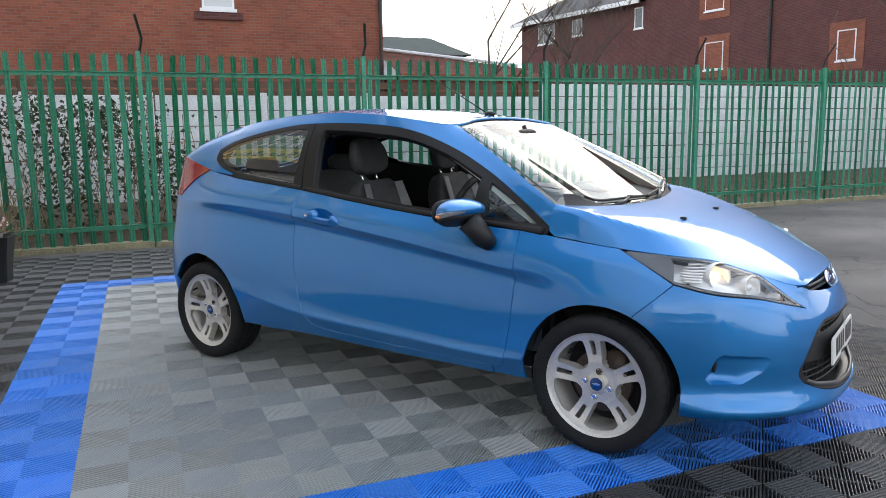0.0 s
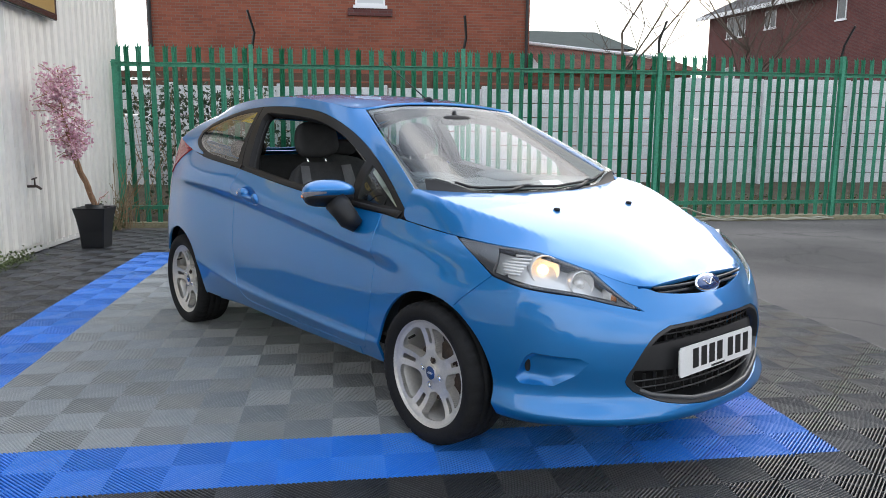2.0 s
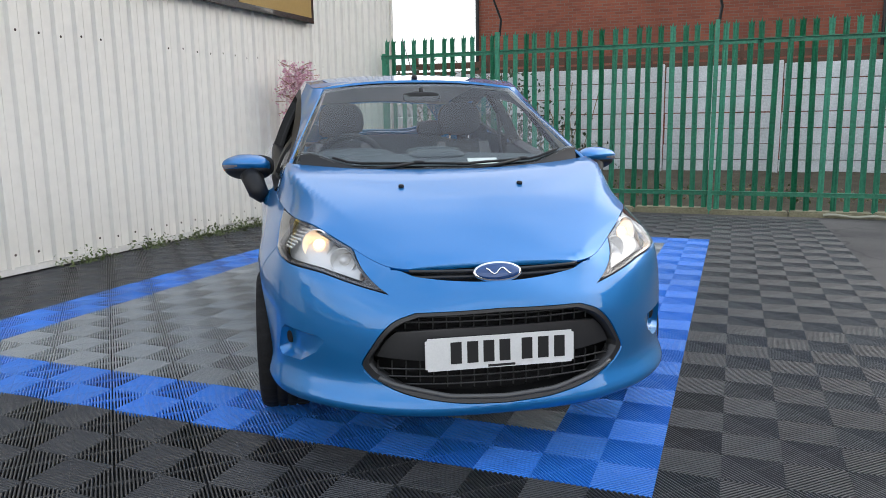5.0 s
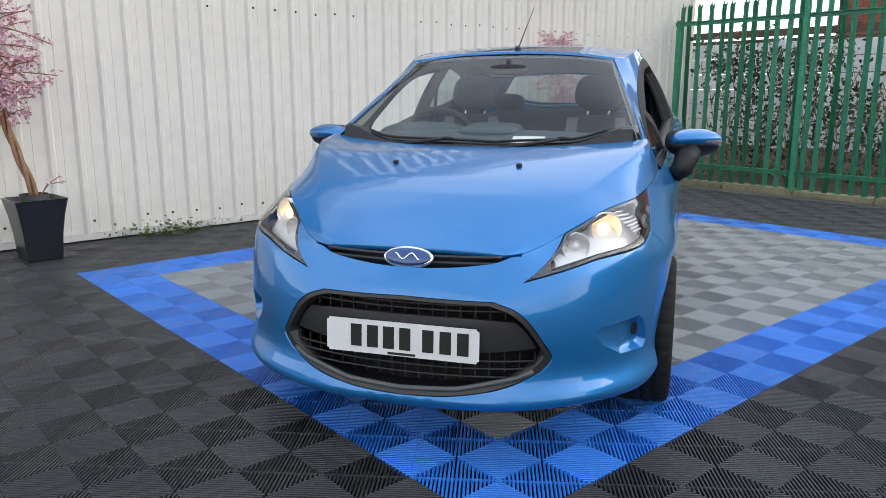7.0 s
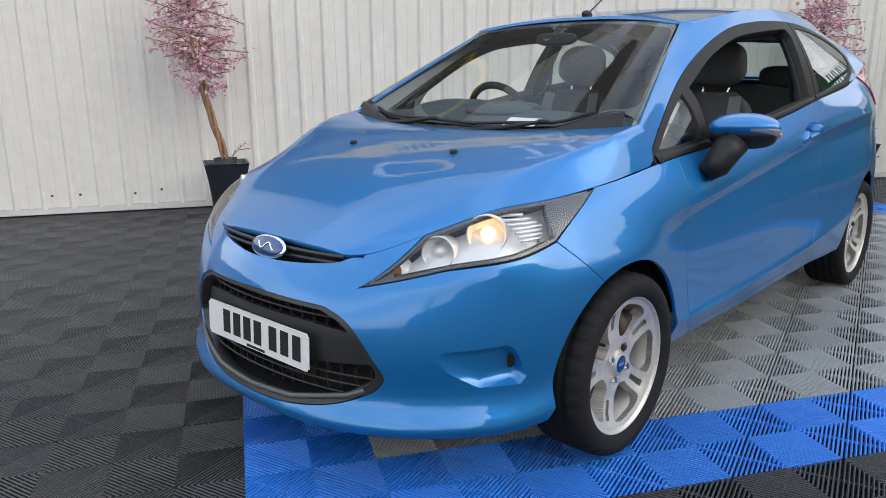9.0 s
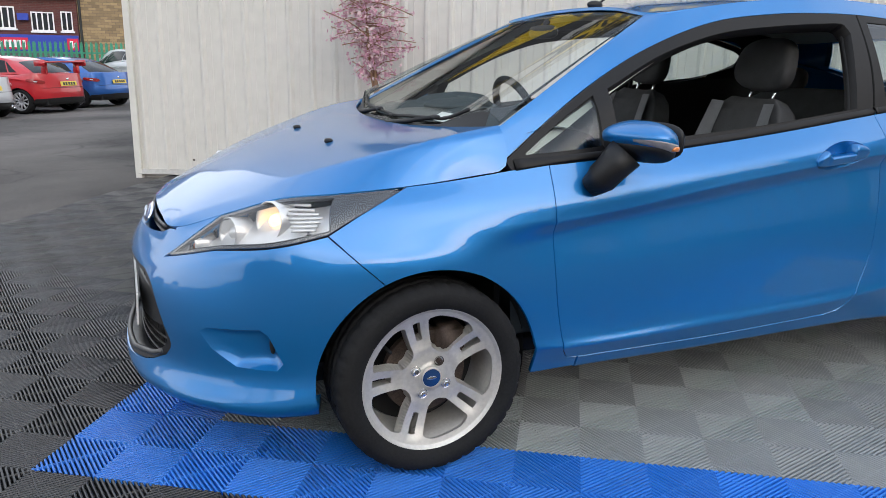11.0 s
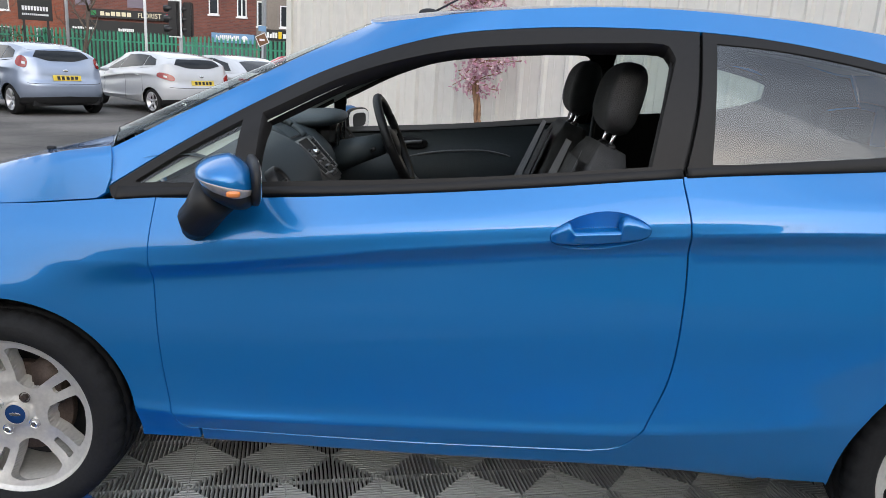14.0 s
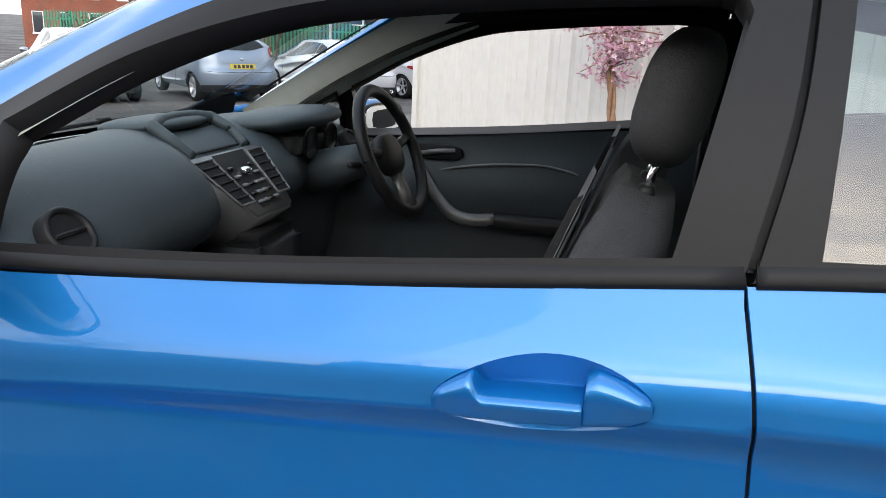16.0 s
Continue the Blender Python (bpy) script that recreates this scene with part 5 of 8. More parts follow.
def console(bm):
    v = []
    for sgn in (-1, 1):
        v += [bm.verts.new(p) for p in (on_console(sgn, -.08), on_console(sgn * .97, .55), on_console(sgn * .80, 1.08), (.64, sgn * .09, .74), (.72, sgn * .16, .80))]
    for f in ((0, 1, 6, 5), (1, 2, 7, 6), (2, 3, 8, 7), (4, 3, 2, 1, 0), (5, 6, 7, 8, 9), (3, 4, 9, 8), (0, 5, 9, 4)):
        bm.faces.new([v[i] for i in f])
    bmesh.ops.bevel(bm, geom=bm.edges[:], offset=.009, segments=3, affect="EDGES")
con = fit_part("centre_console", console, M_SILVER, dash_ob, label="silver centre console")
fit_part("lower_console", lambda bm: rbox(bm, .50, .74, -.11, .11, .34, .80, .03), M_TRIM, dash_ob)
def on_patch(a0, a1, b0, b1, h):
    return lambda bm: grid_patch(bm, lambda p, q: on_console(a0 + (a1 - a0) * p, b0 + (b1 - b0) * q, h), 6, 6)
for sgn in (-1, 1):
    vent = fit_part("air_vent", on_patch(sgn * .50, sgn * .92, .08, .80, .0015), M_DARK, dash_ob)
    ring = [on_console(sgn * p, q, .002) for p, q in ((.48, .05), (.95, .05), (.95, .83), (.48, .83), (.48, .05))]
    fit_part("vent_frame", lambda bm: tube(bm, chain(ring, .01, False), .0032, 6), M_SILVER, vent)
    for k in range(5):
        q = .17 + .135 * k
        fit_part("vent_slat", lambda bm: tube(bm, [on_console(sgn * .50, q, .003), on_console(sgn * .92, q, .003)], .0028, 6), M_TRIM, vent)
fit_part("radio", on_patch(-.42, .42, .0, .95, .0015), M_TRIM, dash_ob)
for k in range(5):
    for j in (-.30, -.10, .10, .30):
        if k > 1 or abs(j) > .2:
            fit_part("radio_button", lambda bm: blob(bm, on_console(j, .26 + .15 * k, .003), (.007, .011, .004), (4, 3), 12, 6), M_SILVER if (k + int(j * 10)) % 3 else M_INKBAND, dash_ob)
fit_part("radio_knob", lambda bm: blob(bm, on_console(0, .36, .007), (.015, .016, .010), (2, 3), 20, 8), M_CHROME, dash_ob)
fit_part("display_hood", lambda bm: blob(bm, (.845, 0, 1.024), (.095, .135, .022), (3.2, 2.2), 32, 12, lambda q: (q.x + .5 * q.y * q.y, q.y, q.z - .08 * q.x)), M_DASH, dash_ob)
fit_part("display_rim", lambda bm: tube(bm, chain([(.672, -.112, .970), (.715, -.124, 1.006), (.770, -.118, 1.034), (.786, -.07, 1.041), (.790, 0, 1.043), (.786, .07, 1.041), (.770, .118, 1.034), (.715, .124, 1.006), (.672, .112, .970)], .012, False), .015, 10), M_DASH, dash_ob)
fit_part("display_screen", lambda bm: grid_patch(bm, lambda a, b: (.680 + .092 * b, (.112 + .004 * b) * (2 * a - 1), .976 + .048 * b - .012 * math.sin(math.pi * b)), 8, 8), M_DARK, dash_ob)
def round_vent(bm, y, prof):
    lathe(bm, prof, 36, axis="x")
    bmesh.ops.transform(bm, matrix=Matrix.Translation((.578, y, .926)) @ Matrix.Rotation(radians(38), 4, "Y"), verts=bm.verts[:])
for y in (-.60, .60):
    rv = fit_part("round_vent", lambda bm: round_vent(bm, y, [(.050, .030), (.049, -.002), (.044, -.007), (.038, -.003), (.036, .006)]), M_TRIM, dash_ob)
    fit_part("vent_bowl", lambda bm: round_vent(bm, y, [(.0375, .002), (.001, .005)]), M_DARK, rv)
    def blade(bm):
        rbox(bm, -.004, .010, -.035, .035, -.004, .004, .003, 2)
        bmesh.ops.transform(bm, matrix=Matrix.Translation((.578, y, .926)) @ Matrix.Rotation(radians(38), 4, "Y"), verts=bm.verts[:])
    fit_part("vent_blade", blade, M_TRIM, rv)
def paper(bm):
    box(bm, -.03, .03, -.07, .07, 0, .002)
    bmesh.ops.transform(bm, matrix=Matrix.Translation((.972, .20, .992)) @ Matrix.Rotation(radians(24), 4, "Y"), verts=bm.verts[:])
fit_part("paper", paper, M_PAPER, dash_ob, smooth=False)
# steering wheel on the right-hand side
sw = thing("steering_pivot")
bm = bmesh.new()
ring = [(0, .176 * math.cos(a), .176 * math.sin(a)) for a in np.linspace(0, 2 * math.pi, 49)]
tube(bm, ring, .017, 12, close=False)
steer = part("steering_wheel", bm, M_TRIM, car, "black three-spoke steering wheel", smooth=True)
fit_part("steering_hub", lambda bm: blob(bm, (.014, 0, -.005), (.030, .070, .060), (2.6, 2.4), 28, 14), M_TRIM, steer)
for a0, r1 in ((8, .175), (172, .175), (262, .175), (278, .175)):
    fit_part("steering_spoke", lambda bm: tube(bm, [(.015, .05 * math.cos(radians(a0)), .05 * math.sin(radians(a0))), (.006, r1 * math.cos(radians(a0)), r1 * math.sin(radians(a0)))], .014, 8), M_TRIM if a0 < 200 else M_SILVER, steer)
fit_part("steering_badge", lambda bm: blob(bm, (-.011, 0, 0), (.003, .022, .010)), M_CHROME, steer)
steer.matrix_basis = Matrix.Translation((.368, -.37, .945)) @ Matrix.Rotation(radians(24), 4, "Y")
bpy.data.objects.remove(sw)
fit_part("steering_column", lambda bm: tube(bm, [(.41, -.37, .93), (.62, -.37, .86)], .05, 14, taper=[.042, .065]), M_DASH, car)
fit_part("column_stalk", lambda bm: tube(bm, [(.45, -.33, .905), (.43, -.22, .925)], .009, 8), M_TRIM, car)

def seat(y):
    lean = radians(20)
    def back_pt(w, h, out=0):
        return (-.13 - h * math.sin(lean) + out * math.cos(lean), y + w, .50 + h * math.cos(lean) + out * math.sin(lean))
    def back(bm):
        def f(a, b):
            ang = 2 * math.pi * a
            h = .585 * b
            hw = .255 * float(np.interp(b, [0, .3, .75, .93, 1], [.93, 1, .86, .66, .45]))
            th = .075 * float(np.interp(b, [0, .9, 1], [1, .8, .5]))
            e = lambda v: math.copysign(abs(v) ** .55, v)
            side = abs(e(math.cos(ang)))
            return back_pt(hw * e(math.cos(ang)), h, th * e(math.sin(ang)) + (.035 * side ** 3 if math.sin(ang) > 0 else 0))
        grid_patch(bm, f, 32, 16)
        top = [v for v in bm.verts][16::17]
        bm.faces.new(top[:-1])
    s = fit_part("front_seat", back, M_CLOTH, car, label="dark cloth front seat with grey centre")
    def mid(bm):
        grid_patch(bm, lambda a, b: back_pt((a - .5) * (.30 - .05 * b), .06 + .46 * b, .082 + .004 * math.sin(math.pi * a)), 10, 14)
    fit_part("seat_centre", mid, M_CLOTH, s)
    for sgn in (-1, 1):
        def wing(bm, sgn=sgn):
            grid_patch(bm, lambda a, b: back_pt(sgn * (.125 - .02 * b + .085 * a * (1 - .3 * b)), .10 + .45 * b, .090 + .024 * a * (1 - .6 * b)), 6, 14)
        fit_part("seat_side", wing, M_CLOTH2, s)
    def cushion(bm):
        blob(bm, (.19, y, .44), (.27, .25, .09), (4, 3), 32, 14, lambda q: (q.x, q.y, q.z + .12 * q.x))
    fit_part("seat_cushion", cushion, M_CLOTH, s)
    def head(bm):
        def w(q):
            return (q.x + .03 * (q.y / .13) ** 2, q.y * (1 - .12 * (q.z / .12)), q.z)
        blob(bm, (0, 0, 0), (.052, .135, .104), (3.0, 2.8), 36, 20, w)
    h = fit_part("head_restraint", head, M_CLOTH, s)
    h.matrix_basis = Matrix.Translation(back_pt(0, .725, .025)) @ Matrix.Rotation(-lean * .6, 4, "Y")
    for sgn in (-1, 1):
        fit_part("restraint_post", lambda bm: tube(bm, [back_pt(sgn * .06, .56, .01), back_pt(sgn * .06, .66, .015)], .007, 10), M_CHROME, s)
        fit_part("post_collar", lambda bm: blob(bm, back_pt(sgn * .06, .585, .01), (.014, .02, .012), (3, 3), 14, 8), M_TRIM, s)
for y in (-.37, .37):
    seat(y)
def bench(bm):
    blob(bm, (-1.12, 0, .80), (.075, .60, .28), (4, 4), 40, 14, lambda q: (q.x - .30 * q.z, q.y, q.z))
    blob(bm, (-.86, 0, .50), (.26, .60, .09), (4, 4), 40, 10)
fit_part("rear_bench", bench, M_CLOTH, car)
for y in (-.36, .36):
    fit_part("rear_head_restraint", lambda bm: blob(bm, (-1.22, y, 1.12), (.05, .12, .06), (3, 3), 24, 12), M_CLOTH, car)
fit_part("parcel_shelf", lambda bm: box(bm, -1.66, -1.24, -.58, .58, 1.0, 1.02), M_TRIM, car, smooth=False)

for flip in (False, True):
    def card(bm):
        def f(a, b):
            x = .95 - 1.42 * a
            z = .36 + b * (float(np.interp(x, [-.45, .86, .95], [1.035, .90, .895])) - .36 - .004)
            y = .728 - .02 * math.sin(math.pi * b) + (.035 if .5 < b < .9 else 0) * math.sin(math.pi * min(max((b - .5) / .4, 0), 1)) * -1
            return (x, y - .0, z)
        grid_patch(bm, f, 40, 24)
    dc = fit_part("door_trim", card, M_DASH, car, flip, label="black moulded door trim")
    fit_part("door_pull", lambda bm: tube(bm, chain([(.40, .70, .86), (.365, .682, .82), (.32, .668, .765), (.262, .655, .716), (.20, .652, .706), (.13, .664, .712)], .02), .02, 12, taper=None), M_SILVER, dc, flip)
    fit_part("door_armrest", lambda bm: blob(bm, (-.02, .680, .705), (.25, .035, .028), (3, 2.6), 32, 12), M_TRIM, dc, flip)
    fit_part("trim_crease", lambda bm: tube(bm, chain([(.345, .702, .838), (.25, .696, .862), (.10, .694, .882), (-.05, .694, .882), (-.13, .696, .858), (-.165, .70, .815)], .02), .0045, 8), M_SILVER, dc, flip)
    fit_part("door_pocket", lambda bm: blob(bm, (.07, .700, .765), (.115, .018, .046), (3.2, 3), 32, 10), M_CLOTH, dc, flip)
    fit_part("release_recess", lambda bm: blob(bm, (.33, .706, .902), (.080, .010, .025), (3, 3), 24, 10), M_DARK, dc, flip)
    fit_part("inner_release", lambda bm: tube(bm, [(.385, .697, .895), (.33, .692, .906), (.275, .697, .910)], .008, 8), M_SILVER, dc, flip)
    fit_part("waist_seal", lambda bm: tube(bm, [(.86, .745, .900), (.45, .757, .932), (0, .765, .98), (-.43, .772, 1.033)], .010, 8), M_TRIM, dc, flip)
    fit_part("rear_side_trim", lambda bm: grid_patch(bm, lambda a, b: (-.45 - 1.05 * a, .72 - .08 * a, .36 + b * (.705 + .07 * a)), 12, 8), M_TRIM, car, flip)
    fit_part("seat_belt", lambda bm: tube(bm, [(-.46, .66, 1.22), (-.45, .70, .70), (-.44, .70, .45)], .012, 6), M_TRIM, car, flip)
im = fit_part("interior_mirror", lambda bm: blob(bm, (.47, 0, 1.300), (.018, .100, .027), (3.2, 3), 28, 12), M_TRIM, car)
fit_part("mirror_stem", lambda bm: tube(bm, [(.47, 0, 1.31), (.45, 0, 1.345)], .012, 8), M_TRIM, im)
fit_part("mirror_face", lambda bm: blob(bm, (.458, 0, 1.300), (.010, .092, .021), (3.2, 3), 28, 8), M_CHROME, im)

# ---- waist mouldings ----
def waist(x0, x1):
    def make(bm):
        n = 40
        rows = []
        for k in range(n + 1):
            x = x0 + (x1 - x0) * k / n
            zt = float(np.interp(x, [-1.25, -.95, -.45, .2, .40, .85, 1.0], [1.122, 1.088, 1.035, .955, .935, .900, .892]))
            ul = LOWER.find("side", x, zt)
            p = LOWER.at(np.array([ul[0]]), np.array([LOWER.vmax]))[0]
            q = UPPER.at(*[np.array([w]) for w in UPPER.find("side", x, zt + .022)])[0]
            rows.append([bm.verts.new(v) for v in ((p[0], p[1] - .006, p[2] - .010), (p[0], p[1] + .0045, p[2] - .003), (p[0], p[1] + .006, p[2] + .003), (q[0], q[1] + .005, q[2] - .004), (q[0], q[1] - .006, q[2] + .002))])
        for a, b in zip(rows, rows[1:]):
            for j in range(4):
                bm.faces.new((a[j], a[j + 1], b[j + 1], b[j]))
        bm.faces.new(rows[0]); bm.faces.new(rows[-1][::-1])
    return make
for flip in (False, True):
    fit_part("waist_moulding", waist(.97, -.428), M_FRAME, car, flip)
    fit_part("waist_moulding", waist(-.440, -1.02), M_FRAME, car, flip)

# ---- ground ----
def ground_z(x, y):
    """Height of the yard, over the plan that follows the tiles: it falls gently to the fence and to the street."""
    z = 0.0
    if y > 2:
        z -= .0031 * (min(y, 9) - 2) ** 2
    if y < -2.4:
        z -= .038 * min(-2.4 - y, 9) + .024 * max(0, min(-11.4 - y, 40))
    return z

bm = bmesh.new()
xs = [-900, -300, -120, -60] + list(np.arange(-40, 41, 2.0)) + [60, 120, 300, 900]
ys = [-900, -300, -120] + list(np.arange(-60, 12, 1.0)) + [12, 20, 40, 100, 300, 900]
g = [[bm.verts.new((x, y, ground_z(x, y) - .022 + (.25 if y > 11.9 else 0))) for y in ys] for x in xs]
for i in range(len(xs) - 1):
    for j in range(len(ys) - 1):
        bm.faces.new((g[i][j], g[i + 1][j], g[i + 1][j + 1], g[i][j + 1]))
solid("ground", bm, M_ASPHALT, PAD, "worn cracked grey tarmac yard", "ground", kind="structure", smooth=True)

# ---- clad building wall ----
WX, Y0, Y1, WH = -5.13, -2.72, 9.2, 5.2
M_BASE = mat("grey_base_flashing", (0.5, 0.49, 0.46), 0.5, var=0.15, scale=3)
M_CLAD = mat("cream_cladding_paint", (0.71, 0.69, 0.635), 0.42, var=0.07, scale=0.7)
bm = bmesh.new()
pitch, prof = .2165, []
y = Y0
prof.append((0, Y0))
k = 0
while y < Y1 - pitch:
    c = Y0 + .10 + k * pitch
    prof += [(0, c - .034), (.028, c - .013), (.028, c + .013), (0, c + .034), (0, c + .088), (.004, c + .092), (0, c + .096)]
    k += 1; y = c
prof.append((0, Y1))
zs = [.05, 5.2]
cols = [[bm.verts.new((WX + p[0], p[1], z - (.10 if p[1] > 6 else 0))) for z in zs] for p in prof]
for a, b in zip(cols, cols[1:]):
    bm.faces.new((a[0], b[0], b[1], a[1]))
wall = solid("wall_west", bm, M_CLAD, PAD, "cream box-profile metal cladding wall", "wall", kind="structure")
bm = bmesh.new(); box(bm, WX - 14, WX - .02, Y0 + .02, Y1 - .01, -.4, 5.15); part("building_core", bm, M_CLAD, wall)
bm = bmesh.new(); box(bm, WX - .02, WX + .034, Y0 - .03, Y0 + .035, -.06, 5.2); part("corner_flashing", bm, M_CLAD, wall)
bm = bmesh.new(); box(bm, WX - .02, WX + .034, Y1 - .035, Y1 + .03, -.25, 5.2); part("corner_flashing", bm, M_CLAD, wall)
bm = bmesh.new(); grid_patch(bm, lambda a, b: (WX + .036 - .012 * b, Y0 + (Y1 - Y0) * a, ground_z(0, Y0 + (Y1 - Y0) * a) + .012 + .05 * b), 40, 1); part("base_flashing", bm, M_BASE, wall)
bm = bmesh.new(); grid_patch(bm, lambda a, b: (WX + .026 - .05 * b, Y0 + (Y1 - Y0) * a, ground_z(0, Y0 + (Y1 - Y0) * a) + .062), 40, 1); part("base_ledge", bm, M_BASE, wall)
random.seed(2)
bm = bmesh.new(); lathe(bm, [(.0001, .006), (.006, .005), (.011, .0)], 10, axis="x")
me = bpy.data.meshes.new("screw"); bm.to_mesh(me); bm.free(); me.materials.append(M_STEEL)
for kk in range(0, 54):
    for z in (1.92, .16):
        if random.random() < .75:
            ob = new("screw", me); ob.parent = wall
            ob.matrix_basis = pose(WX, Y0 + .10 + kk * pitch + .055, z + random.uniform(-.012, .012))
# black sign board with a yellow sweep, bars for its lettering
M_SIGNBLK = mat("black_sign_face", (0.012, 0.012, 0.014), 0.25, coat=0.6)
M_SIGNYEL = mat("yellow_sign_vinyl", (0.80, 0.56, 0.02), 0.35)
M_SIGNGOLD = mat("gold_sign_vinyl", (0.30, 0.19, 0.05), 0.4, var=0.1, scale=2)
M_SIGNWHT = mat("white_sign_vinyl", (0.8, 0.8, 0.8), 0.35)
sign = thing("wall_sign", "black shop sign with yellow sweep, ring and lettering bars", "sign", at=PAD)
bm = bmesh.new(); rbox(bm, WX + .03, WX + .10, -1.0, 6.62, 2.43, 4.75, .008, 1); part("board", bm, M_SIGNBLK, sign)
def flat(bm, pts, x=WX + .104):
    bm.faces.new([bm.verts.new((x, a, b)) for a, b in pts])
def sign_bar(y0, y1, z0, z1, material, x=WX + .104, name="lettering_bar"):
    bm = bmesh.new(); flat(bm, [(y0, z0), (y1, z0), (y1, z1), (y0, z1)], x); part(name, bm, material, sign)
bm = bmesh.new(); flat(bm, [(-.45, 2.62), (1.85, 2.80), (1.85, 3.28), (1.6, 3.28)]); flat(bm, [(1.85, 2.80), (4.99, 2.86), (4.99, 3.30), (1.85, 3.28)]); part("yellow_sweep", bm, M_SIGNYEL, sign, "yellow sweep with black bars")
sign_bar(5.0, 6.55, 2.50, 4.65, M_SIGNGOLD, name="gold_face")
for name, M_, a0, a1 in (("ring_half", M_SIGNYEL, -60, 130), ("ring_half", M_SIGNWHT, 130, 300)):
    bm = bmesh.new()
    rings = [[bm.verts.new((WX + .104, .80 + r * math.cos(radians(a)), 3.80 + r * .9 * math.sin(radians(a)))) for a in np.linspace(a0, a1, 30)] for r in (.42, .53)]
    for q in range(29):
        bm.faces.new((rings[0][q], rings[0][q + 1], rings[1][q + 1], rings[1][q]))
    part(name, bm, M_, sign)
# the name in block strokes, a smaller line under it
for k in range(5):
    y0 = 2.0 + .52 * k
    sign_bar(y0, y0 + .42, 4.22, 4.32, M_SIGNWHT); sign_bar(y0 + (.16 if k in (0, 4) else .02), y0 + (.26 if k in (0, 4) else .12), 3.62, 4.20, M_SIGNWHT)
    if k in (1, 2, 3):
        sign_bar(y0 + .30, y0 + .40, 3.62, 4.20, M_SIGNWHT)
for k in range(9):
    sign_bar(2.05 + .28 * k, 2.22 + .28 * k, 3.40, 3.54, M_SIGNWHT)
sign_bar(2.1, 3.1, 3.345, 3.375, M_SIGNYEL)
for k in range(11):
    sign_bar(.95 + .09 * k, 1.0 + .09 * k, 2.86 + .010 * k, 3.02 + .010 * k, M_SIGNBLK, WX + .107)
for k in range(14):
    sign_bar(2.2 + .19 * k, 2.33 + .19 * k, 2.96, 2.96 + (.22 if k % 4 == 1 else .14), M_SIGNBLK, WX + .107)
# tap on a pipe
bm = bmesh.new()
tube(bm, [(WX + .02, 5.62, .66), (WX + .12, 5.62, .66), (WX + .16, 5.62, .63)], .014, 10); tube(bm, [(WX + .10, 5.62, .66), (WX + .10, 5.62, .74)], .008, 8); tube(bm, [(WX + .10, 5.56, .735), (WX + .10, 5.68, .745)], .008, 8)
solid("garden_tap", bm, M_STEEL, PAD, "old brass outdoor tap on the clad wall", "tap", smooth=True)

# ---- palisade fence ----
FY = 8.7
M_PALE = mat("weathered_green_paint", (0.045, 0.27, 0.165), 0.5, var=0.45, scale=2.2)
M_ARM = mat("black_steel", (0.015, 0.016, 0.016), 0.5, var=0.3, scale=8)
fence = thing("palisade_fence", "green painted steel palisade fence with split-pointed pales", "fence", kind="structure", at=PAD)
FG = -.14
bm = bmesh.new()
W = .036
sec = [(-W, .0), (-W * .45, .006), (0, .001), (W * .45, .006), (W, .0)]
zt = 2.415 - FG
rows = []
for z in (.03, zt - .16, zt - .10):
    rows.append([bm.verts.new((x, -y_, z)) for x, y_ in sec])
for a, b in zip(rows, rows[1:]):
    for j in range(4):
        bm.faces.new((a[j], a[j + 1], b[j + 1], b[j]))
t = rows[-1]
p1, p2, p3 = bm.verts.new((-W * 1.15, .01, zt - .012)), bm.verts.new((0, -.012, zt + .02)), bm.verts.new((W * 1.15, .01, zt - .012))
mid_l, mid_r = bm.verts.new((-W * .45, -.012, zt - .045)), bm.verts.new((W * .45, -.012, zt - .045))
for f in ((t[0], t[1], mid_l, p1), (t[1], t[2], p2, mid_l), (t[2], t[3], mid_r, p2), (t[3], t[4], p3, mid_r)):
    bm.faces.new(f)
bmesh.ops.solidify(bm, geom=bm.faces[:], thickness=.0025)
pale = bpy.data.meshes.new("pale"); bm.to_mesh(pale); bm.free(); pale.materials.append(M_PALE)
random.seed(8)
n_pale = 0
for k in range(10):
    x0 = -6.2 + 3.05 * k
    if x0 > -5.2:
        bm = bmesh.new(); box(bm, x0 - .028, x0 + .028, FY - .09, FY - .02, FG - .05, 2.43); part("post", bm, M_PALE, fence)
        bm = bmesh.new(); tube(bm, [(x0 + .01, FY + .02, 2.38), (x0 + random.uniform(-.03, .06), FY - .05, 2.60), (x0 + random.uniform(-.1, .08), FY - .22, 2.88)], .02, 4); part("barbed_wire_arm", bm, M_ARM, fence)
    for z in (2.14, .13):
        bm = bmesh.new(); xa, xb = max(x0 + .03, -5.06), x0 + 3.02
        if xb > xa:
            box(bm, xa, xb, FY - .022, FY - .016, z - .03, z + .03); box(bm, xa, xb, FY - .060, FY - .022, z + .022, z + .03)
            part("rail", bm, M_PALE, fence)
    for q in range(19):
        x = x0 + .085 + q * .1605
        if x < -5.02:
            continue
        ob = new("pale", pale); ob.parent = fence
        ob.matrix_basis = pose(x, FY - .001, FG, random.uniform(-.5, .5), random.uniform(-.6, .6), random.uniform(-6, 6))
bm = bmesh.new(); box(bm, -5.06, -4.99, FY, FY + .06, FG, 2.2); part("post", bm, M_PALE, fence)
M_KERB = mat("mossy_concrete", (0.24, 0.22, 0.14), 0.9, var=0.4, scale=3, bump=.5, bscale=30)
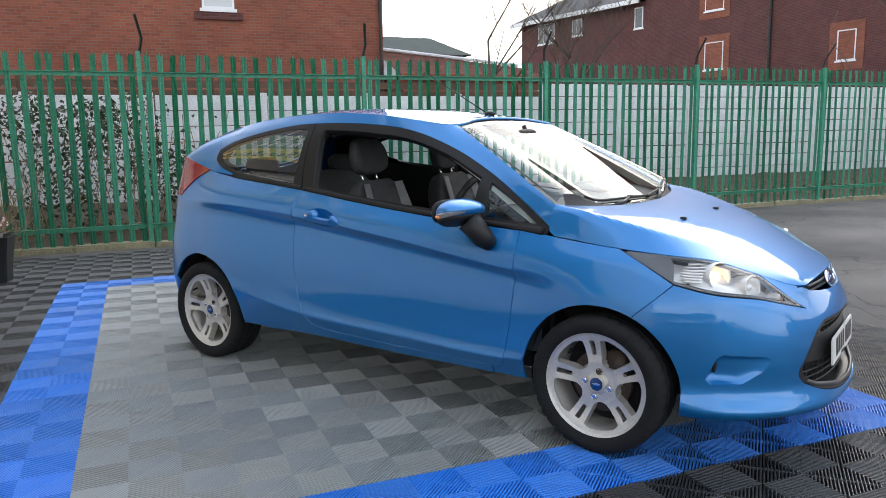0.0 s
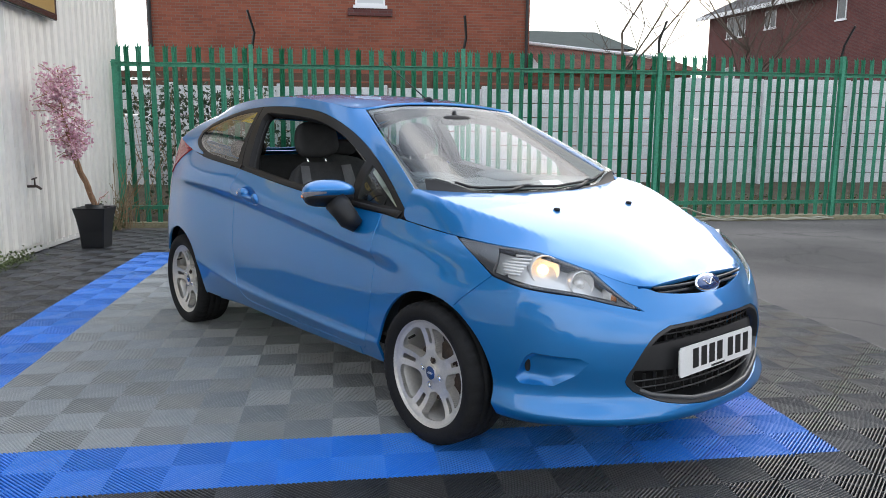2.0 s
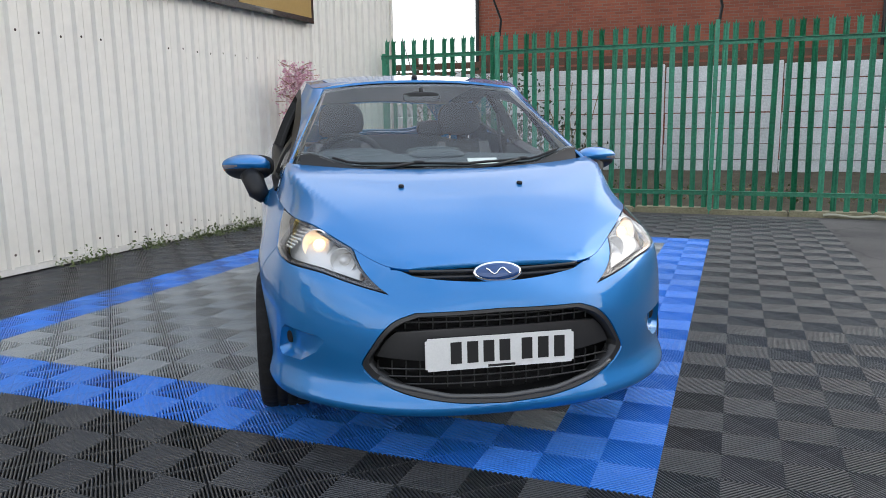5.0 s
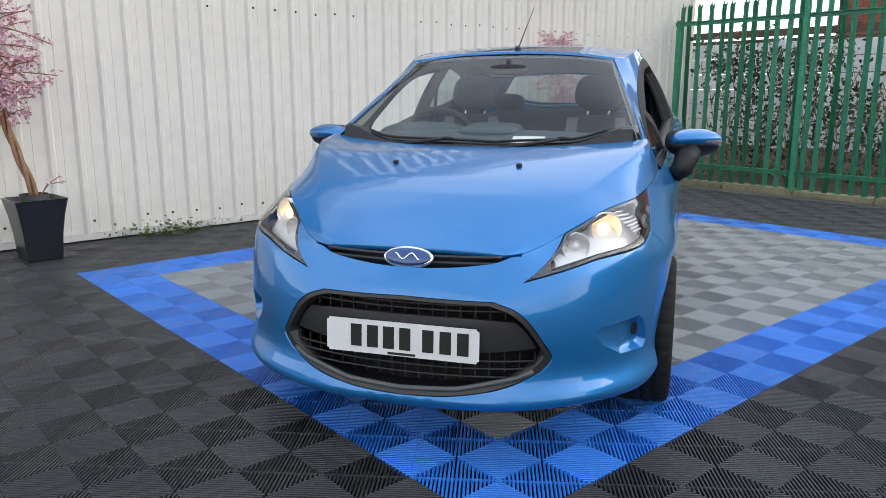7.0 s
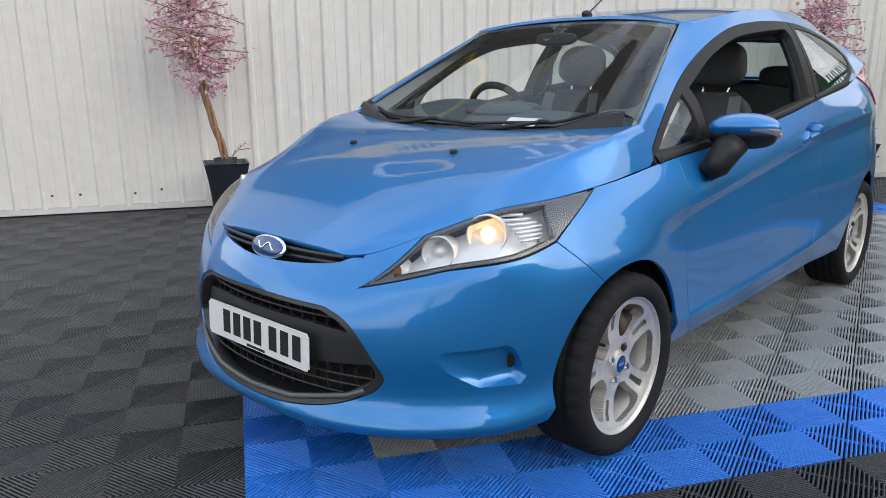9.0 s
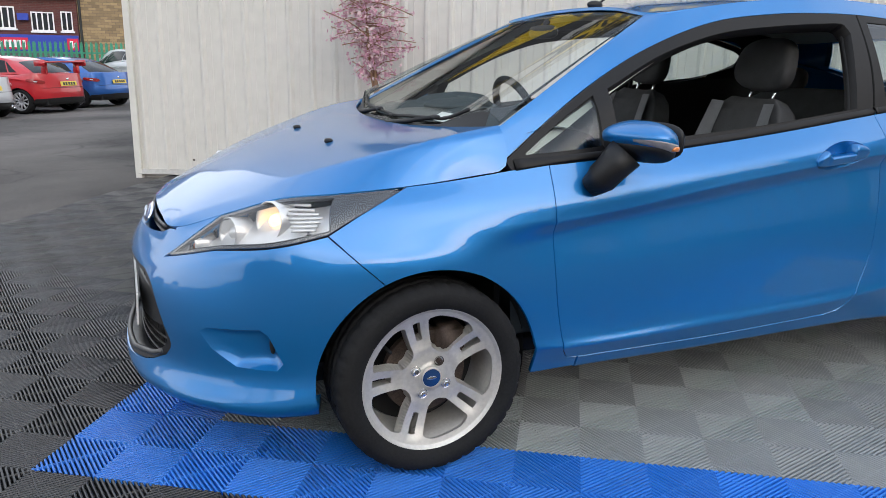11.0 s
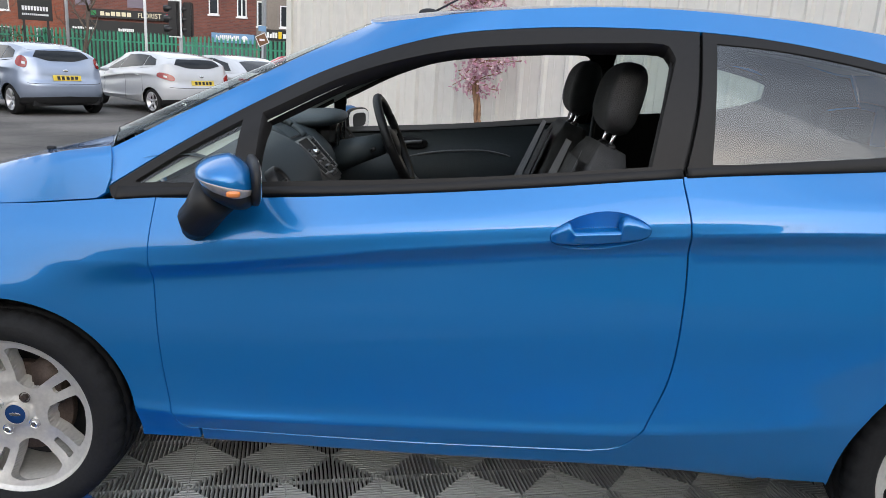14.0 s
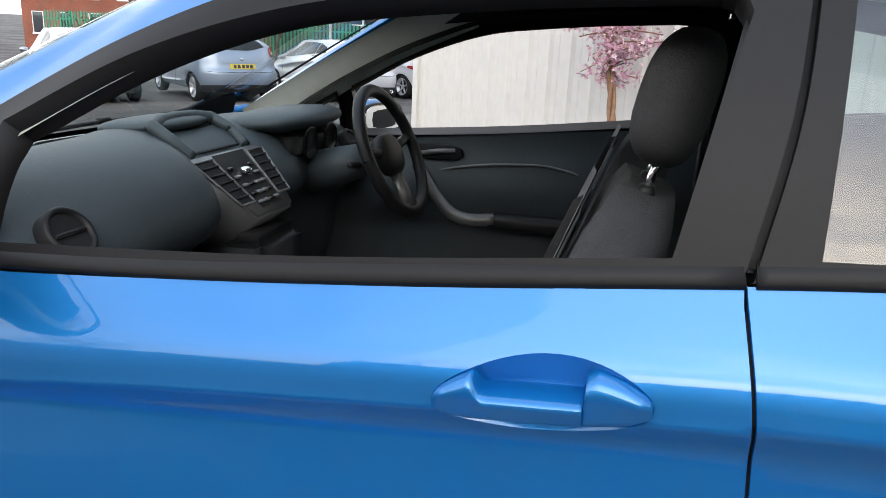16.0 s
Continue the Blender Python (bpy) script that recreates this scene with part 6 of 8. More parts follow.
for k in range(24):
    bm = bmesh.new(); x = -5.1 + k * 1.0; rbox(bm, x, x + .985, FY - .14, FY + .12, -.4, FG + .055 + .01 * math.sin(k * 2.1), .018, 2)
    solid("kerb_stone", bm, M_KERB, PAD, "mossy concrete edging stone under the fence", "kerb", group="edging under the fence")

# ---- behind the fence ----
M_SOIL = mat("leaf_litter_soil", (0.075, 0.06, 0.035), 0.95, var=0.6, scale=4, bump=1.0, bscale=25)
bm = bmesh.new()
grid_patch(bm, lambda a, b: (-9 + 34 * a, FY + .1 + 3.1 * b, -.12 + .38 * b + .05 * noise.noise((a * 60, b * 7, 0))), 90, 12)
solid("verge", bm, M_SOIL, PAD, "rough soil strip with dead leaves behind the fence", "ground", kind="structure", smooth=True)
M_CONC_W = mat("white_painted_concrete", (0.66, 0.67, 0.68), 0.85, var=0.28, scale=2.4, bump=.3, bscale=20)
pw = thing("panel_wall", "white painted concrete panel wall with slotted posts", "wall", kind="structure", at=PAD)
random.seed(3)
def slab(w, h, t, r=.006):
    bm = bmesh.new(); rbox(bm, 0, w, 0, t, 0, h, r, 1)
    me = bpy.data.meshes.new("panel"); bm.to_mesh(me); bm.free(); me.materials.append(M_CONC_W)
    return me
slab_me, post_me = slab(1.78, .254, .045), slab(.11, 2.25, .10)
for k in range(15):
    x = -10.6 + 1.9 * k
    top = 7 if x < 4.5 else 8
    for j in range(top):
        ob = new("panel", slab_me); ob.parent = pw
        ob.matrix_basis = pose(x + .1 + random.uniform(-.01, .01), 11.70 + random.uniform(-.012, .012), .16 + .268 * j, random.uniform(-.5, .5), random.uniform(-.2, .2), random.uniform(-.3, .3))
    ob = new("panel_post", post_me); ob.parent = pw
    ob.matrix_basis = pose(x - .03, 11.64, -.2 + (.02 if top == 7 else .22))

M_BRICK = brick_mat("red_brick", (0.27, 0.082, 0.045), (0.20, 0.055, 0.032), (0.19, 0.13, 0.10))
M_BRICK2 = brick_mat("dark_red_brick", (0.125, 0.04, 0.034), (0.09, 0.028, 0.026), (0.11, 0.08, 0.075))
M_BRICKX = brick_mat("red_brick_side", (0.27, 0.082, 0.045), (0.20, 0.055, 0.032), (0.19, 0.13, 0.10), axes=(1, 2))
M_SLATE = mat("grey_slate", (0.07, 0.07, 0.075), 0.7, var=0.3, scale=4, bump=.5, bscale=12)
M_UPVC = mat("white_window_plastic", (0.78, 0.78, 0.78), 0.35)
M_PANE = mat("dark_window_pane", (0.03, 0.035, 0.04), 0.06, coat=1.0)
M_BLIND = mat("pale_blind", (0.6, 0.62, 0.63), 0.6)

def window(parent, x0, x1, y, z0, z1, lights=1, blind=False, facing=-1):
    """A white framed window standing in a wall of constant y."""
    f = facing
    bm = bmesh.new()
    t = .055
    def bx(a, b, c, d, y0, y1):
        box(bm, a, b, min(y0, y1), max(y0, y1), c, d)
    bx(x0, x1, z0, z0 + t, y, y + f * .05); bx(x0, x1, z1 - t, z1, y, y + f * .05)
    bx(x0, x0 + t, z0 + t, z1 - t, y, y + f * .05); bx(x1 - t, x1, z0 + t, z1 - t, y, y + f * .05)
    for k in range(1, lights):
        xm = x0 + (x1 - x0) * k / lights
        bx(xm - .03, xm + .03, z0 + t, z1 - t, y, y + f * .045)
    w = part("window", bm, M_UPVC, parent)
    bm = bmesh.new(); bx(x0 + t, x1 - t, z0 + t, z1 - t, y + f * .006, y + f * .014); part("pane", bm, M_BLIND if blind else M_PANE, w)
    bm = bmesh.new(); bx(x0 - .06, x1 + .06, z0 - .08, z0, y, y + f * .09); part("sill", bm, M_UPVC, w)
    return w

house = thing("brick_house", "red brick house gable wall behind the yard", "house", at=PAD)
bm = bmesh.new(); box(bm, -6.8, 3.4, 18.5, 26, -.2, 7.5); part("wall", bm, M_BRICK, house)
bm = bmesh.new()
v = [bm.verts.new(p) for p in ((-7.0, 18.3, 7.4), (3.6, 18.3, 7.4), (3.6, 26.2, 7.4), (-7.0, 26.2, 7.4), (-1.7, 20.5, 10.2), (-1.7, 24, 10.2))]
for f in ((0, 1, 4), (1, 2, 5, 4), (2, 3, 5), (3, 0, 4, 5)):
    bm.faces.new([v[i] for i in f])
part("roof", bm, M_SLATE, house)
window(house, -1.42, -.62, 18.5, 4.55, 5.7, blind=True)
bm = bmesh.new(); box(bm, -1.62, -.42, 18.44, 18.5, 4.28, 4.47); part("brick_sill", bm, M_BRICK2, house)
bm = bmesh.new(); tube(bm, [(-6.72, 18.42, 0), (-6.72, 18.42, 7.3)], .05, 8); part("drainpipe", bm, M_ARM, house)
bm = bmesh.new(); tube(bm, [(3.30, 18.42, 0), (3.30, 18.42, 7.3)], .04, 8); part("drainpipe", bm, M_ARM, house)

lean = thing("lean_to_shed", "low brick outbuilding with a red tiled lean-to roof", "shed", at=PAD)
M_TILE = brick_mat("red_roof_tile", (0.25, 0.09, 0.06), (0.16, 0.06, 0.045), (0.05, 0.03, 0.03), .3, .2, (0, 1))
bm = bmesh.new(); box(bm, 3.5, 7.6, 17.2, 19.5, -.2, 2.9); part("wall", bm, M_BRICK, lean)
bm = bmesh.new()
v = [bm.verts.new(p) for p in ((3.45, 16.9, 2.75), (8.2, 16.9, 2.75), (8.2, 19.6, 3.35), (3.45, 19.6, 3.75))]
bm.faces.new(v); bmesh.ops.solidify(bm, geom=bm.faces[:], thickness=.08); part("roof", bm, M_TILE, lean)
bm = bmesh.new(); tube(bm, [(3.45, 19.55, 3.80), (8.2, 19.55, 3.40)], .05, 6); part("ridge", bm, M_CONC_W, lean)
shed = thing("far_workshop", "grey roofed workshop beyond the house", "building", at=PAD)
bm = bmesh.new(); box(bm, 5.2, 9.6, 27, 33, 0, 4.5); part("wall", bm, M_CONC_W, shed)
bm = bmesh.new()
v = [bm.verts.new(p) for p in ((4.9, 26.7, 4.45), (9.9, 26.7, 4.45), (9.3, 30, 5.5), (5.2, 30, 5.5), (4.9, 33.2, 4.45), (9.9, 33.2, 4.45))]
for f in ((0, 1, 2, 3), (3, 2, 5, 4), (0, 3, 4), (1, 5, 2)):
    bm.faces.new([v[i] for i in f])
part("roof", bm, mat("green_grey_roof", (0.055, 0.07, 0.062), .95, var=.2, scale=2), shed)
# lumber and sheds seen over the panel wall
M_WOOD = mat("dark_timber", (0.10, 0.055, 0.035), 0.85, var=0.4, scale=3)
bf = thing("timber_fence", "dark brown horizontal board fence in front of the house", "fence", kind="structure", at=PAD)
for k in range(9):
    for j in range(4):
        bm = bmesh.new(); box(bm, -9 + 1.85 * k, -9 + 1.85 * k + 1.8, 15.0, 15.03, 1.75 + .2 * j, 1.75 + .2 * j + .15); part("board", bm, M_WOOD, bf)
    bm = bmesh.new(); box(bm, -9.06 + 1.85 * k, -8.98 + 1.85 * k, 15.03, 15.12, 0, 2.65); part("post", bm, M_WOOD, bf)

FLATS = Matrix.Translation((-27.5, 48.7, 0)) @ Matrix.Rotation(math.atan2(-.38, .925), 4, "Z")
flats = thing("brick_flats", "dark red brick apartment block with white windows and slate roof", "apartment block", at=FLATS)
bm = bmesh.new(); box(bm, .3, 12.9, 0, 12, -.5, 9.3); part("wall", bm, M_BRICK2, flats)
bm = bmesh.new(); box(bm, 12.9, 48, -.02, 12, -.5, 14.0); part("wall", bm, M_BRICK2, flats)
bm = bmesh.new()
v = [bm.verts.new(p) for p in ((-.3, -.7, 9.4), (12.9, -.7, 9.4), (12.9, 12.7, 9.4), (-.3, 12.7, 9.4), (5.5, 6, 13.2), (12.9, 6, 13.2))]
for f in ((0, 1, 5, 4), (3, 0, 4), (2, 3, 4, 5)):
    bm.faces.new([v[i] for i in f])
part("roof", bm, M_SLATE, flats)
bm = bmesh.new(); box(bm, -.3, 12.9, -.75, -.6, 9.15, 9.42); part("gutter", bm, M_UPVC, flats)
window(flats, 2.32, 4.21, 0, 7.69, 9.1, 3); window(flats, 6.08, 7.08, 0, 7.9, 9.0, 2); window(flats, 12.0, 12.7, 0, 7.7, 9.0); window(flats, 2.4, 3.4, 0, 4.4, 5.7)
for x0, x1, z0, z1 in ((17.5, 18.8, 8.0, 9.9), (17.57, 18.86, 4.69, 6.24), (25.55, 26.5, 4.53, 6.0), (25.55, 26.5, 8.0, 9.6)):
    window(flats, x0, x1, -.02, z0, z1)
    bm = bmesh.new(); box(bm, x0 - .4, x1 + .4, -.05, -.024, z0 - .45, z1 + .4); part("brick_surround", bm, M_BRICK, flats)
bm = bmesh.new(); tube(bm, [(21.8, -.1, 0), (21.8, -.1, 14)], .08, 8); part("drainpipe", bm, M_ARM, flats)

# ---- bare trees ----
M_BARK = mat("grey_brown_bark", (0.11, 0.085, 0.065), 0.9, var=0.3, scale=6, bump=.6, bscale=40)
def bare_tree(name, at, height, spread, depth, seed, label, r0=.06, forks=3, up=.55, world_frame=False):
    rnd = random.Random(seed)
    trunk_bm, limb_bm = bmesh.new(), bmesh.new()
    def grow(p, d, length, r, level):
        pts, q = [p], p
        n = 4
        for i in range(n):
            d = (d + Vector((rnd.uniform(-1, 1), rnd.uniform(-1, 1), rnd.uniform(-.3, 1))) * .13).normalized()
            q = q + d * length / n
            pts.append(q)
        tube(trunk_bm if level == 0 else limb_bm, pts, r, 6 if level < 2 else 3, taper=[r * (1 - .55 * i / n) for i in range(n + 1)])
        if level < depth:
            for k in range(forks + (1 if level else 2)):
                s = pts[rnd.randint(2 if level == 0 else 1, n)]
                a = rnd.uniform(0, 2 * math.pi)
                out = Vector((math.cos(a), math.sin(a), rnd.uniform(.2, 1.2) * up)).normalized()
                grow(s, (d * .45 + out * spread).normalized(), length * rnd.uniform(.5, .75), r * .48, level + 1)
    grow(Vector((0, 0, 0)), Vector((0, 0, 1)), height * .55, r0, 0)
    t = thing(name, label, "tree", at=Matrix.Translation(at) if world_frame else PAD @ Matrix.Translation(at))
    part("trunk", trunk_bm, M_BARK, t, smooth=True); part("limb_crown", limb_bm, M_BARK, t, smooth=True)
    return t
bare_tree("bare_tree", (4.2, 13.2, 0), 6.0, .8, 4, 4, "slender leafless young tree behind the panel wall", .05)
for x, y, h, q, lab in ((-12.3, 28.9, 8.6, 7, "twiggy leafless tree in front of the flats"), (-14.6, 30.6, 8.0, 9, "twiggy leafless tree in front of the flats")):
    bare_tree("bare_tree", (x, y, 0), h, 1.0, 5, q, lab, .10, up=.9, world_frame=True)
for x, y, h, q in ((-44.6, 73.5, 11.5, 12), (-49, 71, 11, 13), (-40.5, 77, 12, 14)):
    bare_tree("bare_tree", (x, y, 0), h, .9, 4, q, "hazy leafless tree far behind the fence", .2, world_frame=True)
bare_tree("bare_sapling", (15.5, 13.0, 0), 4.4, .5, 2, 21, "thin leafless sapling behind the panel wall", .03, forks=2)

# unseen terrace and trees on the open side, added for the paint to reflect
row = thing("brick_terrace", "unseen plain brick row added for the car paint to reflect", "terrace", at=PAD)
bm = bmesh.new(); box(bm, 30, 38, -26, 30, -1.2, 4.6); part("wall", bm, M_BRICKX, row)
bm = bmesh.new()
v = [bm.verts.new(p) for p in ((29.7, -26.2, 4.5), (29.7, 30.2, 4.5), (34, 30.2, 6.8), (34, -26.2, 6.8), (38.3, 30.2, 4.5), (38.3, -26.2, 4.5))]
for f in ((0, 1, 2, 3), (3, 2, 4, 5), (0, 3, 5), (1, 4, 2)):
    bm.faces.new([v[i] for i in f])
part("roof", bm, M_SLATE, row)
for x, y, h, q in ((20, -12, 9.5, 41), (21, -3.5, 8.5, 42), (19.5, 6, 10, 43), (21.5, 15, 9, 44)):
    bare_tree("bare_tree", (x, y, 0), h, .9, 5, q, "leafless tree along the open side of the yard", .14)

# ---- ivy, weeds ----
M_IVY = mat("ivy_leaf", (0.042, 0.066, 0.030), 0.5, var=0.5, scale=3)
M_WEED = mat("weed_leaf", (0.10, 0.13, 0.045), 0.7, var=0.5, scale=6)
M_DRY = mat("dry_stalk", (0.26, 0.19, 0.11), 0.85, var=0.4, scale=9)
def leaves(bm, n, pick, size, rnd):
    for _ in range(n):
        c = Vector(pick(rnd))
        a, b = Vector((rnd.gauss(0, 1), rnd.gauss(0, 1), rnd.gauss(0, 1))).normalized(), Vector((rnd.gauss(0, 1), rnd.gauss(0, 1), rnd.gauss(0, 1)))
        b = a.cross(b).normalized()
        s = size * rnd.uniform(.5, 1.3)
        m = a.cross(b) * s * .3
        v = [bm.verts.new(c - a * s), bm.verts.new(c + b * s * .6 + m), bm.verts.new(c + a * s), bm.verts.new(c - b * s * .6 + m)]
        bm.faces.new((v[0], v[1], v[2])); bm.faces.new((v[0], v[2], v[3]))
def clump(r):
    c = r.choice(((-4.4, 1.0, .9), (-3.9, 1.35, .5), (-3.3, .7, .8), (-2.9, .9, .45), (-4.7, 1.6, .4), (-3.5, 1.6, .35), (-2.4, .45, .45), (-4.2, .4, .6)))
    return (c[0] + r.gauss(0, .32), 9.75 + r.gauss(0, .35), max(.0, c[1] + r.gauss(0, c[2] * .55)))
bm = bmesh.new(); leaves(bm, 3400, clump, .042, random.Random(1)); iv = solid("ivy", bm, M_IVY, PAD, "dark green ivy thicket behind the fence", "ivy", kind="stuff")
bm = bmesh.new()
rnd = random.Random(6)
for _ in range(60):
    x, y = rnd.uniform(-4.9, -2.2), rnd.uniform(9.3, 10.3)
    tube(bm, [(x, y, -.05), (x + rnd.uniform(-.2, .2), y, .5), (x + rnd.uniform(-.5, .5), y + rnd.uniform(-.3, .3), rnd.uniform(.8, 1.9))], .006, 4)
solid("brambles", bm, M_DRY, PAD, "brown bramble stems in the ivy", "bramble", kind="stuff")
bm = bmesh.new(); leaves(bm, 2600, lambda r: (r.uniform(-5, 20), 8.95 + abs(r.gauss(0, 1.0)), -.1 + .12 * abs(r.gauss(0, .6)) + .1), .03, random.Random(3)); solid("verge_weeds", bm, M_WEED, PAD, "low weeds and grass behind the fence", "weeds", kind="stuff")
bm = bmesh.new(); leaves(bm, 3000, lambda r: (r.uniform(-5, 20), r.uniform(8.9, 11.6), .0 + .10 * (r.random())), .035, random.Random(4)); solid("dead_leaves", bm, M_DRY, PAD, "fallen brown leaves behind the fence", "leaves", kind="stuff")
def wall_weeds(r):
    c = r.choice((2.6, 3.4, 4.1, 4.6, 5.0, 7.6, 8.0, 8.3, 8.4, 8.5, .9, 1.2))
    return (WX + .07 + abs(r.gauss(0, .07)), c + r.gauss(0, .16), ground_z(0, c) + abs(r.gauss(0, .05 if c < 7 else .16)))
bm = bmesh.new(); leaves(bm, 1900, wall_weeds, .018, random.Random(9)); solid("wall_weeds", bm, M_WEED, PAD, "small weeds growing along the wall's foot", "weeds", kind="stuff")
bm = bmesh.new()
rnd = random.Random(16)
for _ in range(46):
    x, y = WX + .1 + abs(rnd.gauss(0, .15)), 8.25 + rnd.gauss(0, .18)
    h = rnd.uniform(.2, .9)
    tube(bm, [(x, y, -.12), (x + rnd.uniform(-.05, .15), y + rnd.uniform(-.1, .1), h * .5), (x + rnd.uniform(0, .4), y + rnd.uniform(-.25, .2), h)], .004, 4)
solid("dry_shrub", bm, M_DRY, PAD, "dry leafless shrub in the corner by the fence", "shrub", kind="stuff")
# hose lying along the fence
M_HOSE = mat("pale_hose", (0.35, 0.34, 0.26), 0.5)
bm = bmesh.new()
for s, amp in ((0, .06), (1.7, .10), (3.1, .08)):
    tube(bm, [(1.3 + 4.6 * k / 60, FY - .28 + amp * math.sin(k * .31 + s) + .05 * s / 3, FG + .03 + (.18 * math.exp(-((k - 26) / 6) ** 2) if s == 1.7 else 0) + .01 * math.sin(k)) for k in range(61)], .012, 6)
solid("garden_hose", bm, M_HOSE, PAD, "pale green hose lying tangled along the fence", "hose", smooth=True)

# ---- planters with blossom trees ----
M_POT = mat("black_pot_plastic", (0.018, 0.019, 0.022), 0.3, var=0.15, scale=6)
M_STEM = mat("twisted_brown_stem", (0.30, 0.17, 0.095), 0.8, var=0.4, scale=25, bump=.6, bscale=60)
M_PINK = mat("pink_blossom", (0.62, 0.34, 0.42), 0.7, var=0.3, scale=30)
M_PALEPINK = mat("pale_pink_blossom", (0.78, 0.60, 0.62), 0.7, var=0.2, scale=30)
def planter(at, turn, lean_v, seed, label):
    t = thing("potted_blossom_tree", label, "potted tree", group="planters by the wall", at=PAD @ Matrix.Translation(at) @ Matrix.Rotation(radians(turn), 4, "Z"))
    bm = bmesh.new()
    prof = [(.118, 0), (.122, .02), (.132, .18), (.150, .32), (.172, .43), (.178, .445), (.165, .445), (.155, .42), (.14, .40)]
    rings = []
    for r, z in prof:
        ring = []
        for cx, cy in ((1, 1), (-1, 1), (-1, -1), (1, -1)):
            ring += [bm.verts.new((r * cx - .012 * cx * (1 if q == (cx * cy > 0) else 0), r * cy - .012 * cy * (1 if q != (cx * cy > 0) else 0), z)) for q in (False, True)]
        rings.append(ring)
    for a, b in zip(rings, rings[1:]):
        for q in range(8):
            bm.faces.new((a[q], a[(q + 1) % 8], b[(q + 1) % 8], b[q]))
    part("pot", bm, M_POT, t)
    bm = bmesh.new(); lathe(bm, [(.085, .36), (.095, .475), (.09, .475), (.08, .44), (.001, .44)], 28, axis="z"); part("inner_pot", bm, M_ARM, t, smooth=True)
    rnd = random.Random(seed)
    lv = Vector(lean_v)
    stem = lambda h: Vector((lv.x * h + .01 * math.sin(h * 9), lv.y * h + .01 * math.cos(h * 7), .44 + h))
    for k in range(3):
        bm = bmesh.new()
        tube(bm, [stem(h) + Vector((math.cos(h * 9 + k * 2.1), math.sin(h * 9 + k * 2.1), 0)) * (.022 * (1 - .3 * h)) for h in np.linspace(0, .85, 16)], .014, 8)
        part("stem", bm, M_STEM, t, smooth=True)
    tw, pk, pp = bmesh.new(), bmesh.new(), bmesh.new()
    def flower(bmx, c, s):
        n = Vector((rnd.gauss(0, 1), rnd.gauss(0, 1), rnd.gauss(0, 1))).normalized()
        a = n.orthogonal().normalized(); b = n.cross(a)
        ctr = bmx.verts.new(c)
        ring = []
        for q in range(10):
            an = 2 * math.pi * q / 10
            rr = s * (1 if q % 2 else .5)
            ring.append(bmx.verts.new(c + (a * math.cos(an) + b * math.sin(an)) * rr + n * s * .35))
        for q in range(10):
            bmx.faces.new((ctr, ring[q], ring[(q + 1) % 10]))
    top = 1.40
    tube(tw, [stem(.8), stem(.95), stem(1.0) + Vector((0, 0, .2)), stem(1.0) + Vector((0, 0, .38))], .012, 6, taper=[.016, .012, .008, .004])
    for k in range(105):
        h = rnd.uniform(.56, top)
        wide = .47 * math.sin(math.pi * min(max((h - .44) / 1.1, 0), 1)) ** .7
        s = stem(min(h, 1.0)) + Vector((0, 0, max(0, h - 1.0)))
        an = rnd.uniform(0, 2 * math.pi)
        out = Vector((math.cos(an) * .62, math.sin(an), rnd.uniform(-.25, .6)))
        L = wide * rnd.uniform(.35, 1.05)
        pts = [s + out * L * q / 4 + Vector((0, 0, .05 * math.sin(q))) * L for q in range(5)]
        for p in pts:
            p.x = max(p.x, -.40)
        tube(tw, pts, .004, 4)
        for q in range(int(16 + 30 * L)):
            p = pts[0].lerp(pts[-1], rnd.random() ** .7) + Vector((rnd.gauss(0, .028), rnd.gauss(0, .028), rnd.gauss(0, .028)))
            flower(pk if rnd.random() < .6 else pp, p, rnd.uniform(.012, .024))
    for p in ((.10, .16, .60), (.05, .20, .55)):
        pts = [Vector((.02, .02, .44)), Vector((p[0] * .5, p[1] * .5, .54)), Vector(p)]
        tube(tw, pts, .004, 4)
        for q in range(9):
            flower(pp, pts[1].lerp(pts[2], rnd.random()) + Vector((rnd.gauss(0, .02), rnd.gauss(0, .02), rnd.gauss(0, .02))), .014)
    part("twig_crown", tw, M_STEM, t); part("pink_blossom", pk, M_PINK, t); part("pale_blossom", pp, M_PALEPINK, t)
planter((-4.66, -.06, 0), 4, (-.06, -.20, 0), 3, "pink artificial blossom tree in a flared square black pot")
planter((-4.62, 6.12, ground_z(0, 6.1)), -6, (-.10, -.42, 0), 8, "leaning pink artificial blossom tree in a square black pot")

# ---- parked cars across the yard ----
M_PWHITE = mat("white_car_paint", (0.50, 0.51, 0.53), 0.3, coat=1.0)
M_PSILVER = mat("silver_blue_car_paint", (0.30, 0.35, 0.45), 0.35, 0.6, coat=1.0)
M_PGREY = mat("silver_grey_car_paint", (0.42, 0.44, 0.47), 0.35, 0.6, coat=1.0)
M_PRED = mat("red_car_paint", (0.50, 0.012, 0.02), 0.3, coat=1.0)
M_PBLUE2 = mat("deep_blue_car_paint", (0.02, 0.12, 0.42), 0.32, 0.4, coat=1.0)
M_PNAVY = mat("navy_car_paint", (0.012, 0.02, 0.07), 0.3, 0.3, coat=1.0)
M_DKGLASS = mat("dark_car_glass", (0.008, 0.010, 0.012), 0.08, spec=0.35)
M_YPLATE = mat("yellow_plate", (0.75, 0.55, 0.06), 0.4)
M_RIM = mat("bright_alloy", (0.6, 0.6, 0.62), 0.35, 0.6)
M_DKRIM = mat("dark_alloy", (0.03, 0.03, 0.032), 0.4, 0.4)

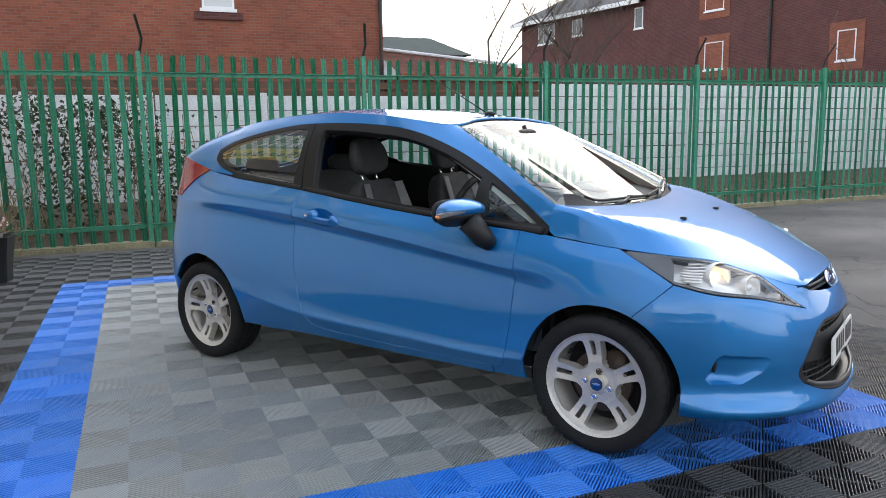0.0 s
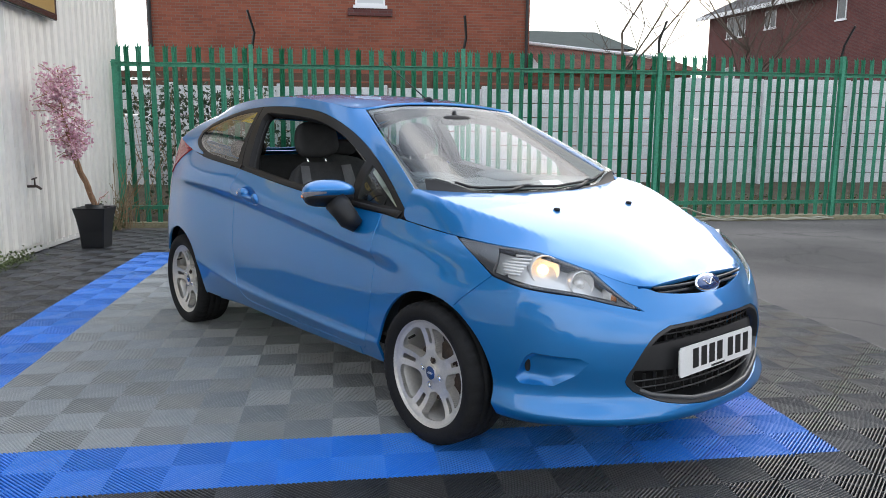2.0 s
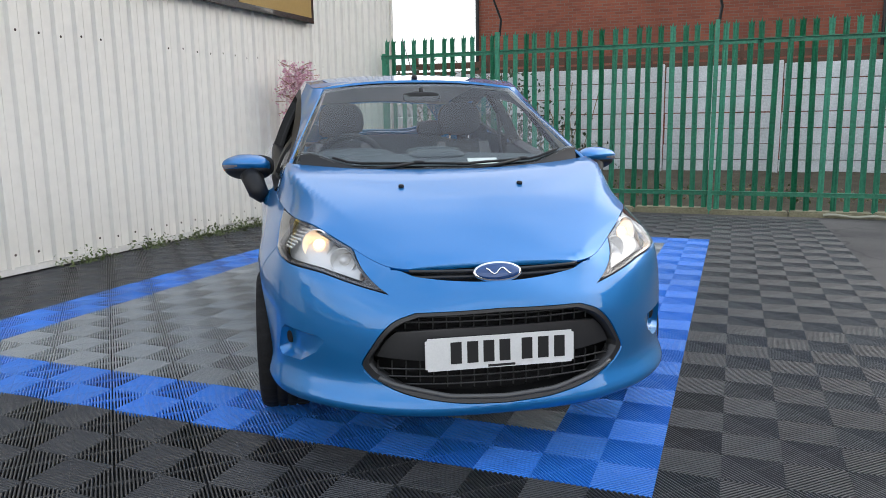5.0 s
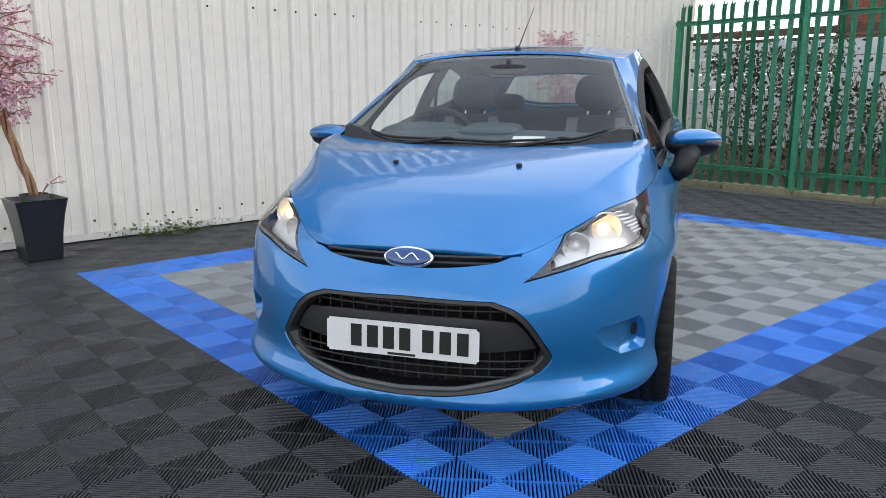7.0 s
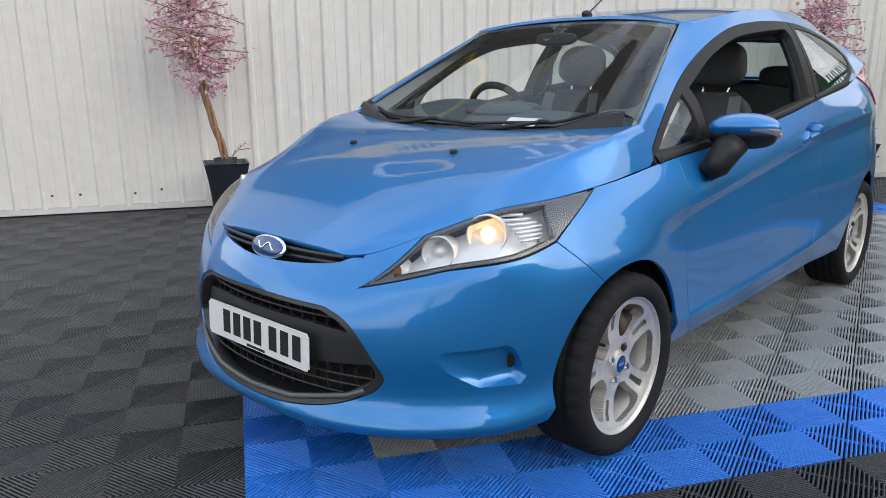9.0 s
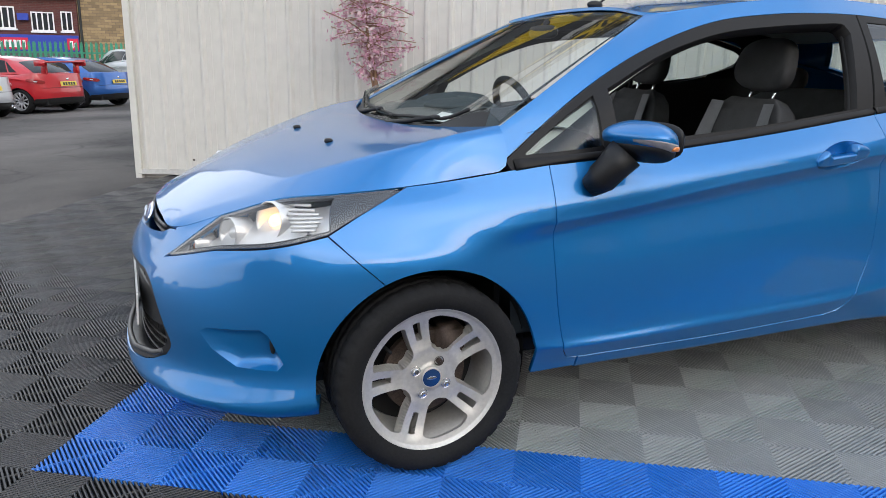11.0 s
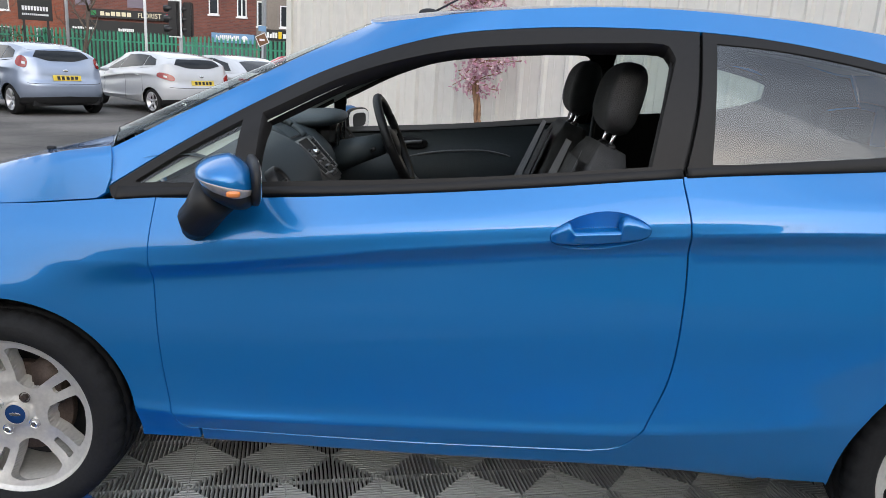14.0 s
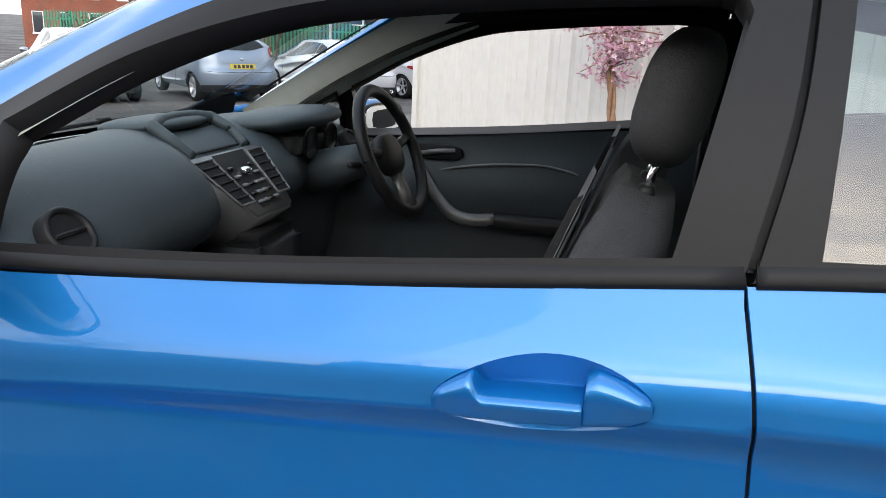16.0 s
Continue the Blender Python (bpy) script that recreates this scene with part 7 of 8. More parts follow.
SAL_TOP = {7: .925, 8: .95, 9: .975, 10: .985, 11: .99, 12: .99, 13: .99}
def saloon_section(i, sec):
    if i < 7:
        return sec
    z9, t = sec[9][1], SAL_TOP[i]
    return [(d * (.35 if i > 9 and k > 5 else 1), z if z < .6 else .6 + (z - .6) * (t - .6) / (z9 - .6)) for k, (d, z) in enumerate(sec)]
def loft(foot, head):
    net = []
    for i, (f, h, b) in enumerate(zip(foot, head, BULGE)):
        f, h = Vector(f), Vector(h)
        along = Vector(foot[min(i + 1, len(foot) - 1)]) - Vector(foot[max(i - 1, 0)])
        if i in (0, len(foot) - 1):
            along = Vector((0, 1, 0)) * (1 if i == 0 else -1)
        n = along.cross(h - f).normalized()
        net.append([f.lerp(h, v) + n * b * 4 * v * (1 - v) for v in np.linspace(0, 1, 6)])
    return Shell(net, 3)
SAL_LOWER = Shell([[(x - d * math.cos(radians(a)), y - d * math.sin(radians(a)) if y else 0, z) for d, z in saloon_section(i, sec)] for i, ((x, y, a), sec) in enumerate(zip(PLAN, SECTION))], 4, ((3, 1.0), (6, .6), (7, 1.0)))
SAL_FOOT = FOOT[:5] + [(.40, .772, .915), (-.45, .78, .945), (-.95, .765, .965), (-1.2445, .735, .975), (-1.45, .62, .985), (-1.50, .45, .985), (-1.52, .25, .985), (-1.53, 0, .985)]
SAL_HEAD = [(.335, 0, 1.37), (.345, .30, 1.36), (.365, .5, 1.335), (.335, .54, 1.335), (.18, .57, 1.36), (-.05, .575, 1.375), (-.45, .565, 1.365), (-.70, .545, 1.335), (-.85, .52, 1.30), (-.93, .49, 1.275), (-.95, .35, 1.29), (-.96, .18, 1.30), (-.96, 0, 1.30)]
SAL_UPPER = loft(SAL_FOOT, SAL_HEAD)

def road_wheel(parent, x, side, spokes, dark):
    bm = bmesh.new()
    lathe(bm, [(.215, -.08), (.25, -.10), (.285, -.085), (.305, -.06), (.305, .06), (.285, .085), (.25, .10), (.222, .085)], 40)
    w = part("wheel", bm, M_RUBBER, parent, smooth=True)
    bm = bmesh.new(); lathe(bm, [(.226, .085), (.214, .092), (.205, .08), (.19, .0), (.05, -.02), (.001, -.02)], 40); part("rim", bm, M_DKRIM if dark else M_RIM, w, smooth=True)
    bm = bmesh.new(); lathe(bm, [(.185, .01), (.001, .012)], 32); part("wheel_inside", bm, M_DARK, w)
    for k in range(spokes):
        a = 2 * math.pi * k / spokes + .3
        bm = bmesh.new(); tube(bm, [(.03 * math.cos(a), .05, .03 * math.sin(a)), (.12 * math.cos(a), .058, .12 * math.sin(a)), (.207 * math.cos(a), .075, .207 * math.sin(a))], .02, 6, taper=[.026, .02, .022])
        part("spoke", bm, M_DKRIM if dark else M_RIM, w, smooth=True)
    bm = bmesh.new(); lathe(bm, [(.05, .04), (.045, .065), (.001, .07)], 20); part("hub", bm, M_DKRIM if dark else M_RIM, w, smooth=True)
    w.matrix_basis = Matrix.Translation((x, side * .735, .305)) @ (Matrix() if side > 0 else Matrix.Rotation(math.pi, 4, "Z"))

def parked(shape, paint, at, heading, size, label, doors=2, spokes=5, dark=False, wing=False, high_lamp=False, exhaust=False):
    """A parked car with its rear wheel on the side seen standing at the given place."""
    low, up = (LOWER, UPPER) if shape == "hatch" else (SAL_LOWER, SAL_UPPER)
    at = (1.0 + 1.123 * (at[0] - 1.0), 2.93 + 1.123 * (at[1] - 2.93))
    S = Matrix.Diagonal((size[0], size[1], size[2] * .94, 1))
    M = PAD @ Matrix.Translation((at[0], at[1], ground_z(*at) - .02)) @ Matrix.Rotation(radians(heading), 4, "Z") @ S @ Matrix.Translation((1.2445, -.82, 0))
    root = thing("parked_car", label, "car", group="cars parked across the yard", at=M)
    K, uk = low.keys, up.keys
    hi = low.vmax
    paint_part = lambda *a, **k: panel(*a, res=.05, **k)
    body = paint_part("body", low, outline(low, ("uv", [(0, hi), (0, 0)]), ("uv", [(0, 0), (low.find("side", 1.60, .27)[0], 0)]), ("side", arc(*ARCH_F, R_F, 0, 184)), ("side", [(.89, .25), (-.88, .262)]),
        ("side", arc(*ARCH_R, R_R, -4, 150 + 24)[::-1][::-1]), ("uv", [(K[10] - .06, 0), (low.umax, 0)]), ("uv", [(low.umax, 0), (low.umax, hi)]), ("uv", [(low.umax, hi), (0, hi)])), paint, root, both=True, gap=0)
    ob = new("bonnet", bonnet.data); ob.parent = root
    ob.data = bonnet.data.copy(); ob.data.materials.clear(); ob.data.materials.append(paint)
    if shape == "hatch":
        ob = new("roof", roof.data.copy()); ob.parent = root; ob.data.materials.clear(); ob.data.materials.append(paint)
        rear = [(uk[10] * .985, G(.08)), (up.umax, G(.04)), (up.umax, G(.86)), (uk[10] * .985, G(.82))]
    else:
        top = up.at(np.linspace(0, up.umax, 70), np.full(70, up.vmax))
        rh = chain([(p[0], p[1]) for p in top], step=.04)
        ye = lambda x: float(np.interp(x, [-.96, -.5, 0, .37], [.50, .565, .575, .50]))
        ze = lambda x: float(np.interp(x, [-.96, -.85, -.70, -.45, -.05, .18, .37], [1.272, 1.30, 1.335, 1.365, 1.375, 1.36, 1.333]))
        panel("roof", Sheet(lambda x, y: ze(x) + .032 * (1 - min(abs(y) / ye(x), 1.02) ** 2.4)), np.concatenate([rh, [(x, -y) for x, y in rh[::-1][1:-1]]]), paint, root, res=.06, gap=0)
        edge = low.at(np.linspace(K[9], low.umax, 30), np.full(30, hi))
        dk = [(f[0] + .03, f[1]) for f in SAL_FOOT[:7:-1]] + [(p[0], p[1]) for p in edge[1:]]
        dk = np.array(dk)
        panel("boot_lid", Sheet(lambda x, y: float(np.interp(x, [-1.95, -1.85, -1.5, -1.2], [.985, .995, .99, .975]))), np.concatenate([dk, [(x, -y) for x, y in dk[::-1][1:-1]]]), paint, root, res=.08, gap=0, depth=.02)
        rear = [(uk[9] + .05, G(.06)), (up.umax, G(.04)), (up.umax, G(.93)), (uk[9] + .05, G(.9))]
    rp = np.concatenate([chain([rear[i], rear[(i + 1) % 4]])[:-1] for i in range(4)])
    ring = np.array([(0, G(.02)), (uk[2] * .97, G(.02)), (uk[2] * .97, G(.97)), (0, G(.97))])
    panel("windscreen", up, np.concatenate([chain(ring[[i, (i + 1) % 4]])[:-1] for i in range(4)]), M_DKGLASS, root, both=True, gap=0, res=.08, depth=0)
    panel("cabin_shell", up, outline(up, ("uv", [(uk[2] * .95, 0), (up.umax, 0)]), ("uv", [(up.umax, 0), (up.umax, up.vmax)]), ("uv", [(up.umax, up.vmax), (uk[2] * .95, up.vmax)])), paint, root, both=True, gap=0, res=.06, depth=0)
    panel("rear_window", up, rp, M_DKGLASS, root, both=True, gap=0, lift=.006, depth=.006, res=.06)
    wl = .035 if shape == "hatch" else .03
    for flip in (False, True):
        tail = uk[8] if shape == "hatch" else uk[8] - .06
        cuts = [uk[3] + .13, uk[5] + .35, tail] if doors == 1 else [uk[3] + .12, uk[5] + .12, uk[6] + .38, tail + .05]
        for a, b in zip(cuts, cuts[1:]):
            last = b == cuts[-1]
            first = a == cuts[0]
            pts = [(a, G(.10)), (b - .03, G(.10)), (b - (.12 if last else .03), G(.62 if last else .84)), (a + (.50 if first else .0), G(.84)), (a + (.22 if first else 0), G(.46 if first else .5))]
            pts = [p for p in pts]
            panel("side_window", up, np.concatenate([chain([pts[i], pts[(i + 1) % len(pts)]])[:-1] for i in range(len(pts))]), M_DKGLASS, root, gap=0, lift=.005, depth=.005, res=.06, flip=flip)
        lv = (7.5, 9.0) if high_lamp else (6.35, 7.55)
        lw = (.12, .10) if high_lamp else (.13, .23)
        lc, lr = (K[10] + (lw[1] - lw[0]) / 2, v_of((lv[0] + lv[1]) / 2)), ((lw[0] + lw[1]) / 2 + .02, v_of((lv[1] - lv[0]) / 2))
        ell = [(math.cos(radians(q)), math.sin(radians(q))) for q in range(0, 360, 15)]
        ell = [(math.copysign(abs(c) ** .75, c), math.copysign(abs(s) ** .75, s)) for c, s in ell]
        ring = np.array([(lc[0] + lr[0] * c, min(lc[1] + lr[1] * (s - .22 * c), low.vmax)) for c, s in ell])
        lamp = panel("tail_lamp", low, ring, M_REDLENS, root, gap=0, lift=.022, depth=.03, res=.05, flip=flip)
        panel("reversing_lamp", low, np.array([(K[10] + .02, v_of(lv[0] + .45)), (K[10] + .09, v_of(lv[0] + .4)), (K[10] + .09, v_of(lv[0] + .75)), (K[10] + .02, v_of(lv[0] + .8))]), M_PWHITE, lamp, gap=0, lift=.026, depth=.004, res=.05, flip=flip)
        for x in ((-.30,) if doors == 1 else (.12, -.72)):
            z = float(np.interp(x, [-.8, .2], [.90, .85])) if shape == "hatch" else .84
            fit_part("door_handle", lambda bm: blob(bm, (x, .862, z), (.085, .016, .014), (3, 3), 16, 8), paint, root, flip)
        for x in ((-.45, .84) if doors == 1 else (.84, -.18, -.95)):
            pts = [(x, .30), (x - .012, .6), (x + (.04 if x < 0 else 0), .88)]
            fit_part("door_seam", lambda bm: tube(bm, [low.at(*[np.array([w]) for w in low.find("side", *p)])[0] + np.array([0, -.003, 0]) for p in chain(pts, .08)], .006, 4), M_DARK, root, flip)
        fit_part("door_mirror", lambda bm: blob(bm, (.66, .88, .94), (.06, .09, .055), (2.6, 2.4), 20, 10), paint, root, flip)
        for x in (1.2445, -1.2445):
            road_wheel(root, x, -1 if flip else 1, spokes, dark)
            fit_part("wheel_arch_liner", lambda bm: grid_patch(bm, lambda a, b: (x + .35 * math.cos(math.pi * a), .80 - .4 * b, .29 + .35 * math.sin(math.pi * a)), 16, 2), M_DARK, root, flip)
    fit_part("underbody", lambda bm: box(bm, -1.8, 1.8, -.62, .62, .22, .34), M_DARK, root, smooth=False)
    vb = 2.6
    q = [(K[10] - .10, 0), (low.umax, 0), (low.umax, v_of(vb)), (K[10] + .02, v_of(vb - .3)), (K[10] - .06, v_of(1.4))]
    bump_ob = panel("bumper_insert", low, np.concatenate([chain([q[i], q[(i + 1) % 5]])[:-1] for i in range(5)]), M_TRIM, root, both=True, gap=0, lift=.018, depth=.02, res=.06)
    fit_part("boot_seam", lambda bm: tube(bm, [low.at(np.array([K[10] + .16 + (low.umax - K[10] - .16) * k / 12]), np.array([v_of(5.05)]))[0] for k in range(13)] + [low.at(np.array([low.umax + .0]), np.array([v_of(5.05)]))[0]], .006, 4), M_DARK, root)
    fit_part("boot_seam", lambda bm: tube(bm, [low.at(np.array([K[10] + .16 + (low.umax - K[10] - .16) * k / 12]), np.array([v_of(5.05)]))[0] for k in range(13)], .006, 4), M_DARK, root, True)
    zp = .70 if shape == "hatch" else .66
    xp = low.at(*[np.array([w]) for w in (low.umax, v_of(6.2))])[0]
    pl = fit_part("number_plate", lambda bm: rbox(bm, -.008, .004, -.26, .26, -.055, .055, .003, 1), M_YPLATE, root, label="yellow number plate with black bars", smooth=False)
    pl.matrix_basis = Matrix.Translation((xp[0] - .012, 0, xp[2])) @ Matrix.Rotation(radians(14), 4, "Y")
    for y in (-.17, -.09, -.01, .08, .16):
        fit_part("plate_bar", lambda bm: box(bm, -.0105, -.0085, y - .028, y + .028, -.034, .034), M_INK, pl, smooth=False)
    bdg = fit_part("badge", lambda bm: blob(bm, (0, 0, 0), (.008, .045, .03), (2, 2), 16, 8), M_CHROME, root)
    xb = low.at(*[np.array([w]) for w in (low.umax, v_of(7.4))])[0]
    bdg.location = (xb[0] - .004, 0, xb[2])
    if wing:
        w = fit_part("rear_wing", lambda bm: grid_patch(bm, lambda a, b: (-1.62 - .24 * b, -.66 + 1.32 * a, 1.26 + .035 * b + .01 * math.cos((a - .5) * 4)), 20, 3), paint, root, label="big red rear wing")
        bm = bmesh.new(); bm.from_mesh(w.data); bmesh.ops.solidify(bm, geom=bm.faces[:], thickness=.035); bm.to_mesh(w.data); bm.free()
        for y in (-.52, .52):
            fit_part("wing_post", lambda bm: rbox(bm, -1.80, -1.64, y - .03, y + .03, .97, 1.27, .02, 2), paint, w)
        for y in (-.66, .66):
            fit_part("wing_end", lambda bm: rbox(bm, -1.88, -1.58, y - .015, y + .015, 1.17, 1.32, .012, 2), paint, w)
    if exhaust:
        for y in (-.48, .48):
            fit_part("exhaust_pipe", lambda bm: lathe(bm, [(.035, .02), (.04, -.06), (.034, -.062), (.03, 0)], 16, axis="x", at=(-1.86, y, .30)), M_CHROME, root)
    return root

parked("hatch", M_PGREY, (-4.0, -11.6), -97, (1.06, 1.05, 1.04), "silver grey hatchback with black lower bumper parked on tarmac")
parked("hatch", M_PSILVER, (-6.4, -11.0), -97, (1.08, 1.06, 1.04), "silver blue five-door hatchback with tall red tail lamps", high_lamp=True)
parked("hatch", M_PWHITE, (-8.6, -10.0), -98, (1.09, 1.06, .98), "white five-door hatchback with twin exhausts parked on tarmac", exhaust=True)
parked("saloon", M_PWHITE, (-10.8, -10.2), -97, (1.16, 1.09, 1.0), "white coupe with large silver alloy wheels parked on tarmac", doors=1, exhaust=True)
parked("saloon", M_PRED, (-13.1, -10.1), -96, (1.10, 1.03, 1.04), "red sports saloon with a big rear wing", wing=True, spokes=10)
parked("saloon", M_PBLUE2, (-15.2, -10.2), -96, (1.10, 1.04, 1.02), "deep blue coupe parked at the row's end", doors=1)
parked("hatch", M_PWHITE, (-19.4, -11.4), -120, (1.18, 1.13, 1.20), "tall white off-road car with black wheels", dark=True)
parked("saloon", M_PNAVY, (-1.4, -12.0), -97, (1.10, 1.05, 1.03), "dark navy saloon parked at the row's near end")
parked("hatch", M_PWHITE, (1.0, -12.4), -97, (1.05, 1.03, 1.03), "white small hatchback parked beside a navy saloon")

# ---- the street: shops beyond the yard ----
FAC = Matrix.Translation((13.484, -39.231, 0)) @ Matrix.Rotation(math.atan2(.05425, -.99853), 4, "Z")
M_STREETBRICK = brick_mat("dull_street_brick", (0.185, 0.066, 0.048), (0.12, 0.042, 0.034), (0.13, 0.10, 0.09))
M_STONE = brick_mat("sandstone_block", (0.36, 0.26, 0.14), (0.17, 0.12, 0.07), (0.13, 0.10, 0.08), .33, .13)
M_RENDER = mat("grey_brown_render", (0.22, 0.19, 0.165), 0.9, var=0.2, scale=.8)
M_BLUEFASCIA = mat("blue_fascia", (0.02, 0.05, 0.36), 0.35)
M_LTBLUE = mat("pale_blue_fascia", (0.16, 0.30, 0.48), 0.4)
M_BLACKFASCIA = mat("black_shopfront_paint", (0.012, 0.012, 0.013), 0.35)
M_REDVINYL = mat("red_vinyl", (0.6, 0.01, 0.06), 0.4)
M_CREAMV = mat("cream_vinyl", (0.75, 0.68, 0.48), 0.5)
M_BOARD = mat("grey_purple_boarding", (0.19, 0.16, 0.20), 0.8, var=.1, scale=3)
M_SHUTTER = mat("grey_roller_shutter", (0.10, 0.11, 0.12), 0.5, var=.15, scale=2)
GZ = -1.05

def lettering(txt, size, material, parent, m, name="lettering"):
    cu = bpy.data.curves.new(name, "FONT"); cu.body = txt; cu.size = size; cu.extrude = .006; cu.align_x = "CENTER"
    tmp = bpy.data.objects.new(name, cu)
    me = bpy.data.meshes.new_from_object(tmp)
    bpy.data.objects.remove(tmp)
    me.materials.clear(); me.materials.append(material)
    ob = new(name, me); ob.parent = parent; ob.matrix_basis = m
    return ob

def shop(name, label, s0, s1, top, wall, roof_h=1.8, depth=8.0, roof_mat=None):
    t = thing(name, label, "shop", at=FAC)
    bm = bmesh.new(); box(bm, s0, s1, 0, depth, GZ - .3, top); part("wall", bm, wall, t)
    if roof_h:
        bm = bmesh.new()
        v = [bm.verts.new(p) for p in ((s0, -.25, top - .02), (s1, -.25, top - .02), (s1, depth / 2, top + roof_h), (s0, depth / 2, top + roof_h), (s0, depth + .2, top - .02), (s1, depth + .2, top - .02))]
        for f in ((0, 1, 2, 3), (3, 2, 5, 4), (0, 3, 4), (1, 5, 2), (0, 4, 5, 1)):
            bm.faces.new([v[i] for i in f])
        part("roof", bm, roof_mat or M_SLATE, t)
        bm = bmesh.new(); tube(bm, [(s0, -.3, top - .05), (s1, -.3, top - .05)], .07, 6); part("gutter", bm, M_ARM, t)
    return t
def plate_on(parent, name, s0, s1, z0, z1, material, out=.12, y=0):
    bm = bmesh.new(); box(bm, s0, s1, y - out, y, z0, z1)
    return part(name, bm, material, parent)
def bars(parent, s0, s1, z0, z1, n, material, out, seed=1):
    """Plain bars in place of a name."""
    rnd = random.Random(seed)
    w = (s1 - s0) / n
    for k in range(n):
        bm = bmesh.new(); box(bm, s0 + w * k + w * .12, s0 + w * (k + 1) - w * .12, -out - .012, -out - .002, z0, z1 - rnd.choice((0, 0, .25)) * (z1 - z0))
        part("lettering_bar", bm, material, parent)

stone = shop("stone_building", "tall sandstone block gable building beside the shops", 9.75, 12.6, 8.5, M_STONE, 2.0)
bm = bmesh.new(); tube(bm, [(9.85, -.12, GZ), (9.85, -.12, 8.4)], .06, 8); part("drainpipe", bm, M_ARM, stone)
brick_end = shop("brick_building", "tall plain red brick building beyond the sandstone gable", 12.65, 34, 8.0, M_BRICK, 2.0)
bet = shop("betting_shop", "red brick shop with a blue fascia and white windows", 5.08, 9.72, 3.6, M_BRICK2)
f = plate_on(bet, "fascia", 5.35, 9.7, 1.05, 1.8, M_BLUEFASCIA, .25)
plate_on(f, "red_patch", 6.05, 7.55, 1.12, 1.66, M_REDVINYL, .27); bars(f, 6.15, 7.45, 1.22, 1.55, 7, M_SIGNWHT, .27)
plate_on(f, "red_patch", 9.2, 9.69, 1.12, 1.66, M_REDVINYL, .27); bars(f, 9.3, 9.65, 1.22, 1.55, 2, M_SIGNWHT, .27)
plate_on(bet, "shopfront", 5.4, 9.6, GZ, 1.0, M_SHUTTER, .06)
window(bet, 6.0, 7.07, 0, 2.06, 3.05, 4); window(bet, 7.73, 8.7, 0, 1.98, 2.85, 4); window(bet, 9.0, 9.5, 0, 2.0, 2.9, 2)
plate_on(bet, "small_sign", 7.2, 7.65, 2.45, 2.75, M_BLUEFASCIA, .3)
tan = shop("tanning_shop", "grey rendered shop with a black fascia and two windows", 2.06, 5.06, 4.6, M_RENDER)
f = plate_on(tan, "fascia", 2.4, 4.62, 1.48, 2.05, M_BLACKFASCIA, .25); bars(f, 2.7, 3.3, 1.62, 1.9, 4, M_SIGNWHT, .25); bars(f, 3.32, 3.55, 1.6, 1.95, 1, M_SIGNYEL, .25); bars(f, 3.57, 4.0, 1.62, 1.85, 2, M_SIGNWHT, .25)
plate_on(tan, "shopfront", 2.2, 4.9, GZ, 1.44, M_BLACKFASCIA, .06)
window(tan, 2.12, 2.6, 0, 2.19, 3.46); window(tan, 3.37, 3.93, 0, 2.19, 3.3)
hair = shop("hair_shop", "red brick shop with a pale blue fascia", -2.36, 2.04, 4.7, M_STREETBRICK)
f = plate_on(hair, "fascia", -.33, 2.0, 1.22, 1.72, M_LTBLUE, .25); bars(f, -.1, 1.2, 1.34, 1.62, 12, M_SIGNWHT, .25)
bm = bmesh.new(); lathe(bm, [(.17, -.27), (.17, -.285), (.001, -.285)], 20, at=(1.5, 0, 1.47)); part("round_mark", bm, M_SIGNWHT, f)
plate_on(hair, "shopfront", -2.2, 1.95, GZ, 1.16, M_SHUTTER, .06)
window(hair, -.53, -.01, 0, 2.66, 3.64, 1); window(hair, 1.02, 1.54, 0, 2.61, 3.54, 2)
flo = shop("florist_shop", "red brick florist with a black shopfront and boarded windows", -8.7, -2.4, 5.2, M_STREETBRICK)
f = plate_on(flo, "sign_board", -7.1, -2.5, 2.15, 2.60, M_BLACKFASCIA, .2)
plate_on(f, "green_mark", -7.05, -6.75, 2.25, 2.5, mat("green_vinyl", (.02, .2, .06), .5), .205); plate_on(f, "red_mark", -2.85, -2.6, 2.25, 2.5, M_REDVINYL, .205)
lettering("FLORIST", .36, M_CREAMV, f, Matrix.Translation((-3.75, -.215, 2.25)) @ Matrix.Rotation(radians(90), 4, "X"))
bars(f, -6.55, -4.75, 2.26, 2.48, 6, M_CREAMV, .2)
plate_on(flo, "shopfront", -8.5, -2.42, GZ, 2.0, M_BLACKFASCIA, .1); bars(flo, -8.2, -6.9, 1.5, 1.62, 9, M_SIGNWHT, .1); bars(flo, -5.6, -4.7, 1.48, 1.64, 8, M_SIGNWHT, .1)
for s in ((-8.0, -7.1), (-5.06, -4.04)):
    plate_on(flo, "window_board", s[0], s[1], 2.75, 4.0, M_BOARD, .03)
ter = thing("brick_terrace", "long red brick terrace with slate roof down the street", "terrace", at=FAC)
bm = bmesh.new(); box(bm, -34, -9.2, 6, 14, GZ - .3, 4.9); part("wall", bm, M_BRICK, ter)
bm = bmesh.new()
v = [bm.verts.new(p) for p in ((-34, 5.7, 4.85), (-9.2, 5.7, 4.85), (-9.2, 10, 7.0), (-34, 10, 7.0))]
bm.faces.new(v); bmesh.ops.solidify(bm, geom=bm.faces[:], thickness=.1); part("roof", bm, M_SLATE, ter)
for k in range(9):
    s = -33 + 2.7 * k
    window(ter, s, s + 1.0, 6, 2.4, 3.9); window(ter, s, s + 1.1, 6, -.2, 1.4)

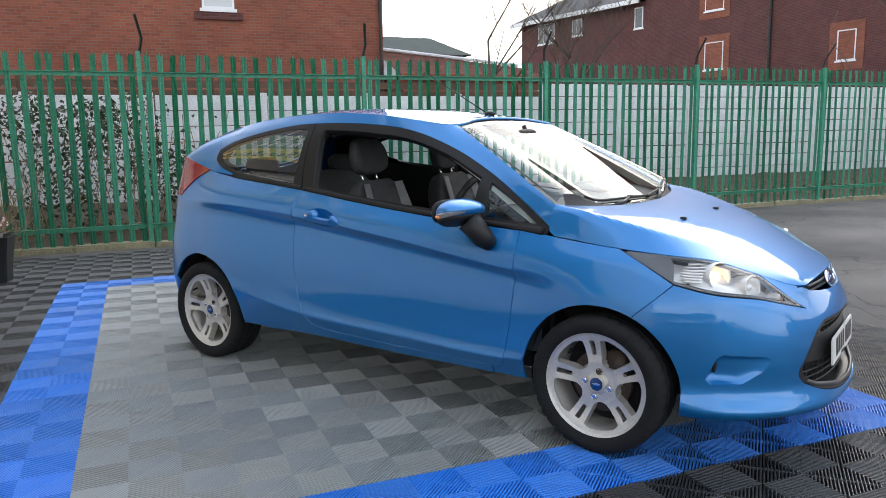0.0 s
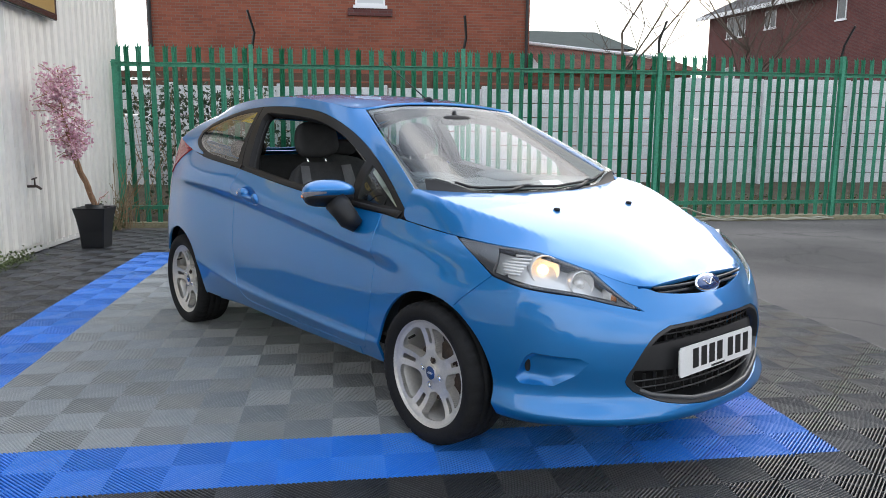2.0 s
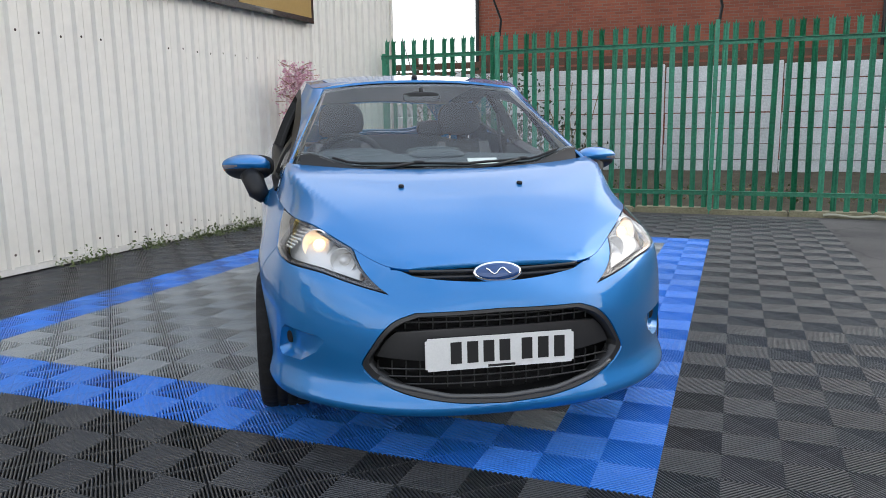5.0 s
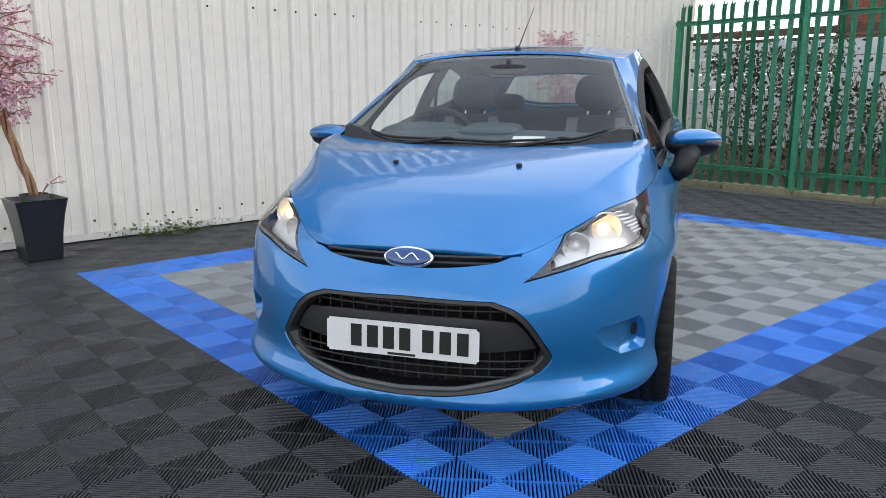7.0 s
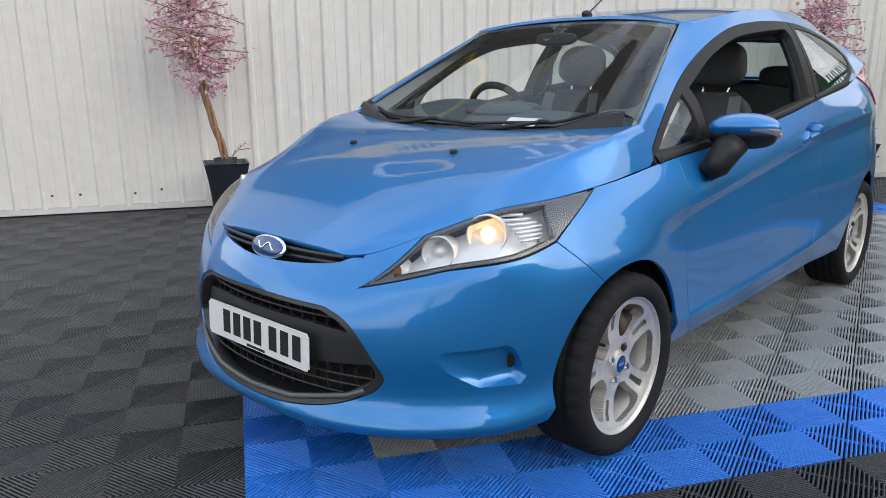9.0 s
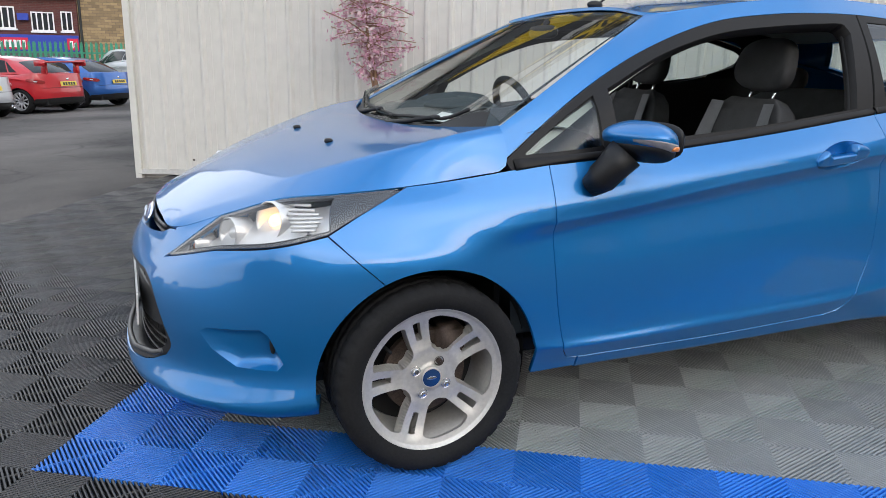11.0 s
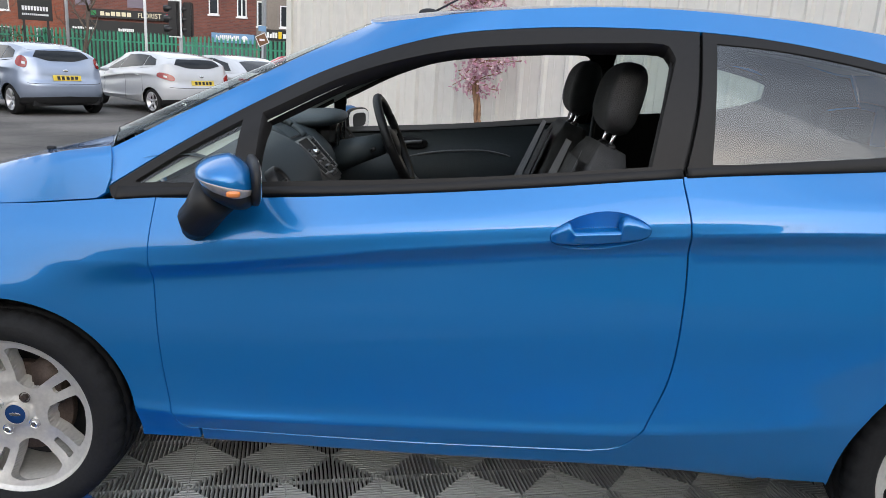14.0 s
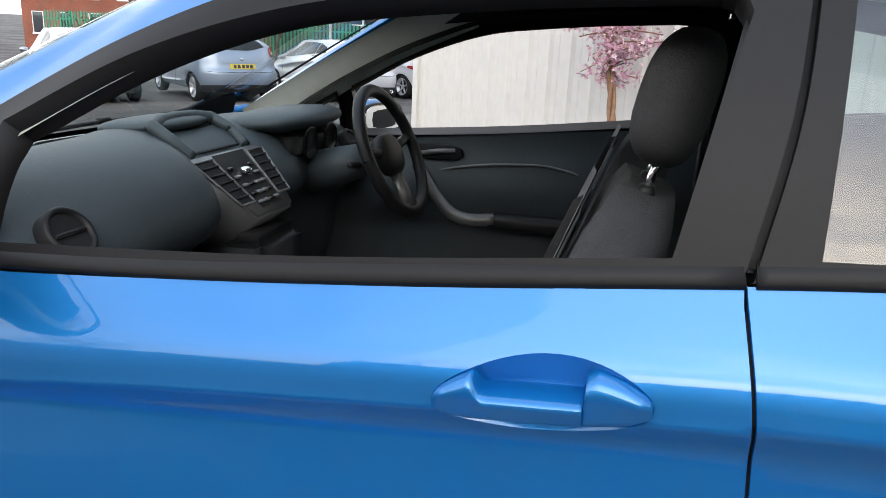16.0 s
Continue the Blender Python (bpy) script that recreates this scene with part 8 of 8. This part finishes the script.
# green palisade along the pavement
sf = thing("palisade_fence", "long green palisade fence along the pavement", "fence", kind="structure", at=Matrix.Translation((0, -27, 0)))
bm = bmesh.new()
for k in range(190):
    x = -4 + .16 * k
    for dx in (0, .045):
        v = [bm.verts.new(p) for p in ((x + dx, .012 - dx * .5, -.85), (x + dx + .045, -.012 + dx * .5, -.85), (x + dx + .045, -.012 + dx * .5, 1.36), (x + dx, .012 - dx * .5, 1.36))]
        bm.faces.new(v)
        bm.faces.new((v[3], v[2], bm.verts.new((x + .02 + dx * 1.1, 0, 1.45))))
tagged(part("pale_row", bm, M_PALE, sf), kind="stuff")
for z in (-.55, 1.06):
    bm = bmesh.new(); box(bm, -4, 26.4, -.05, -.012, z - .03, z + .03); part("rail", bm, M_PALE, sf)
for k in range(11):
    bm = bmesh.new(); box(bm, -4 + 2.9 * k, -3.94 + 2.9 * k, -.12, -.05, -.95, 1.40); part("post", bm, M_PALE, sf)

# ---- street furniture ----
M_POLE = mat("grey_galvanised_pole", (0.36, 0.38, 0.4), 0.5, .3, var=.1, scale=4)
M_WPOLE = mat("white_painted_pole", (0.75, 0.76, 0.77), 0.5, var=.08, scale=4)
M_BROWNSIGN = mat("brown_sign", (0.16, 0.075, 0.03), 0.5)
def pole(name, x, y, top, r, material, label, category="pole"):
    bm = bmesh.new(); tube(bm, [(x, y, GZ), (x, y, top)], r, 12)
    return solid(name, bm, material, None, label, category, smooth=True)
tl = thing("traffic_light", "black traffic light with white-edged backing board on a grey pole", "traffic light")
bm = bmesh.new(); tube(bm, [(9.45, -22.65, GZ), (9.45, -22.65, 2.6)], .06, 12); part("pole", bm, M_POLE, tl, smooth=True)
for x, y, edge in ((9.62, -22.55, True), (9.22, -22.75, False)):
    bm = bmesh.new(); rbox(bm, x - .15, x + .15, y - .1, y + .1, 1.36, 2.44, .03, 2); h = part("signal_head", bm, M_BLACKFASCIA, tl)
    if edge:
        bm = bmesh.new(); box(bm, x - .26, x - .22, y + .02, y + .05, 1.32, 2.48); box(bm, x - .22, x + .16, y + .02, y + .05, 2.445, 2.48); box(bm, x - .22, x + .16, y + .02, y + .05, 1.32, 1.355)
        part("board_edge", bm, M_SIGNWHT, h)
        bm = bmesh.new(); box(bm, x - .22, x + .16, y + .03, y + .045, 1.355, 2.445); part("backing_board", bm, M_BLACKFASCIA, h)
    for z in (1.58, 1.9, 2.22):
        bm = bmesh.new(); tube(bm, [(x + .02, y, z), (x + .30, y + .02, z - .02)], .11, 14); part("signal_hood", bm, M_BLACKFASCIA, h, smooth=True)
pole("white_pole", 10.43, -22.25, 5.5, .045, M_WPOLE, "thin white painted steel pole by the fence")
lp = pole("street_lamp", 7.4, -25.3, 8.0, .085, M_POLE, "tall grey steel street lamp beside the pavement", "street lamp")
bm = bmesh.new(); tube(bm, [(7.4, -25.3, 7.95), (7.6, -24.9, 8.3), (8.0, -24.0, 8.4)], .05, 8); blob(bm, (8.1, -23.8, 8.38), (.12, .3, .07)); part("lamp_arm", bm, M_POLE, lp, smooth=True)
ds = thing("direction_sign", "brown diamond tourist sign on a grey pole", "road sign")
bm = bmesh.new(); tube(bm, [(7.2, -24.32, GZ), (7.2, -24.32, 1.9)], .035, 10); part("pole", bm, M_POLE, ds, smooth=True)
bm = bmesh.new()
for d, y0, y1 in ((.27, -.02, 0),):
    v = [bm.verts.new((7.2 + d * math.cos(a + .35), -24.28 + q, 1.42 + d * math.sin(a + .35))) for q in (y0, y1) for a in (0, math.pi / 2, math.pi, 1.5 * math.pi)]
    bm.faces.new(v[4:]); bm.faces.new(v[:4][::-1])
    for k in range(4):
        bm.faces.new((v[k], v[(k + 1) % 4], v[4 + (k + 1) % 4], v[4 + k]))
sp = part("sign_panel", bm, M_SIGNWHT, ds)
bm = bmesh.new(); bm.faces.new([bm.verts.new((7.2 + .235 * math.cos(a + .35), -24.276, 1.42 + .235 * math.sin(a + .35))) for a in (0, math.pi / 2, math.pi, 1.5 * math.pi)]); part("brown_field", bm, M_BROWNSIGN, sp)
bm = bmesh.new(); box(bm, 7.11, 7.29, -24.274, -24.270, 1.38, 1.45); part("sign_bar", bm, M_SIGNWHT, sp)
bm = bmesh.new(); box(bm, 7.07, 7.33, -24.30, -24.28, 1.70, 1.88); part("blue_panel", bm, M_LTBLUE, ds)

def face_board(name, label, a, b, z0, z1, material, category):
    """A flat board between two plan points, on two posts, facing the yard."""
    a, b = Vector((*a, 0)), Vector((*b, 0))
    d = (b - a).normalized(); L = (b - a).length
    m = Matrix.Translation(a) @ Matrix.Rotation(math.atan2(d.y, d.x), 4, "Z")
    t = thing(name, label, category, at=m)
    bm = bmesh.new(); box(bm, 0, L, -.03, 0, z0, z1); board = part("board", bm, material, t)
    for x in (L * .15, L * .85):
        bm = bmesh.new(); box(bm, x - .04, x + .04, .004, .084, GZ, z1 - .05); part("post", bm, M_ARM, t)
    return t, board, L
t, board, L = face_board("advert_board", "black advertising board with white bars on two posts", (15.30, -23.53), (14.40, -24.05), 1.6, 3.2, M_BLACKFASCIA, "billboard")
for k in range(9):
    bm = bmesh.new(); box(bm, .12 + k * .09, .185 + k * .09, -.036, -.032, 1.92, 2.06); part("lettering_bar", bm, M_SIGNWHT, board)
for k in range(14):
    bm = bmesh.new(); box(bm, .12 + k * .058, .16 + k * .058, -.036, -.032, 1.76, 1.82); part("lettering_bar", bm, M_SIGNWHT, board)
t, board, L = face_board("parking_sign", "white customer parking sign on two posts", (15.62, -19.72), (15.0, -20.16), .80, 1.24, M_SIGNWHT, "sign")
for txt, z in (("CUSTOMER", 1.06), ("PARKING", .88)):
    lettering(txt, .125, M_INK, board, Matrix.Translation((L / 2, -.034, z)) @ Matrix.Rotation(radians(90), 4, "X"))
pole("grey_pole", 15.3, -21.2, 5.0, .05, M_POLE, "tall slim grey steel pole behind the signs")
pole("grey_pole", 13.1, -22.5, 6.0, .05, M_POLE, "tall slim grey steel pole behind the fence")
for x, y, h, s in ((14.2, -25.2, 5.5, 31), (17.5, -24.8, 6.5, 32), (20.5, -25.5, 6.0, 33)):
    t = bare_tree("street_tree", (0, 0, 0), h, .9, 4, s, "bare winter tree behind the street fence", .08)
    t.matrix_basis = Matrix.Translation((x, y, -.9))
bm = bmesh.new(); leaves(bm, 3500, lambda r: (r.uniform(15.5, 24), -26 + r.gauss(0, .5), -.9 + 2.3 * r.random() ** .8 * (.7 + .3 * math.sin(r.random() * 9))), .06, random.Random(77))
solid("street_hedge", bm, M_IVY, None, "dark evergreen hedge along the street fence", "hedge", kind="stuff")

# ---- interlocking floor tiles, each of four ribbed squares ----
TILE, CELL = 0.4, 0.2
def tile_mesh(name, material):
    bm = bmesh.new()
    diag, n = CELL * math.sqrt(2), 22
    pitch = diag / n
    r2 = math.sqrt(0.5)
    for i in range(2):
        for j in range(2):
            flip = (i + j) % 2
            ox, oy = i * CELL, j * CELL
            def P(a, b, z):
                # a along one diagonal of the square, b across it
                x, y = a * r2 + b * r2, a * r2 - b * r2
                return bm.verts.new((ox + (CELL - x if flip else x), oy + y, z))
            for k in range(n):
                mid = (k + .5) * pitch
                rows = []
                for e, z in ((-.0039, -.015), (-.0037, -.0028), (-.0026, -.0004), (.0026, -.0004), (.0037, -.0028), (.0039, -.015)):
                    h = min(mid + e, diag - mid - e)
                    rows.append((P(mid + e, -h, z), P(mid + e, h, z)))
                for p, q in zip(rows, rows[1:]):
                    bm.faces.new((p[0], p[1], q[1], q[0]))
            bar = [(P(.004, e, z), P(diag - .004, e, z)) for e, z in ((-.0020, -.012), (-.0016, -.0018), (-.0007, -.0008), (.0007, -.0008), (.0016, -.0018), (.0020, -.012))]
            for p, q in zip(bar, bar[1:]):
                bm.faces.new((p[0], p[1], q[1], q[0]))
    for f in bm.faces:
        f.smooth = True
        f.normal_update()
        if f.normal.z < 0:
            f.normal_flip()
    me = bpy.data.meshes.new(name)
    bm.to_mesh(me); bm.free()
    me.materials.append(material)
    return me
meshes = {m.name: tile_mesh("tile", m) for m in (M_BLACKTILE, M_GREYTILE, M_BLUETILE)}

# near-black sheet under the ribs; its colour stands for the shade in their gaps
def under(name, x0, x1, y0, y1, label, dz=0.0):
    bm = bmesh.new()
    grid_patch(bm, lambda a, b: (x0 + (x1 - x0) * a, y0 + (y1 - y0) * b, ground_z(x0 + (x1 - x0) * a, y0 + (y1 - y0) * b) - .0200 + dz), 4, 40)
    return solid(name, bm, M_DARK, PAD, label, "floor", kind="structure")
floor_ob = under("floor", -5.2, 1.2, -2.4, 8.0, "black ribbed interlocking plastic floor tiles")
pad_ob = under("display_pad", -4.0, 0.0, 0.0, 5.6, "blue-bordered grey interlocking plastic tile pad under the car", .0015)
random.seed(5)
for i in range(-13, 3):
    for j in range(-6, 20):
        on_pad = -10 <= i < 0 and 0 <= j < 14
        edge = on_pad and (i in (-10, -1) or j in (0, 13))
        m = M_BLUETILE if edge else M_GREYTILE if on_pad else M_BLACKTILE
        ob = new("tile", meshes[m.name])
        x, y = i * TILE, j * TILE
        z0, z1 = ground_z(x, y), ground_z(x, y + TILE)
        ob.parent = pad_ob if on_pad else floor_ob
        ob.matrix_basis = pose(x, y, z0 + random.uniform(-.0006, .0006), math.degrees(math.atan2(z1 - z0, TILE)), random.uniform(-.05, .05), 0)
